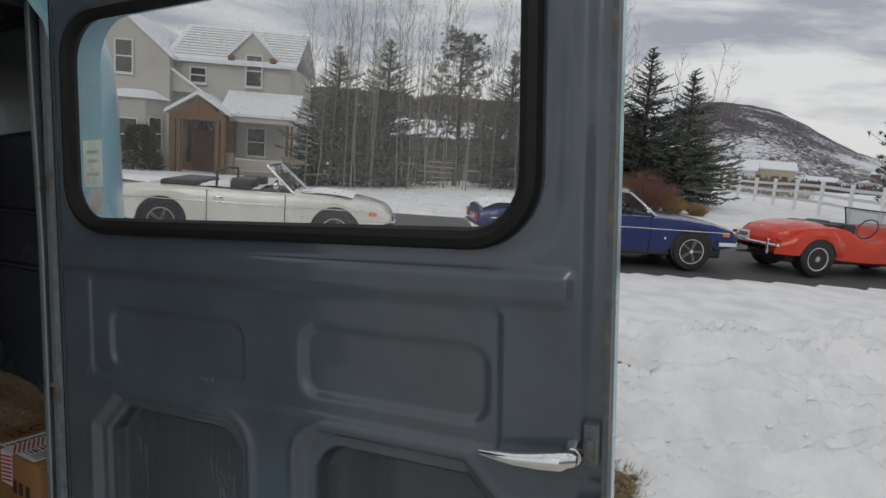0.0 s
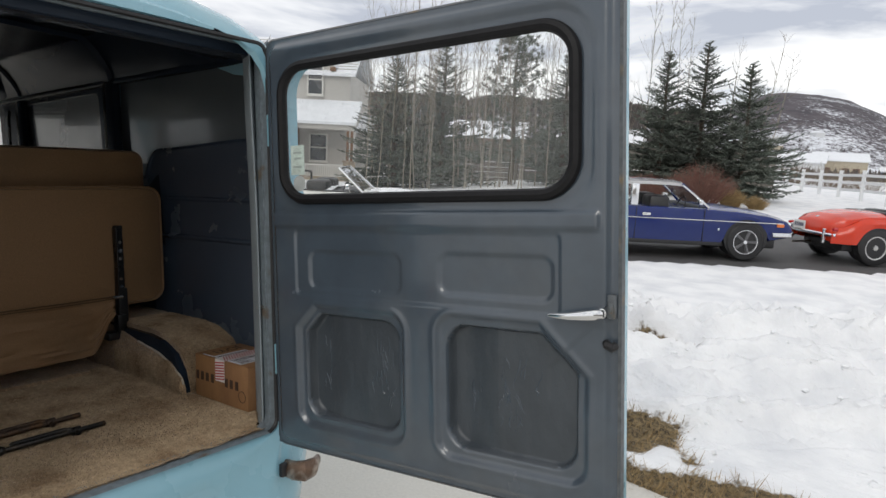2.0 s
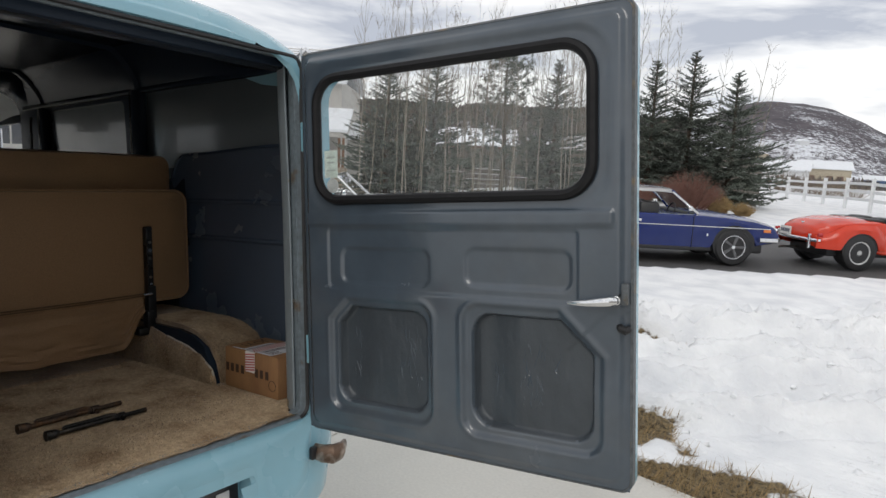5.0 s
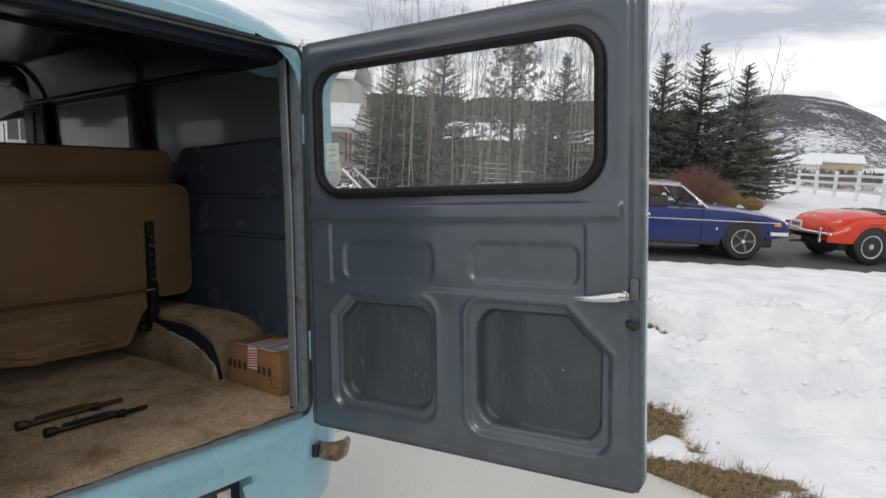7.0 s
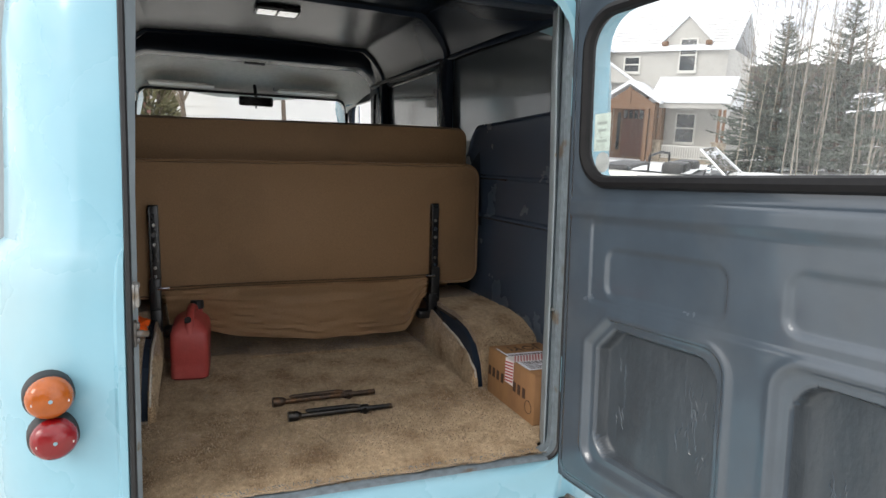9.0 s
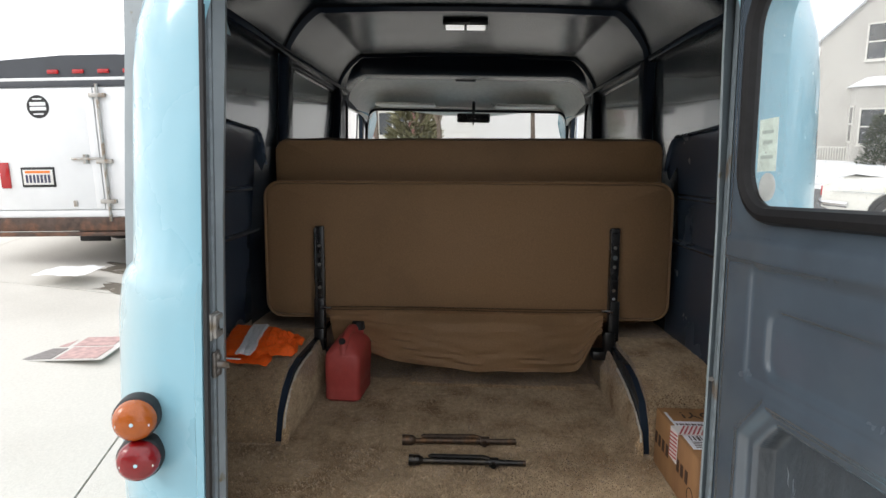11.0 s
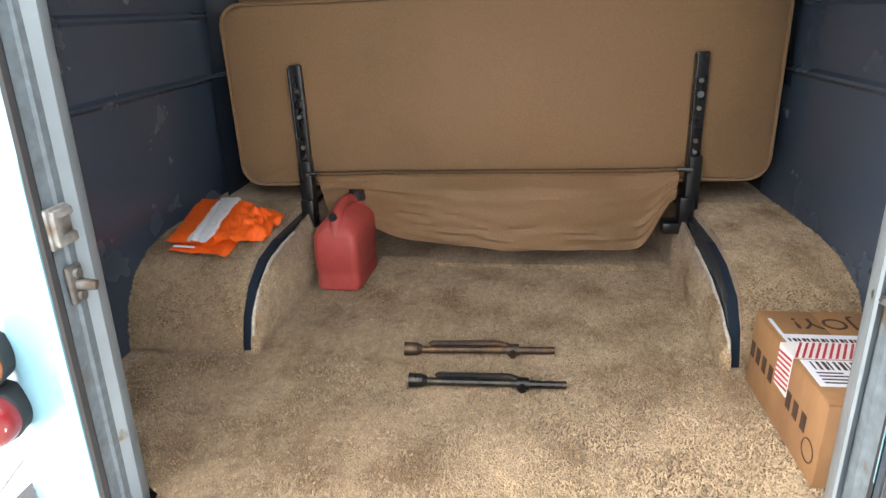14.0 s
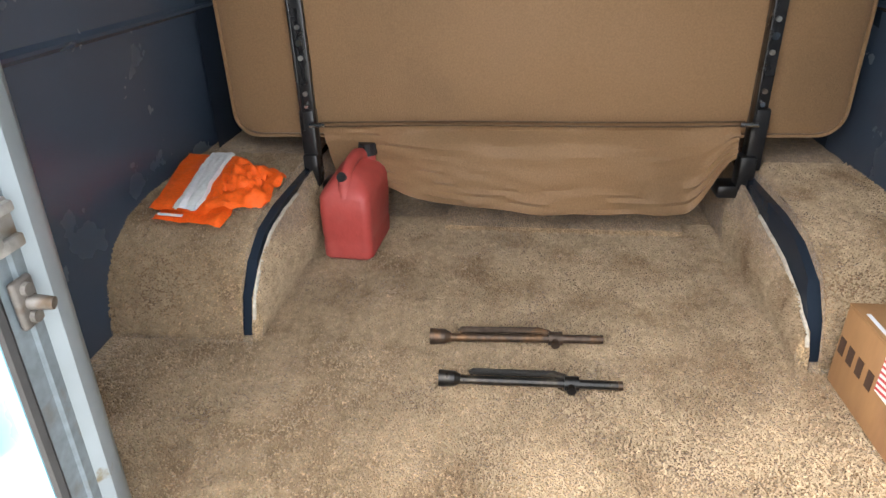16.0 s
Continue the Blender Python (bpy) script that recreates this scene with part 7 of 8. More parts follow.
for x, y, reach, h, mat, name, label, seed, n in (
        (-5.7, 20.6, 1.2, 1.5, RED_TWIG, "shrub", "reddish-brown leafless shrub beside the street", 61, 700), (-4.9, 21.2, 0.5, 0.7, STRAW, "dry_grass_clump", "straw-coloured dry ornamental grass", 62, 600),
        (-4.2, 21.5, 0.4, 0.5, STRAW, "dry_grass_clump", "straw-coloured dry ornamental grass", 63, 500), (-7.4, 20.2, 0.9, 1.0, RED_TWIG, "shrub", "reddish-brown leafless shrub beside the street", 64, 450)):
    twig_bush(pose(x, y, ground_at(x, y)), name, label, "shrub", mat, n, reach, h, seed)
for k, (x, y, h) in enumerate(((-7.6, 44.0, 2.6), (-5.4, 44.5, 2.4), (-6.6, 46.0, 2.8), (-3.9, 43.0, 2.0), (-9.0, 47.0, 3.0))):
    twig_bush(pose(x, y, ground_at(x, y)), "shrub", "grey leafless shrub behind the white fence", "shrub", TWIG, 110, 1.5, h * 0.62, 70 + k, 0.010)


def leafy_bush(m, label, reach, height, seed, count=2600, mat=None):
    rnd = random.Random(seed)
    bush = thing("evergreen_shrub", m, label, "shrub")
    verts, faces = [], []
    for k in range(count):
        a, u = rnd.random() * 6.283, rnd.random()
        r = reach * math.sqrt(rnd.random()) * (1 - 0.55 * u)
        p = Vector((r * math.cos(a), r * math.sin(a), height * u))
        d = Vector((math.cos(a) + rnd.uniform(-0.6, 0.6), math.sin(a) + rnd.uniform(-0.6, 0.6), rnd.uniform(0.1, 1.2))).normalized()
        blade(verts, faces, p, d, d.cross(Vector((rnd.random(), rnd.random(), rnd.random()))).normalized(), 0.22, 0.03)
    from_lists("leaves", verts, faces, mat or SHRUB, bush)


p = ROAD @ Vector((-10.75, 29.3, 0))
leafy_bush(pose(p.x, p.y, ground_at(p.x, p.y)), "dark green evergreen shrub beside the porch", 1.0, 2.0, 81)

# dry grass along the drive's edge and where the snow has melted
rnd = random.Random(9)
verts, faces = [], []
made = 0
while made < 15000:
    x, y = rnd.uniform(-3.2, 4.6), 2.38 + rnd.random() ** 1.4 * 2.6
    depth, melt = snow_depth(x, y)
    if melt < 0.55 and y > drive_edge(x) - 0.03:
        d = Vector((rnd.uniform(-1, 1), rnd.uniform(-1, 1), rnd.uniform(0.15, 1.0))).normalized()
        blade(verts, faces, Vector((x, y, depth - 0.004)), d, d.cross(Vector((0.2, 0.3, 1))).normalized(), rnd.uniform(0.04, 0.13), rnd.uniform(0.0012, 0.0026))
        made += 1
    else:
        made += 0.02
grass = from_lists("dry_grass", verts, faces, STRAW, None)
tagged(grass, "flattened straw-coloured winter grass at the edge of the drive", "grass", kind="stuff")


# ---- far land ----
def brush_material():
    m = bpy.data.materials.new("brush_and_snow_slope")
    m.use_nodes = True
    n, k = m.node_tree.nodes, m.node_tree.links
    p = n["Principled BSDF"]
    p.inputs["Roughness"].default_value = 0.95
    place = n.new("ShaderNodeTexCoord")

    def cloud(size, detail, low, high, squash=(1, 1, 1)):
        s = n.new("ShaderNodeMapping")
        s.inputs["Scale"].default_value = squash
        k.new(place.outputs["Object"], s.inputs["Vector"])
        c = n.new("ShaderNodeTexNoise")
        c.inputs["Scale"].default_value, c.inputs["Detail"].default_value = size, detail
        k.new(s.outputs["Vector"], c.inputs["Vector"])
        r = n.new("ShaderNodeMapRange")
        r.inputs["From Min"].default_value, r.inputs["From Max"].default_value = low, high
        k.new(c.outputs["Fac"], r.inputs["Value"])
        return r.outputs["Result"]

    brush = n.new("ShaderNodeMixRGB")
    brush.inputs["Color1"].default_value, brush.inputs["Color2"].default_value = (0.045, 0.039, 0.048, 1), (0.090, 0.078, 0.088, 1)
    k.new(cloud(0.09, 8, 0.35, 0.65), brush.inputs["Fac"])
    fields = n.new("ShaderNodeMixRGB")
    k.new(brush.outputs["Color"], fields.inputs["Color1"])
    fields.inputs["Color2"].default_value = (0.66, 0.68, 0.72, 1)
    height = n.new("ShaderNodeSeparateXYZ")
    k.new(place.outputs["Object"], height.inputs[0])
    lower = n.new("ShaderNodeMapRange")
    lower.inputs["From Min"].default_value, lower.inputs["From Max"].default_value = 40.0, 2.0
    lower.inputs["To Min"].default_value, lower.inputs["To Max"].default_value = -0.075, 0.10
    k.new(height.outputs["Z"], lower.inputs["Value"])
    patch = n.new("ShaderNodeTexNoise")
    patch.inputs["Scale"].default_value, patch.inputs["Detail"].default_value = 0.42, 6.0
    patch.inputs["Roughness"].default_value = 0.76
    s = n.new("ShaderNodeMapping")
    s.inputs["Scale"].default_value = (0.8, 0.8, 1.3)
    k.new(place.outputs["Object"], s.inputs["Vector"])
    k.new(s.outputs["Vector"], patch.inputs["Vector"])
    broad = n.new("ShaderNodeMath")
    broad.operation = "MULTIPLY_ADD"
    k.new(cloud(0.022, 5, 0.0, 1.0, (1, 1, 2.5)), broad.inputs[0])
    broad.inputs[1].default_value = 0.55
    k.new(patch.outputs["Fac"], broad.inputs[2])
    add = n.new("ShaderNodeMath")
    add.operation = "ADD"
    k.new(broad.outputs[0], add.inputs[0])
    k.new(lower.outputs["Result"], add.inputs[1])
    cut = n.new("ShaderNodeMapRange")
    cut.inputs["From Min"].default_value, cut.inputs["From Max"].default_value = 0.80, 0.87
    k.new(add.outputs[0], cut.inputs["Value"])
    k.new(cut.outputs["Result"], fields.inputs["Fac"])
    k.new(fields.outputs["Color"], p.inputs["Base Color"])
    return m


SLOPE = brush_material()


def hill_height(x, y):
    """A round hill beyond the valley, with a long ridge running off to the left of it."""
    az = math.degrees(math.atan2(-x, y))
    r = math.hypot(x, y)
    top = 8 + 52 * math.exp(-((az - 13.0) / 7.5) ** 2 if az > 13.0 else -((az - 13.0) / 9.0) ** 2) + 38 * smooth_step(16, 28, az) - 8 * smooth_step(-2, -18, az)
    shape = smooth_step(230, 620, r)
    return -7 + (top + 7 + 3.0 * wave(az * 0.25, 1.0, 0.5) + 1.2 * wave(az, r * 0.02, 0.7)) * shape + 1.8 * wave(x * 0.02, y * 0.02, 4) * smooth_step(180, 300, r)


bm = bmesh.new()
rings = []
for r in (200, 260, 320, 380, 440, 500, 540, 580, 610, 640, 700):
    rings.append([(-r * math.sin(radians(a)), r * math.cos(radians(a)), hill_height(-r * math.sin(radians(a)), r * math.cos(radians(a))) - (40 if r == 700 else 0)) for a in np.linspace(-40, 85, 180)])
loft(bm, rings, closed=False)
bmesh.ops.recalc_face_normals(bm, faces=bm.faces)
hill = part("hill", bm, SLOPE)
tagged(hill, "distant brush-covered hill with snowy fields below", "hill", kind="structure")
# scattered trees and scrub over the valley
rnd = random.Random(21)
verts, faces = [], []
for k in range(7000):
    az, r = rnd.uniform(-14, 60), 75 + 300 * rnd.random() ** 1.1
    x, y = -r * math.sin(radians(az)), r * math.cos(radians(az))
    z = (hill_height(x, y) if r > 200 else ground_height(x, y)) - 0.3
    h = rnd.uniform(0.7, 1.7)
    for q in range(4):
        d = Vector((rnd.uniform(-0.7, 0.7), rnd.uniform(-0.7, 0.7), 1)).normalized()
        blade(verts, faces, Vector((x + rnd.uniform(-1, 1), y, z)), d, Vector((math.cos(radians(az)), math.sin(radians(az)), 0)), h, h * 0.16)
SCRUB = material("far_purple_brown_scrub", (0.095, 0.085, 0.080), 0.95, grain=0.35, scale=0.2)
for k in range(5200):
    # wooded slope behind the neighbours' garden
    az, r = rnd.uniform(19, 72), rnd.uniform(230, 610)
    x, y = -r * math.sin(radians(az)), r * math.cos(radians(az))
    h = rnd.uniform(2.5, 5.5)
    for q in range(4):
        d = Vector((rnd.uniform(-0.6, 0.6), rnd.uniform(-0.6, 0.6), 1)).normalized()
        blade(verts, faces, Vector((x + rnd.uniform(-2, 2), y, hill_height(x, y) - 0.3)), d, Vector((math.cos(radians(az)), math.sin(radians(az)), 0)), h, h * 0.2)
scrub = from_lists("far_scrub", verts, faces, SCRUB, None)
tagged(scrub, "brown leafless scrub scattered over the far valley", "scrub", kind="stuff")


# ---- the neighbours' house, in ROAD's axes: x along the street, y away from it ----
STUCCO = material("warm_grey_stucco", (0.46, 0.445, 0.415), 0.9, grain=0.05, scale=30, dirt=(0.41, 0.395, 0.37), dirt_scale=0.6, bump=0.004, bump_scale=60)
TRIM = material("off_white_trim", (0.62, 0.61, 0.57), 0.6, grain=0.03, scale=20)
TIMBER = material("brown_stained_timber", (0.16, 0.085, 0.045), 0.6, grain=0.25, scale=14, stretch=(4, 4, 0.6))
DOOR_WOOD = material("dark_red_door_wood", (0.10, 0.035, 0.022), 0.45, grain=0.2, scale=12, stretch=(5, 5, 0.6))
STONE = material("tan_stone_veneer", (0.30, 0.25, 0.19), 0.9, grain=0.25, scale=7, bump=0.02, bump_scale=7)
DARK_GLASS = material("dark_window_glass", (0.03, 0.035, 0.04), 0.06, coat=0.8, spec=0.8, grain=0.3, scale=1.2)
SHINGLE = material("grey_roof_under_snow", (0.74, 0.76, 0.79), 0.8, grain=0.06, scale=3, bump=0.02, bump_scale=4)
HZ = -0.62
house = thing("house", ROAD @ pose(0, 0, 0.28), "two-storey warm grey stucco house with snowy roofs and a timber porch", "house")


def prism(bm, outline, y0, y1):
    """A solid with an outline in x and z, from y0 to y1."""
    return plate(bm, outline, y0, y1)


def gable_roof(x0, x1, z_eave, z_top, y0, y1, over, mat, parent, along_x, name="roof"):
    bm = bmesh.new()
    t = 0.16
    if along_x:
        ym = (y0 + y1) / 2
        for a, b in ((y0 - over, ym), (y1 + over, ym)):
            drop = (z_top - z_eave) * over / (ym - y0)
            vs = [(x0 - over, a, z_eave - drop), (x1 + over, a, z_eave - drop), (x1 + over, b, z_top), (x0 - over, b, z_top)]
            lo = [bm.verts.new(p) for p in vs]
            hi = [bm.verts.new((p[0], p[1], p[2] + t)) for p in vs]
            bm.faces.new(lo)
            bm.faces.new(hi)
            for i in range(4):
                j = (i + 1) % 4
                bm.faces.new((lo[i], lo[j], hi[j], hi[i]))
    else:
        xm = (x0 + x1) / 2
        for a, b in ((x0 - over, xm), (x1 + over, xm)):
            drop = (z_top - z_eave) * over / (xm - x0)
            vs = [(a, y0 - over, z_eave - drop), (a, y1, z_eave - drop), (b, y1, z_top), (b, y0 - over, z_top)]
            lo = [bm.verts.new(p) for p in vs]
            hi = [bm.verts.new((p[0], p[1], p[2] + t)) for p in vs]
            bm.faces.new(lo)
            bm.faces.new(hi)
            for i in range(4):
                j = (i + 1) % 4
                bm.faces.new((lo[i], lo[j], hi[j], hi[i]))
    bmesh.ops.recalc_face_normals(bm, faces=bm.faces)
    return part(name, bm, mat, parent, smooth=0)


def sash(parent, x0, x1, z0, z1, y, bars=1, columns=1):
    """A sash window in a wall that faces the street."""
    bm = bmesh.new()
    f = 0.07
    for a in ((x0 - f, x1 + f, z1, z1 + f), (x0 - f, x1 + f, z0 - f, z0), (x0 - f, x0, z0, z1), (x1, x1 + f, z0, z1)):
        block(bm, a[0], a[1], y - 0.05, y + 0.02, a[2], a[3])
    for i in range(1, bars + 1):
        z = z0 + (z1 - z0) * i / (bars + 1)
        block(bm, x0, x1, y - 0.03, y + 0.01, z - 0.03, z + 0.03)
    for i in range(1, columns):
        x = x0 + (x1 - x0) * i / columns
        block(bm, x - 0.02, x + 0.02, y - 0.025, y + 0.01, z0, z1)
    w = part("window", bm, TRIM, parent, smooth=0)
    for i in range(bars + 1):
        part("pane", box(x0, x1, y + 0.0, y + 0.012, z0 + (z1 - z0) * i / (bars + 1), z0 + (z1 - z0) * (i + 1) / (bars + 1)), DARK_GLASS, w, smooth=0)
    part("sill", box(x0 - 0.1, x1 + 0.1, y - 0.09, y, z0 - 0.13, z0 - 0.07), TRIM, w, smooth=0)
    return w


# main block
part("wall", box(-10.3, -4.62, 32.0, 39.2, HZ - 0.9, 4.86), STUCCO, house, smooth=0)
gable_roof(-10.4, -4.62, 4.84, 6.84, 32.0, 39.2, 0.28, SHINGLE, house, True)
# snow courses that show the tiles below
for i in range(1, 12):
    y, z = 31.8 + 3.7 * i / 12.0, 4.75 + 2.055 * i / 12.0
    part("tile_course", box(-10.4, -4.36, y, y + 0.05, z + 0.15, z + 0.19), STUCCO, house, smooth=0)
# dormer
bm = bmesh.new()
prism(bm, [(-7.50, 4.7), (-5.50, 4.7), (-5.50, 5.30), (-6.50, 6.24), (-7.50, 5.30)], 31.96, 34.6)
part("dormer_wall", bm, STUCCO, house, smooth=0)
gable_roof(-7.50, -5.50, 5.24, 6.26, 31.96, 35.2, 0.14, SHINGLE, house, False, "dormer_roof")
for x in (-7.50, -5.50):
    part("corbel", box(x - 0.14, x + 0.14, 31.75, 32.0, 4.92, 5.14, 0.03), TIMBER, house)
sash(house, -6.76, -6.06, 3.78, 5.20, 31.94)
sash(house, -9.42, -8.72, 3.76, 4.42, 31.98, 1, 1)
# big gable wing
bm = bmesh.new()
prism(bm, [(-14.70, HZ - 0.9), (-10.20, HZ - 0.9), (-10.20, 4.85), (-12.45, 6.75), (-14.70, 4.85)], 31.3, 39.0)
part("wing_wall", bm, STUCCO, house, smooth=0)
gable_roof(-14.70, -10.20, 4.85, 6.75, 31.3, 39.0, 0.22, SHINGLE, house, False, "wing_roof")
sash(house, -12.66, -11.92, 3.91, 5.36, 31.28)
# bay window
bm = bmesh.new()
bay = [(-13.15, 31.3), (-12.55, 30.45), (-11.0, 30.45), (-10.35, 31.3)]
loft(bm, [[(x, y, z) for x, y in bay] for z in (HZ - 0.6, 2.75)], closed=False, caps=False)
bmesh.ops.recalc_face_normals(bm, faces=bm.faces)
part("bay_wall", bm, STUCCO, house, smooth=0)
bm = bmesh.new()
loft(bm, [[(-13.4, 31.3, 2.72), (-12.65, 30.25, 2.72), (-10.9, 30.25, 2.72), (-10.1, 31.3, 2.72)], [(-12.6, 31.3, 3.12), (-12.2, 31.0, 3.14), (-11.3, 31.0, 3.14), (-10.9, 31.3, 3.12)]], closed=True, caps=True)
bmesh.ops.recalc_face_normals(bm, faces=bm.faces)
part("bay_roof", bm, SHINGLE, house, smooth=0)
sash(house, -12.27, -11.37, 0.28, 1.73, 30.43)
for x0, x1, y0, y1 in ((-13.02, -12.66, 31.1, 30.6), (-10.88, -10.48, 30.62, 31.12)):
    bm = bmesh.new()
    for z0, z1 in ((0.38, 1.08), (1.14, 1.84)):
        n_out = -0.04
        bm.faces.new([bm.verts.new(p) for p in ((x0, y0 + n_out, z0), (x1, y1 + n_out, z0), (x1, y1 + n_out, z1), (x0, y0 + n_out, z1))])
    side_win = part("bay_side_window", bm, DARK_GLASS, house, smooth=0)
    bm = bmesh.new()
    for z in (0.33, 1.11, 1.88):
        rod(bm, (x0, y0 - 0.05, z), (x1, y1 - 0.05, z), 0.035, n=4)
    for x, y in ((x0, y0), (x1, y1)):
        rod(bm, (x, y - 0.05, 0.33), (x, y - 0.05, 1.88), 0.035, n=4)
    part("window_frame", bm, TRIM, side_win, smooth=0)
# lean-to between wing and portico
bm = bmesh.new()
prism(bm, [(-10.2, 3.2), (-8.6, 3.2), (-10.1, 4.2), (-10.2, 4.2)], 31.6, 32.0)
part("lean_to", bm, STUCCO, house, smooth=0)
rod_bm = rod(bmesh.new(), (-10.25, 31.5, 4.28), (-8.5, 31.5, 3.1), 0.07, n=4)
part("lean_to_edge", rod_bm, SHINGLE, house, smooth=0)
# porch roof and portico
bm = bmesh.new()
loft(bm, [[(x, 30.15, 2.36), (x, 32.0, 3.50), (x, 32.0, 3.36), (x, 30.15, 2.22)] for x in (-7.6, -4.0)], caps=True)
bmesh.ops.recalc_face_normals(bm, faces=bm.faces)
part("porch_roof", bm, SHINGLE, house, smooth=0)
part("porch_beam", box(-7.1, -4.15, 30.25, 30.45, 1.98, 2.24), STUCCO, house, smooth=0)
gable_roof(-9.72, -7.02, 2.22, 3.06, 29.7, 32.0, 0.12, SHINGLE, house, False, "portico_roof")
bm = bmesh.new()
prism(bm, [(-9.58, 2.12), (-7.16, 2.12), (-8.37, 2.88)], 29.72, 29.80)
part("portico_gable", bm, TIMBER, house, smooth=0)
part("portico_beam", box(-9.63, -7.12, 29.64, 29.86, 1.90, 2.14), TIMBER, house, smooth=0)
part("king_post", box(-8.44, -8.30, 29.66, 29.74, 2.12, 2.9), TIMBER, house, smooth=0)
for x in (-9.48, -9.22, -7.50, -7.24):
    part("portico_post", box(x - 0.09, x + 0.09, 29.68, 29.86, HZ, 1.92), TIMBER, house, smooth=0)
part("portico_wall", box(-9.75, -7.2, 31.85, 31.97, HZ, 2.5), TIMBER, house, smooth=0)
front_door = part("front_door", box(-9.25, -8.15, 31.74, 31.84, HZ + 0.2, 1.95, 0.02), DOOR_WOOD, house, "dark red wooden front door with glazed top lights", smooth=0)
for i in range(4):
    part("pane", box(-9.17 + i * 0.26, -8.98 + i * 0.26, 31.72, 31.74, 1.45, 1.86), DARK_GLASS, front_door, smooth=0)
for x0, x1 in ((-9.13, -8.76), (-8.64, -8.27)):
    part("panel", box(x0, x1, 31.715, 31.74, 0.0, 1.15, 0.02), DOOR_WOOD, front_door, smooth=0)
for x in (-9.42, -7.98):
    part("side_light", box(x - 0.08, x + 0.08, 31.76, 31.84, HZ + 0.5, 1.75), DARK_GLASS, house, smooth=0)
sash(house, -6.62, -5.80, 0.41, 1.72, 31.98)
part("porch_floor", box(-7.3, -4.1, 30.2, 32.0, HZ - 0.3, HZ + 0.28), STONE, house, smooth=0)
for x in (-7.12, -4.32):
    part("stone_pier", box(x - 0.27, x + 0.27, 30.1, 30.6, HZ - 0.3, 0.42, 0.03), STONE, house, smooth=0)
    part("pier_cap", box(x - 0.32, x + 0.32, 30.05, 30.65, 0.42, 0.50, 0.02), STONE, house, smooth=0)
    for dx in (-0.1, 0.1):
        part("porch_post", box(x + dx - 0.06, x + dx + 0.06, 30.28, 30.42, 0.5, 1.95), TIMBER, house, smooth=0)
railing = part("railing", box(-6.85, -4.58, 30.32, 30.38, 0.22, 0.28), TRIM, house, "white porch railing", smooth=0)
part("lower_rail", box(-6.85, -4.58, 30.32, 30.38, -0.32, -0.27), TRIM, railing, smooth=0)
for i in range(22):
    x = -6.80 + i * 0.105
    part("baluster", box(x - 0.02, x + 0.02, 30.33, 30.37, -0.27, 0.22), TRIM, railing, smooth=0)
# side annex, lower roofs and its railing
part("annex_wall", box(-17.9, -14.70, 33.0, 38.0, HZ - 0.8, 1.85), STUCCO, house, smooth=0)
bm = bmesh.new()
loft(bm, [[(x, 32.4, 1.75), (x, 35.5, 2.95), (x, 35.5, 2.8), (x, 32.4, 1.6)] for x in (-18.1, -14.65)], caps=True)
bmesh.ops.recalc_face_normals(bm, faces=bm.faces)
part("annex_roof", bm, SHINGLE, house, smooth=0)
sash(house, -15.5, -15.0, 0.0, 1.3, 32.97)
annex_rail = part("annex_railing", box(-17.4, -12.4, 31.0, 31.06, 0.04, 0.10), TRIM, house, smooth=0)
for i in range(44):
    x = -17.35 + i * 0.115
    part("baluster", box(x - 0.022, x + 0.022, 31.01, 31.05, -0.60, 0.05), TRIM, annex_rail, smooth=0)
part("rear_wing", box(-4.62, -3.95, 34.5, 38.5, HZ - 0.8, 2.2), STUCCO, house, smooth=0)
bm = bmesh.new()
loft(bm, [[(x, 34.2, 2.1), (x, 36.5, 3.0), (x, 36.5, 2.85), (x, 34.2, 1.95)] for x in (-4.62, -3.75)], caps=True)
part("rear_wing_roof", bm, SHINGLE, house, smooth=0)

# a plank wall behind the aspens
PLANK = material("weathered_grey_planks", (0.17, 0.155, 0.135), 0.9, grain=0.25, scale=9, stretch=(0.4, 4, 4), each=0.15)
wall = thing("plank_fence", ROAD @ pose(0, 0, 0), "weathered grey board fence behind the aspens", "fence")
for i in range(9):
    x0 = -2.2 + i * 2.0
    base = ground_height(*(ROAD @ Vector((x0 + 1, 28.6, 0))).xy)
    part("post", box(x0 - 0.06, x0 + 0.06, 28.62, 28.74, base - 0.2, base + 1.95), PLANK, wall, smooth=0)
    for j in range(8):
        part("plank", box(x0, x0 + 1.97, 28.58, 28.62, base - 0.05 + j * 0.235, base + 0.17 + j * 0.235), PLANK, wall, smooth=0)

# white rail fence running down the slope
FENCE_WHITE = material("white_vinyl", (0.72, 0.73, 0.74), 0.5, grain=0.03, scale=12)
fence = thing("rail_fence", pose(0, 0, 0), "white three-rail vinyl fence in the snow", "fence")
LINE = [Vector((-9.6, 41.5)), Vector((-6.9, 37.2)), Vector((-4.6, 33.2)), Vector((-2.4, 29.2)), Vector((-0.3, 25.6)), Vector((1.6, 22.3)), Vector((3.4, 19.2))]
points = []
for a, b in zip(LINE, LINE[1:]):
    steps = max(1, round((b - a).length / 2.2))
    points += [a.lerp(b, i / steps) for i in range(steps)]
points.append(LINE[-1])
def rail_base(p):
    """The foot of the rails: the fence line climbs a little towards the street."""
    return ground_height(p.x, p.y) + 0.38 * smooth_step(34.0, 20.0, p.y)


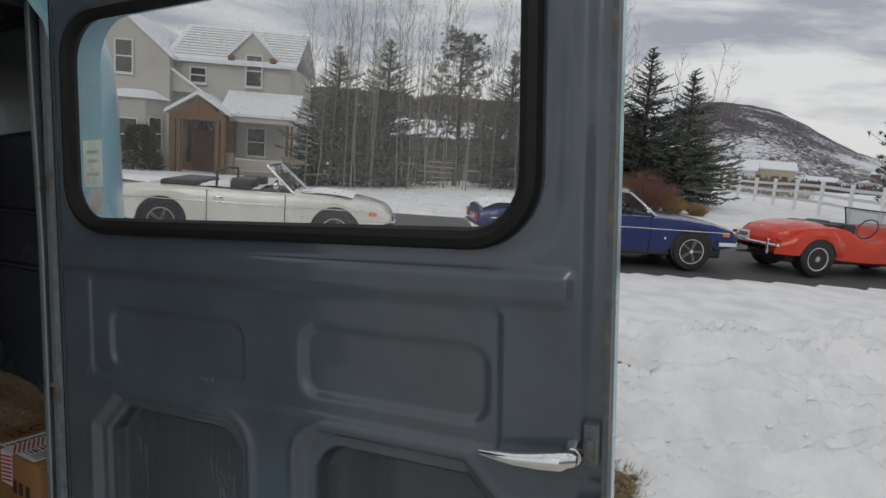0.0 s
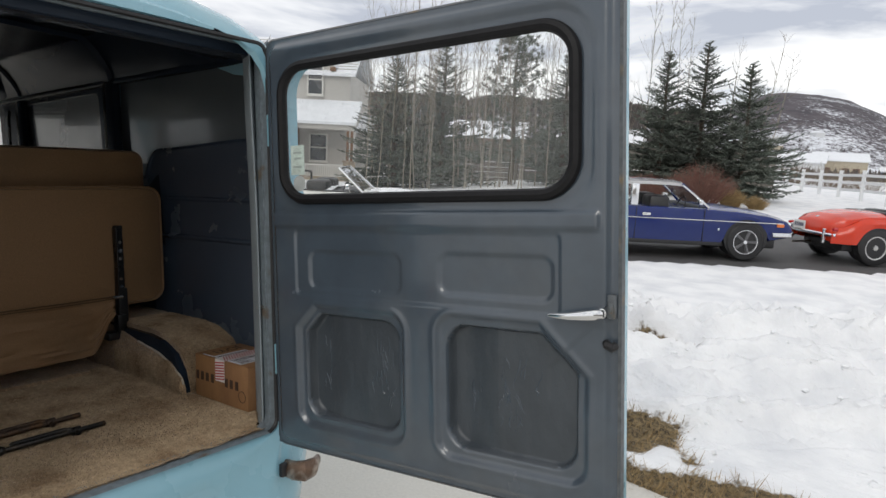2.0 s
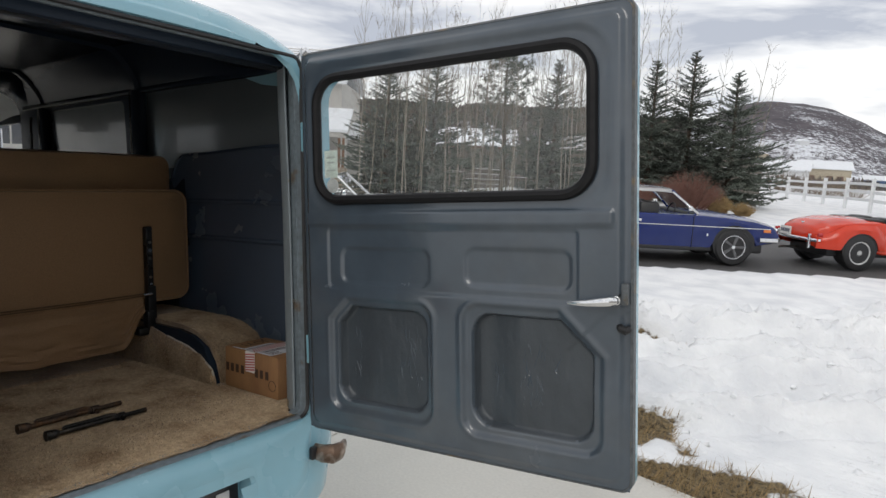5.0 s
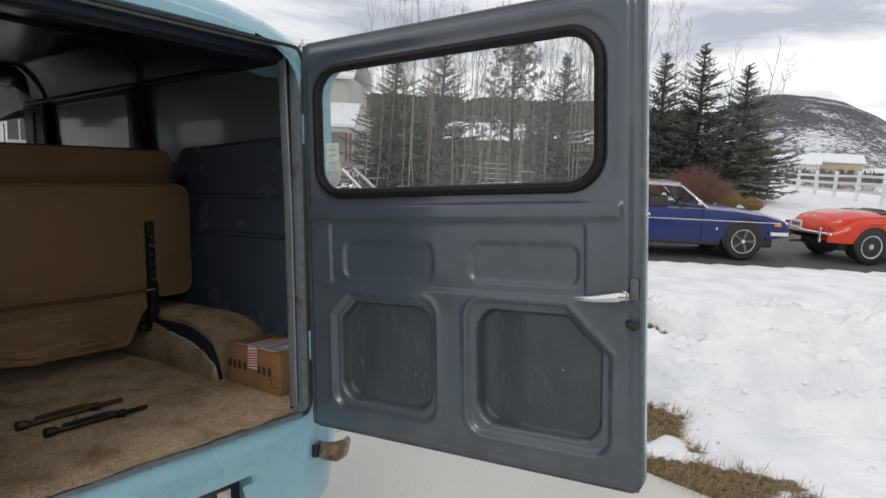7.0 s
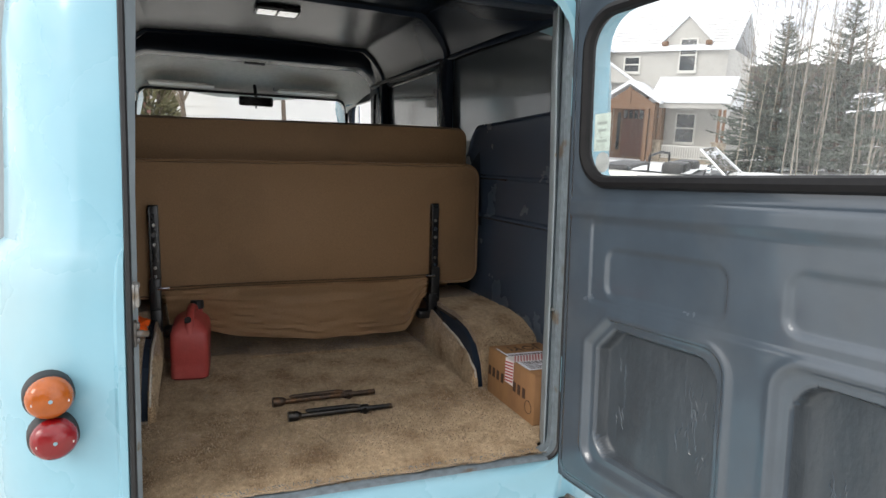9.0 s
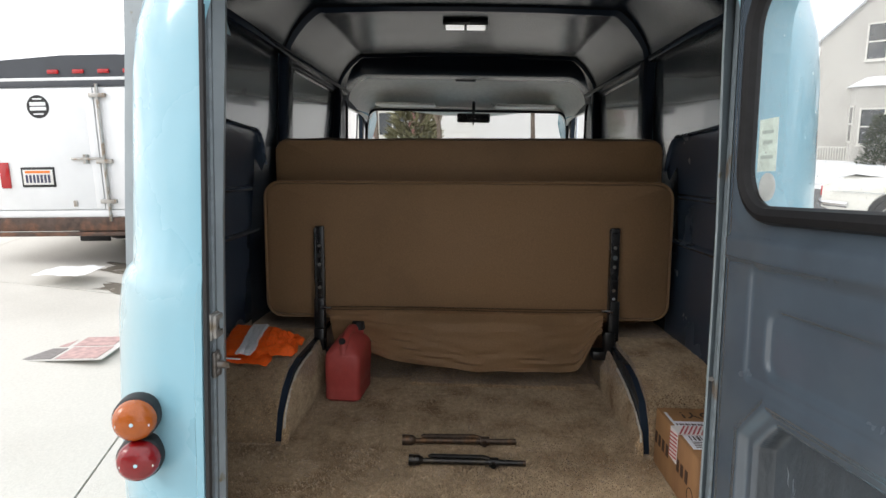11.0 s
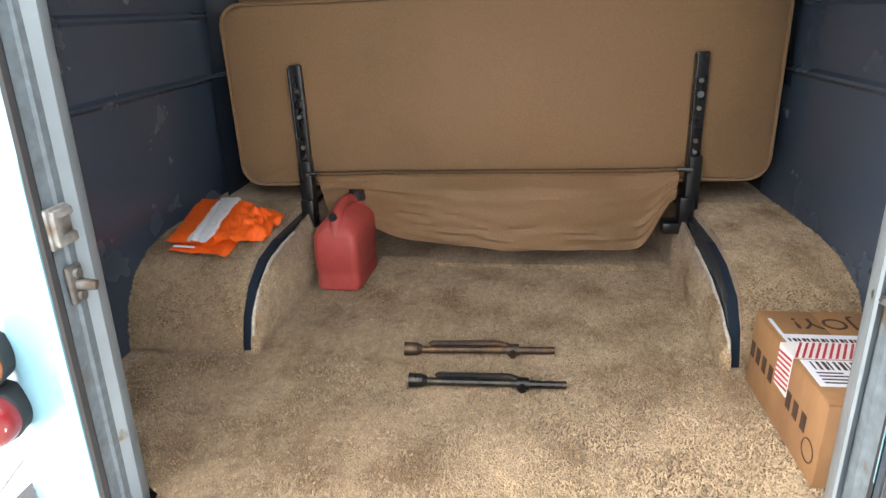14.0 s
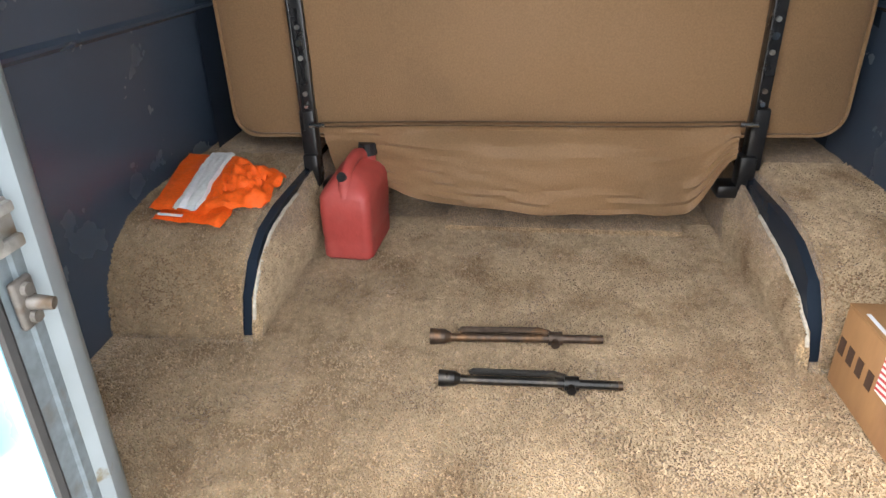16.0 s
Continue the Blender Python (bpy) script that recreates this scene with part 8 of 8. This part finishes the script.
for p in points:
    z = rail_base(p)
    part("post", block(box(p.x - 0.065, p.x + 0.065, p.y - 0.065, p.y + 0.065, z - 0.8, z + 1.05, 0.01), p.x - 0.08, p.x + 0.08, p.y - 0.08, p.y + 0.08, z + 1.05, z + 1.10, 0.02), FENCE_WHITE, fence)
for a, b in zip(points, points[1:]):
    za, zb = rail_base(a), rail_base(b)
    d = (b - a).normalized()
    side = Vector((-d.y, d.x)) * 0.02
    for h in (0.30, 0.60, 0.90):
        bm = bmesh.new()
        loft(bm, [[(p.x + s * side.x, p.y + s * side.y, z + h + dz) for s, dz in ((-1, -0.055), (1, -0.055), (1, 0.055), (-1, 0.055))] for p, z in ((a, za), (b, zb))], caps=True)
        part("rail", bm, FENCE_WHITE, fence, smooth=0)

# far farm buildings
BARN = material("tan_metal_siding", (0.42, 0.37, 0.28), 0.7, grain=0.06, scale=2)
BARN_WHITE = material("white_metal_siding", (0.60, 0.61, 0.62), 0.7, grain=0.06, scale=2)
BARN_BROWN = material("brown_siding", (0.16, 0.10, 0.08), 0.8, grain=0.1, scale=2)


def barn(x, y, turn, long, wide, eave, ridge, mat, label):
    z = ground_height(x, y) - 0.3
    b = thing("barn", pose(x, y, z, 0, 0, turn), label, "farm building")
    bm = bmesh.new()
    loft(bm, [[(sx, -wide / 2, 0), (sx, wide / 2, 0), (sx, wide / 2, eave), (sx, 0, ridge), (sx, -wide / 2, eave)] for sx in (-long / 2, long / 2)], caps=True)
    bmesh.ops.recalc_face_normals(bm, faces=bm.faces)
    part("wall", bm, mat, b, smooth=0)
    for s in (-1, 1):
        bm = bmesh.new()
        loft(bm, [[(sx, 0, ridge + 0.05), (sx, s * (wide / 2 + 0.4), eave - 0.1), (sx, s * (wide / 2 + 0.4), eave + 0.12), (sx, 0, ridge + 0.28)] for sx in (-long / 2 - 0.4, long / 2 + 0.4)], caps=True)
        bmesh.ops.recalc_face_normals(bm, faces=bm.faces)
        part("roof", bm, SHINGLE, b, smooth=0)
    for k in (-0.25, 0.1, 0.3):
        part("door", box(long * k - 0.6, long * k + 0.6, -wide / 2 - 0.05, -wide / 2, 0, eave * 0.75), BARN_BROWN, b, smooth=0)
    return b


barn(-22.6, 148, 14, 9, 8, 5.4, 6.8, BARN, "tan metal farm building with a snowy roof")
barn(-31.0, 142, 8, 14, 8, 4.6, 6.2, BARN_WHITE, "white farm building with a snowy roof")
barn(-13.0, 150, 0, 5, 4, 3.8, 4.4, material("blue_siding", (0.07, 0.12, 0.24), 0.7, grain=0.05, scale=2), "small blue shed in the snow")
barn(-62.0, 84, 30, 12, 8, 4.0, 6.5, BARN_BROWN, "brown house with a snowy roof among the trees")
barn(-48.0, 96, 20, 13, 8, 4.0, 6.2, BARN_BROWN, "brown house with a snowy roof among the trees")
rnd = random.Random(77)
for k in range(16):
    az, r = rnd.uniform(0, 24), rnd.uniform(290, 420)
    x, y = -r * math.sin(radians(az)), r * math.cos(radians(az))
    z = hill_height(x, y) - 0.5
    b = thing("far_house", pose(x, y, z, 0, 0, rnd.uniform(0, 90)) @ Matrix.Scale(0.62, 4), "small far-off house in the snowy valley", "house", "houses in the valley")
    part("wall", box(-4.5, 4.5, -3.5, 3.5, 0, 3.6), (BARN, BARN_BROWN, BARN_WHITE)[k % 3], b, smooth=0)
    bm = bmesh.new()
    prism(bm, [(-5, 3.5), (5, 3.5), (0, 5.6)], -3.8, 3.8)
    part("roof", bm, SHINGLE, b, smooth=0)

# ---- the white trailer on the drive ----
TR_WHITE = material("white_trailer_skin", (0.74, 0.75, 0.76), 0.35, coat=0.3, grain=0.03, scale=4, dirt=(0.62, 0.62, 0.61), dirt_scale=1.3, dirt_low=0.55, dirt_high=0.8)
TR_DARK = material("dark_grey_trailer_roof", (0.05, 0.055, 0.065), 0.4, grain=0.08, scale=6)
RUST = material("rusty_frame_steel", (0.07, 0.045, 0.035), 0.75, grain=0.3, scale=18, dirt=(0.17, 0.075, 0.04), dirt_scale=5)
TB = 0.34
trailer = thing("cargo_trailer", pose(-5.0, -3.90, 0, 0, 0, 4), "white enclosed cargo trailer with double rear doors", "trailer")
# its own axes: x towards the drawbar is negative, the rear face at x = 0
part("box_body", box(-3.6, -0.01, -1.36, 1.28, TB + 0.48, 2.12, 0.02), TR_WHITE, trailer)
bm = bmesh.new()
loft(bm, [[(x, y * k, 2.18 + (h if k == 1 else h * 0.6)) for y, h in ((-1.36, -0.02), (-1.3, 0.09), (-1.0, 0.16), (-0.3, 0.205), (0.25, 0.205), (0.95, 0.16), (1.22, 0.09), (1.28, -0.02))] for x, k in ((0.0, 1), (-0.03, 1), (-3.6, 1))], closed=False, caps=False)
bmesh.ops.recalc_face_normals(bm, faces=bm.faces)
bm.faces.new([v for v in bm.verts if abs(v.co.x) < 1e-6])
part("roof_cap", bm, TR_DARK, trailer, smooth=30)
part("rain_trim", box(-0.02, 0.012, -1.37, 1.29, 2.145, 2.175, 0.004), TR_WHITE, trailer)
part("dark_band", box(-0.015, 0.008, -1.36, 1.28, 2.085, 2.145, 0.003), TR_DARK, trailer)
part("rear_frame", box(-0.01, 0.006, -1.36, 1.28, TB + 0.46, TB + 0.53, 0.004), TR_WHITE, trailer)
for y in (-1.33, 1.25):
    part("corner_post", box(-0.04, 0.012, y - 0.03, y + 0.03, TB + 0.30, 2.1, 0.008), TR_DARK, trailer)
for y in (-0.62, -0.37, -0.12, 0.13):
    part("marker_lamp", box(0.0, 0.02, y + 0.17, y + 0.28, 2.21, 2.25, 0.006), LAMP_RED, trailer)
for y0, y1 in ((-1.28, -0.03), (-0.02, 1.20)):
    leaf = part("rear_leaf", box(0.0, 0.014, y0, y1, TB + 0.54, 2.075, 0.004), TR_WHITE, trailer)
    yl = -0.585 if y0 < -0.5 else 0.585
    bm = rod(bmesh.new(), (0.014, yl, 1.90), (0.017, yl, 1.90), 0.112, n=28)
    logo = part("round_logo", bm, CAR_BLACK, leaf, "round dark maker's mark with plain pale bars")
    for dz, w, h in ((0.028, 0.16, 0.035), (-0.018, 0.165, 0.035), (0.075, 0.09, 0.014), (-0.07, 0.10, 0.014)):
        part("bar", box(0.0172, 0.0182, yl - w / 2, yl + w / 2, 1.90 + dz - h / 2, 1.90 + dz + h / 2), TR_WHITE, logo, smooth=0)
    for z in (1.35, 1.72, 0.98):
        if y0 > -0.5:
            part("strap_hinge", box(0.012, 0.026, 0.96, 1.20, z - 0.022, z + 0.022, 0.006), CAR_BLACK, leaf)
    part("tail_light", box(0.012, 0.03, (0.90 if y0 > -0.5 else -1.06), (1.00 if y0 > -0.5 else -0.96), 1.10, 1.36, 0.012), LAMP_RED, leaf)
    for z in (TB + 0.60,):
        part("keeper", box(0.012, 0.03, yl * 0.55 - 0.02, yl * 0.55 + 0.02, z - 0.03, z + 0.03, 0.006), STEEL, leaf)
bm = rod(bmesh.new(), (0.035, 0.03, TB + 0.42), (0.035, 0.03, 2.11), 0.016, n=10)
for z in (2.0, 1.36, TB + 0.62):
    block(bm, 0.014, 0.05, -0.05, 0.11, z - 0.02, z + 0.02, 0.004)
block(bm, 0.03, 0.05, -0.30, 0.02, 1.375, 1.40, 0.006)
rod(bm, (0.02, -0.16, 1.34), (0.02, -0.16, 1.43), 0.03, n=10)
part("lock_bar", bm, STEEL, trailer, "galvanised lock bar with a handle")
part("strip", box(0.014, 0.02, -0.11, -0.025, TB + 0.56, 2.06, 0.003), TR_WHITE, trailer)
tp = part("number_plate", box(0.014, 0.022, -0.845, -0.50, 1.11, 1.31, 0.008), CAR_BLACK, trailer)
part("plate_face", box(0.022, 0.025, -0.825, -0.52, 1.135, 1.285, 0.004), PLATE_WHITE, tp)
for i in range(7):
    part("bar", box(0.025, 0.027, -0.80 + i * 0.038, -0.776 + i * 0.038, 1.155, 1.235), PLATE_INK, tp, smooth=0)
part("plate_header", box(0.025, 0.027, -0.80, -0.545, 1.25, 1.275), LAMP_AMBER, tp, smooth=0)
bm = box(-0.06, 0.03, -1.33, 1.25, TB + 0.32, TB + 0.46, 0.01)
part("rear_beam", bm, RUST, trailer, "rusty steel rear beam")
part("step_bar", box(-0.02, 0.05, -1.2, 1.1, TB + 0.27, TB + 0.31, 0.008), RUST, trailer)
part("chassis", box(-3.5, -0.1, -1.1, 1.0, TB + 0.33, TB + 0.46, 0.01), RUST, trailer)
for side in (-1, 1):
    for x in (-1.35, -2.15):
        wheel(0.33, 0.2, TR_WHITE, trailer, pose(x, (-0.62 if side < 0 else 0.88), TB + 0.33, 0, 0, 0 if side < 0 else 180))
    part("mud_flap", box(-0.86, -0.84, (-0.86 if side < 0 else 0.70), (-0.50 if side < 0 else 1.05), TB + 0.06, TB + 0.36, 0.006), CAR_BLACK, trailer)
part("stand", rod(bmesh.new(), (-0.3, 0.2, TB), (-0.3, 0.2, TB + 0.35), 0.03, n=10), STEEL, trailer)

# things on the drive: scrap of plastic, wet patches, printed mat
scrap = bmesh.new()
loft(scrap, [[(x, y + 0.05 * wave(x * 3, y, 2), 0.32 + 0.04 + 0.03 * abs(wave(x * 5, y * 5, 1))) for x in np.linspace(-4.65, -4.25, 8)] for y in np.linspace(-4.25, -3.75, 8)], closed=False)
tagged(part("plastic_sheet", scrap, SNOW), "crumpled white plastic sheet lying on the drive", "plastic sheet")
WET = material("wet_concrete", (0.24, 0.215, 0.18), 0.25, grain=0.1, scale=20)
for k, (x, y, a, b) in enumerate(((-4.45, -3.35, 0.34, 0.16), (-5.05, -3.75, 0.34, 0.09), (-5.2, -3.2, 0.2, 0.07), (-4.85, -3.05, 0.25, 0.09))):
    bm = bmesh.new()
    n = 26
    ring = [(x + 0.6 * a * (1 + 0.9 * wave(math.cos(t) * 2.2, math.sin(t) * 2.2, k)) * math.cos(t), y + a * (1 + 0.9 * wave(math.cos(t) * 2.2, math.sin(t) * 2.2, k + 4)) * math.sin(t)) for t in np.linspace(0, 2 * math.pi, n, endpoint=False)]
    mid = bm.verts.new((x, y, drive_rise(x, y) + 0.006))
    vs = [bm.verts.new((p, q, drive_rise(p, q) + 0.004)) for p, q in ring]
    for i in range(n):
        bm.faces.new((mid, vs[i], vs[(i + 1) % n]))
    tagged(part("wet_patch", bm, WET, smooth=0), "dark wet patch on the concrete drive", "puddle", kind="structure")
MAT_RED = material("faded_red_print", (0.50, 0.33, 0.31), 0.6, grain=0.2, scale=22)
MAT_DARK = material("dark_print", (0.22, 0.20, 0.19), 0.6, grain=0.3, scale=22, stretch=(1, 4, 1))
MAT_GREY = material("grey_print", (0.33, 0.34, 0.36), 0.6, grain=0.3, scale=22, stretch=(1, 4, 1))
MAT_PALE = material("pale_print", (0.60, 0.58, 0.55), 0.6, grain=0.1, scale=22)
mat_z = drive_rise(-3.2, -2.9) + 0.012
rug = thing("printed_mat", pose(-2.97, -3.26, mat_z, -1.0, 0, 97), "patchwork of printed cards laid out on the drive", "printed cards")
part("sheet", box(-0.62, 0.62, -0.26, 0.26, -0.004, 0.002), MAT_PALE, rug, smooth=0)
for i, (x0, x1, y0, y1, mat) in enumerate(((0.30, 0.58, -0.24, 0.0, MAT_RED), (0.28, 0.56, 0.03, 0.23, MAT_RED), (0.04, 0.27, -0.24, -0.02, MAT_DARK), (-0.02, 0.24, 0.02, 0.23, MAT_RED), (-0.24, 0.02, -0.24, -0.02, MAT_GREY),
                                         (-0.34, -0.05, 0.03, 0.22, MAT_GREY), (-0.58, -0.28, -0.24, -0.02, MAT_DARK), (-0.6, -0.38, 0.05, 0.22, MAT_PALE))):
    part("card", box(x0, x1, y0, y1, 0.003, 0.006), mat, rug, smooth=0)

# ---- the white house that the van faces ----
HOME_WHITE = material("white_lap_siding", (0.72, 0.72, 0.71), 0.6, grain=0.03, scale=10)
SHUTTER = material("dull_red_shutters", (0.20, 0.08, 0.075), 0.6, grain=0.1, scale=20)
home = thing("house", pose(-17.0, 1.5, 0.5, 0, 0, 90), "white clapboard house with red shutters and a garage", "house")
part("wall", box(-9, 4.5, 0.0, 7.0, -1.0, 4.6), HOME_WHITE, home, smooth=0)
for i in range(24):
    part("board", box(-9, 4.5, -0.03, -0.004, -0.9 + i * 0.23, -0.68 + i * 0.23), HOME_WHITE, home, smooth=0)
gable_roof(-9, 4.5, 4.5, 7.2, 0.0, 7.0, 0.4, SHINGLE, home, True)
part("garage_wall", box(-2.2, 2.2, -2.4, 0.0, -1.0, 2.3), HOME_WHITE, home, smooth=0)
part("garage_roof", box(-2.4, 2.4, -2.6, 0.0, 2.3, 2.5), SHINGLE, home, smooth=0)
for x in (-4.6, 3.1):
    w = sash(home, x - 0.38, x + 0.38, 0.9, 2.15, -0.06, 1, 2)
    for s in (-1, 1):
        part("shutter", box(x + s * 0.58 - 0.15, x + s * 0.58 + 0.15, -0.09, -0.04, 0.85, 2.2, 0.01), SHUTTER, home, smooth=0)
for i in range(4):
    part("bar", box(0.9 + i * 0.12, 0.98 + i * 0.12, -2.44, -2.40, 1.62, 1.78), PLATE_INK, home, smooth=0)
for x, y, h, seed in ((-11.0, -1.1, 5.5, 91), (-12.3, -2.6, 6.0, 92), (-12.0, 0.6, 6.5, 93), (-13.0, -3.6, 6.0, 94), (-12.6, -1.7, 5.0, 95)):
    aspen(pose(x, y, drive_rise(x, y) - 0.05), h, seed, "bare grey garden tree before the white house", "garden trees", BARK, 34, 0.4, 0.07)
leafy_bush(pose(-12.8, -1.9, drive_rise(-12.8, -1.9)), "olive evergreen shrub before the white house", 0.75, 2.0, 99, 1500, material("olive_leaves", (0.17, 0.16, 0.085), 0.85, grain=0.4, scale=6))

# an unseen plain wall, added behind the walk to cut light on the tail
BLOCKER_STUCCO = material("plain_buff_stucco", (0.36, 0.34, 0.31), 0.9, grain=0.05, scale=20, dirt=(0.31, 0.29, 0.265), dirt_scale=0.8, bump=0.003, bump_scale=50)
back_wall = part("wall_behind", box(10.0, 10.3, -11.0, 2.0, -0.2, 4.0), BLOCKER_STUCCO, smooth=0)
tagged(back_wall, "unseen plain buff stucco wall, added behind the walk to hold back light", "wall", kind="structure")
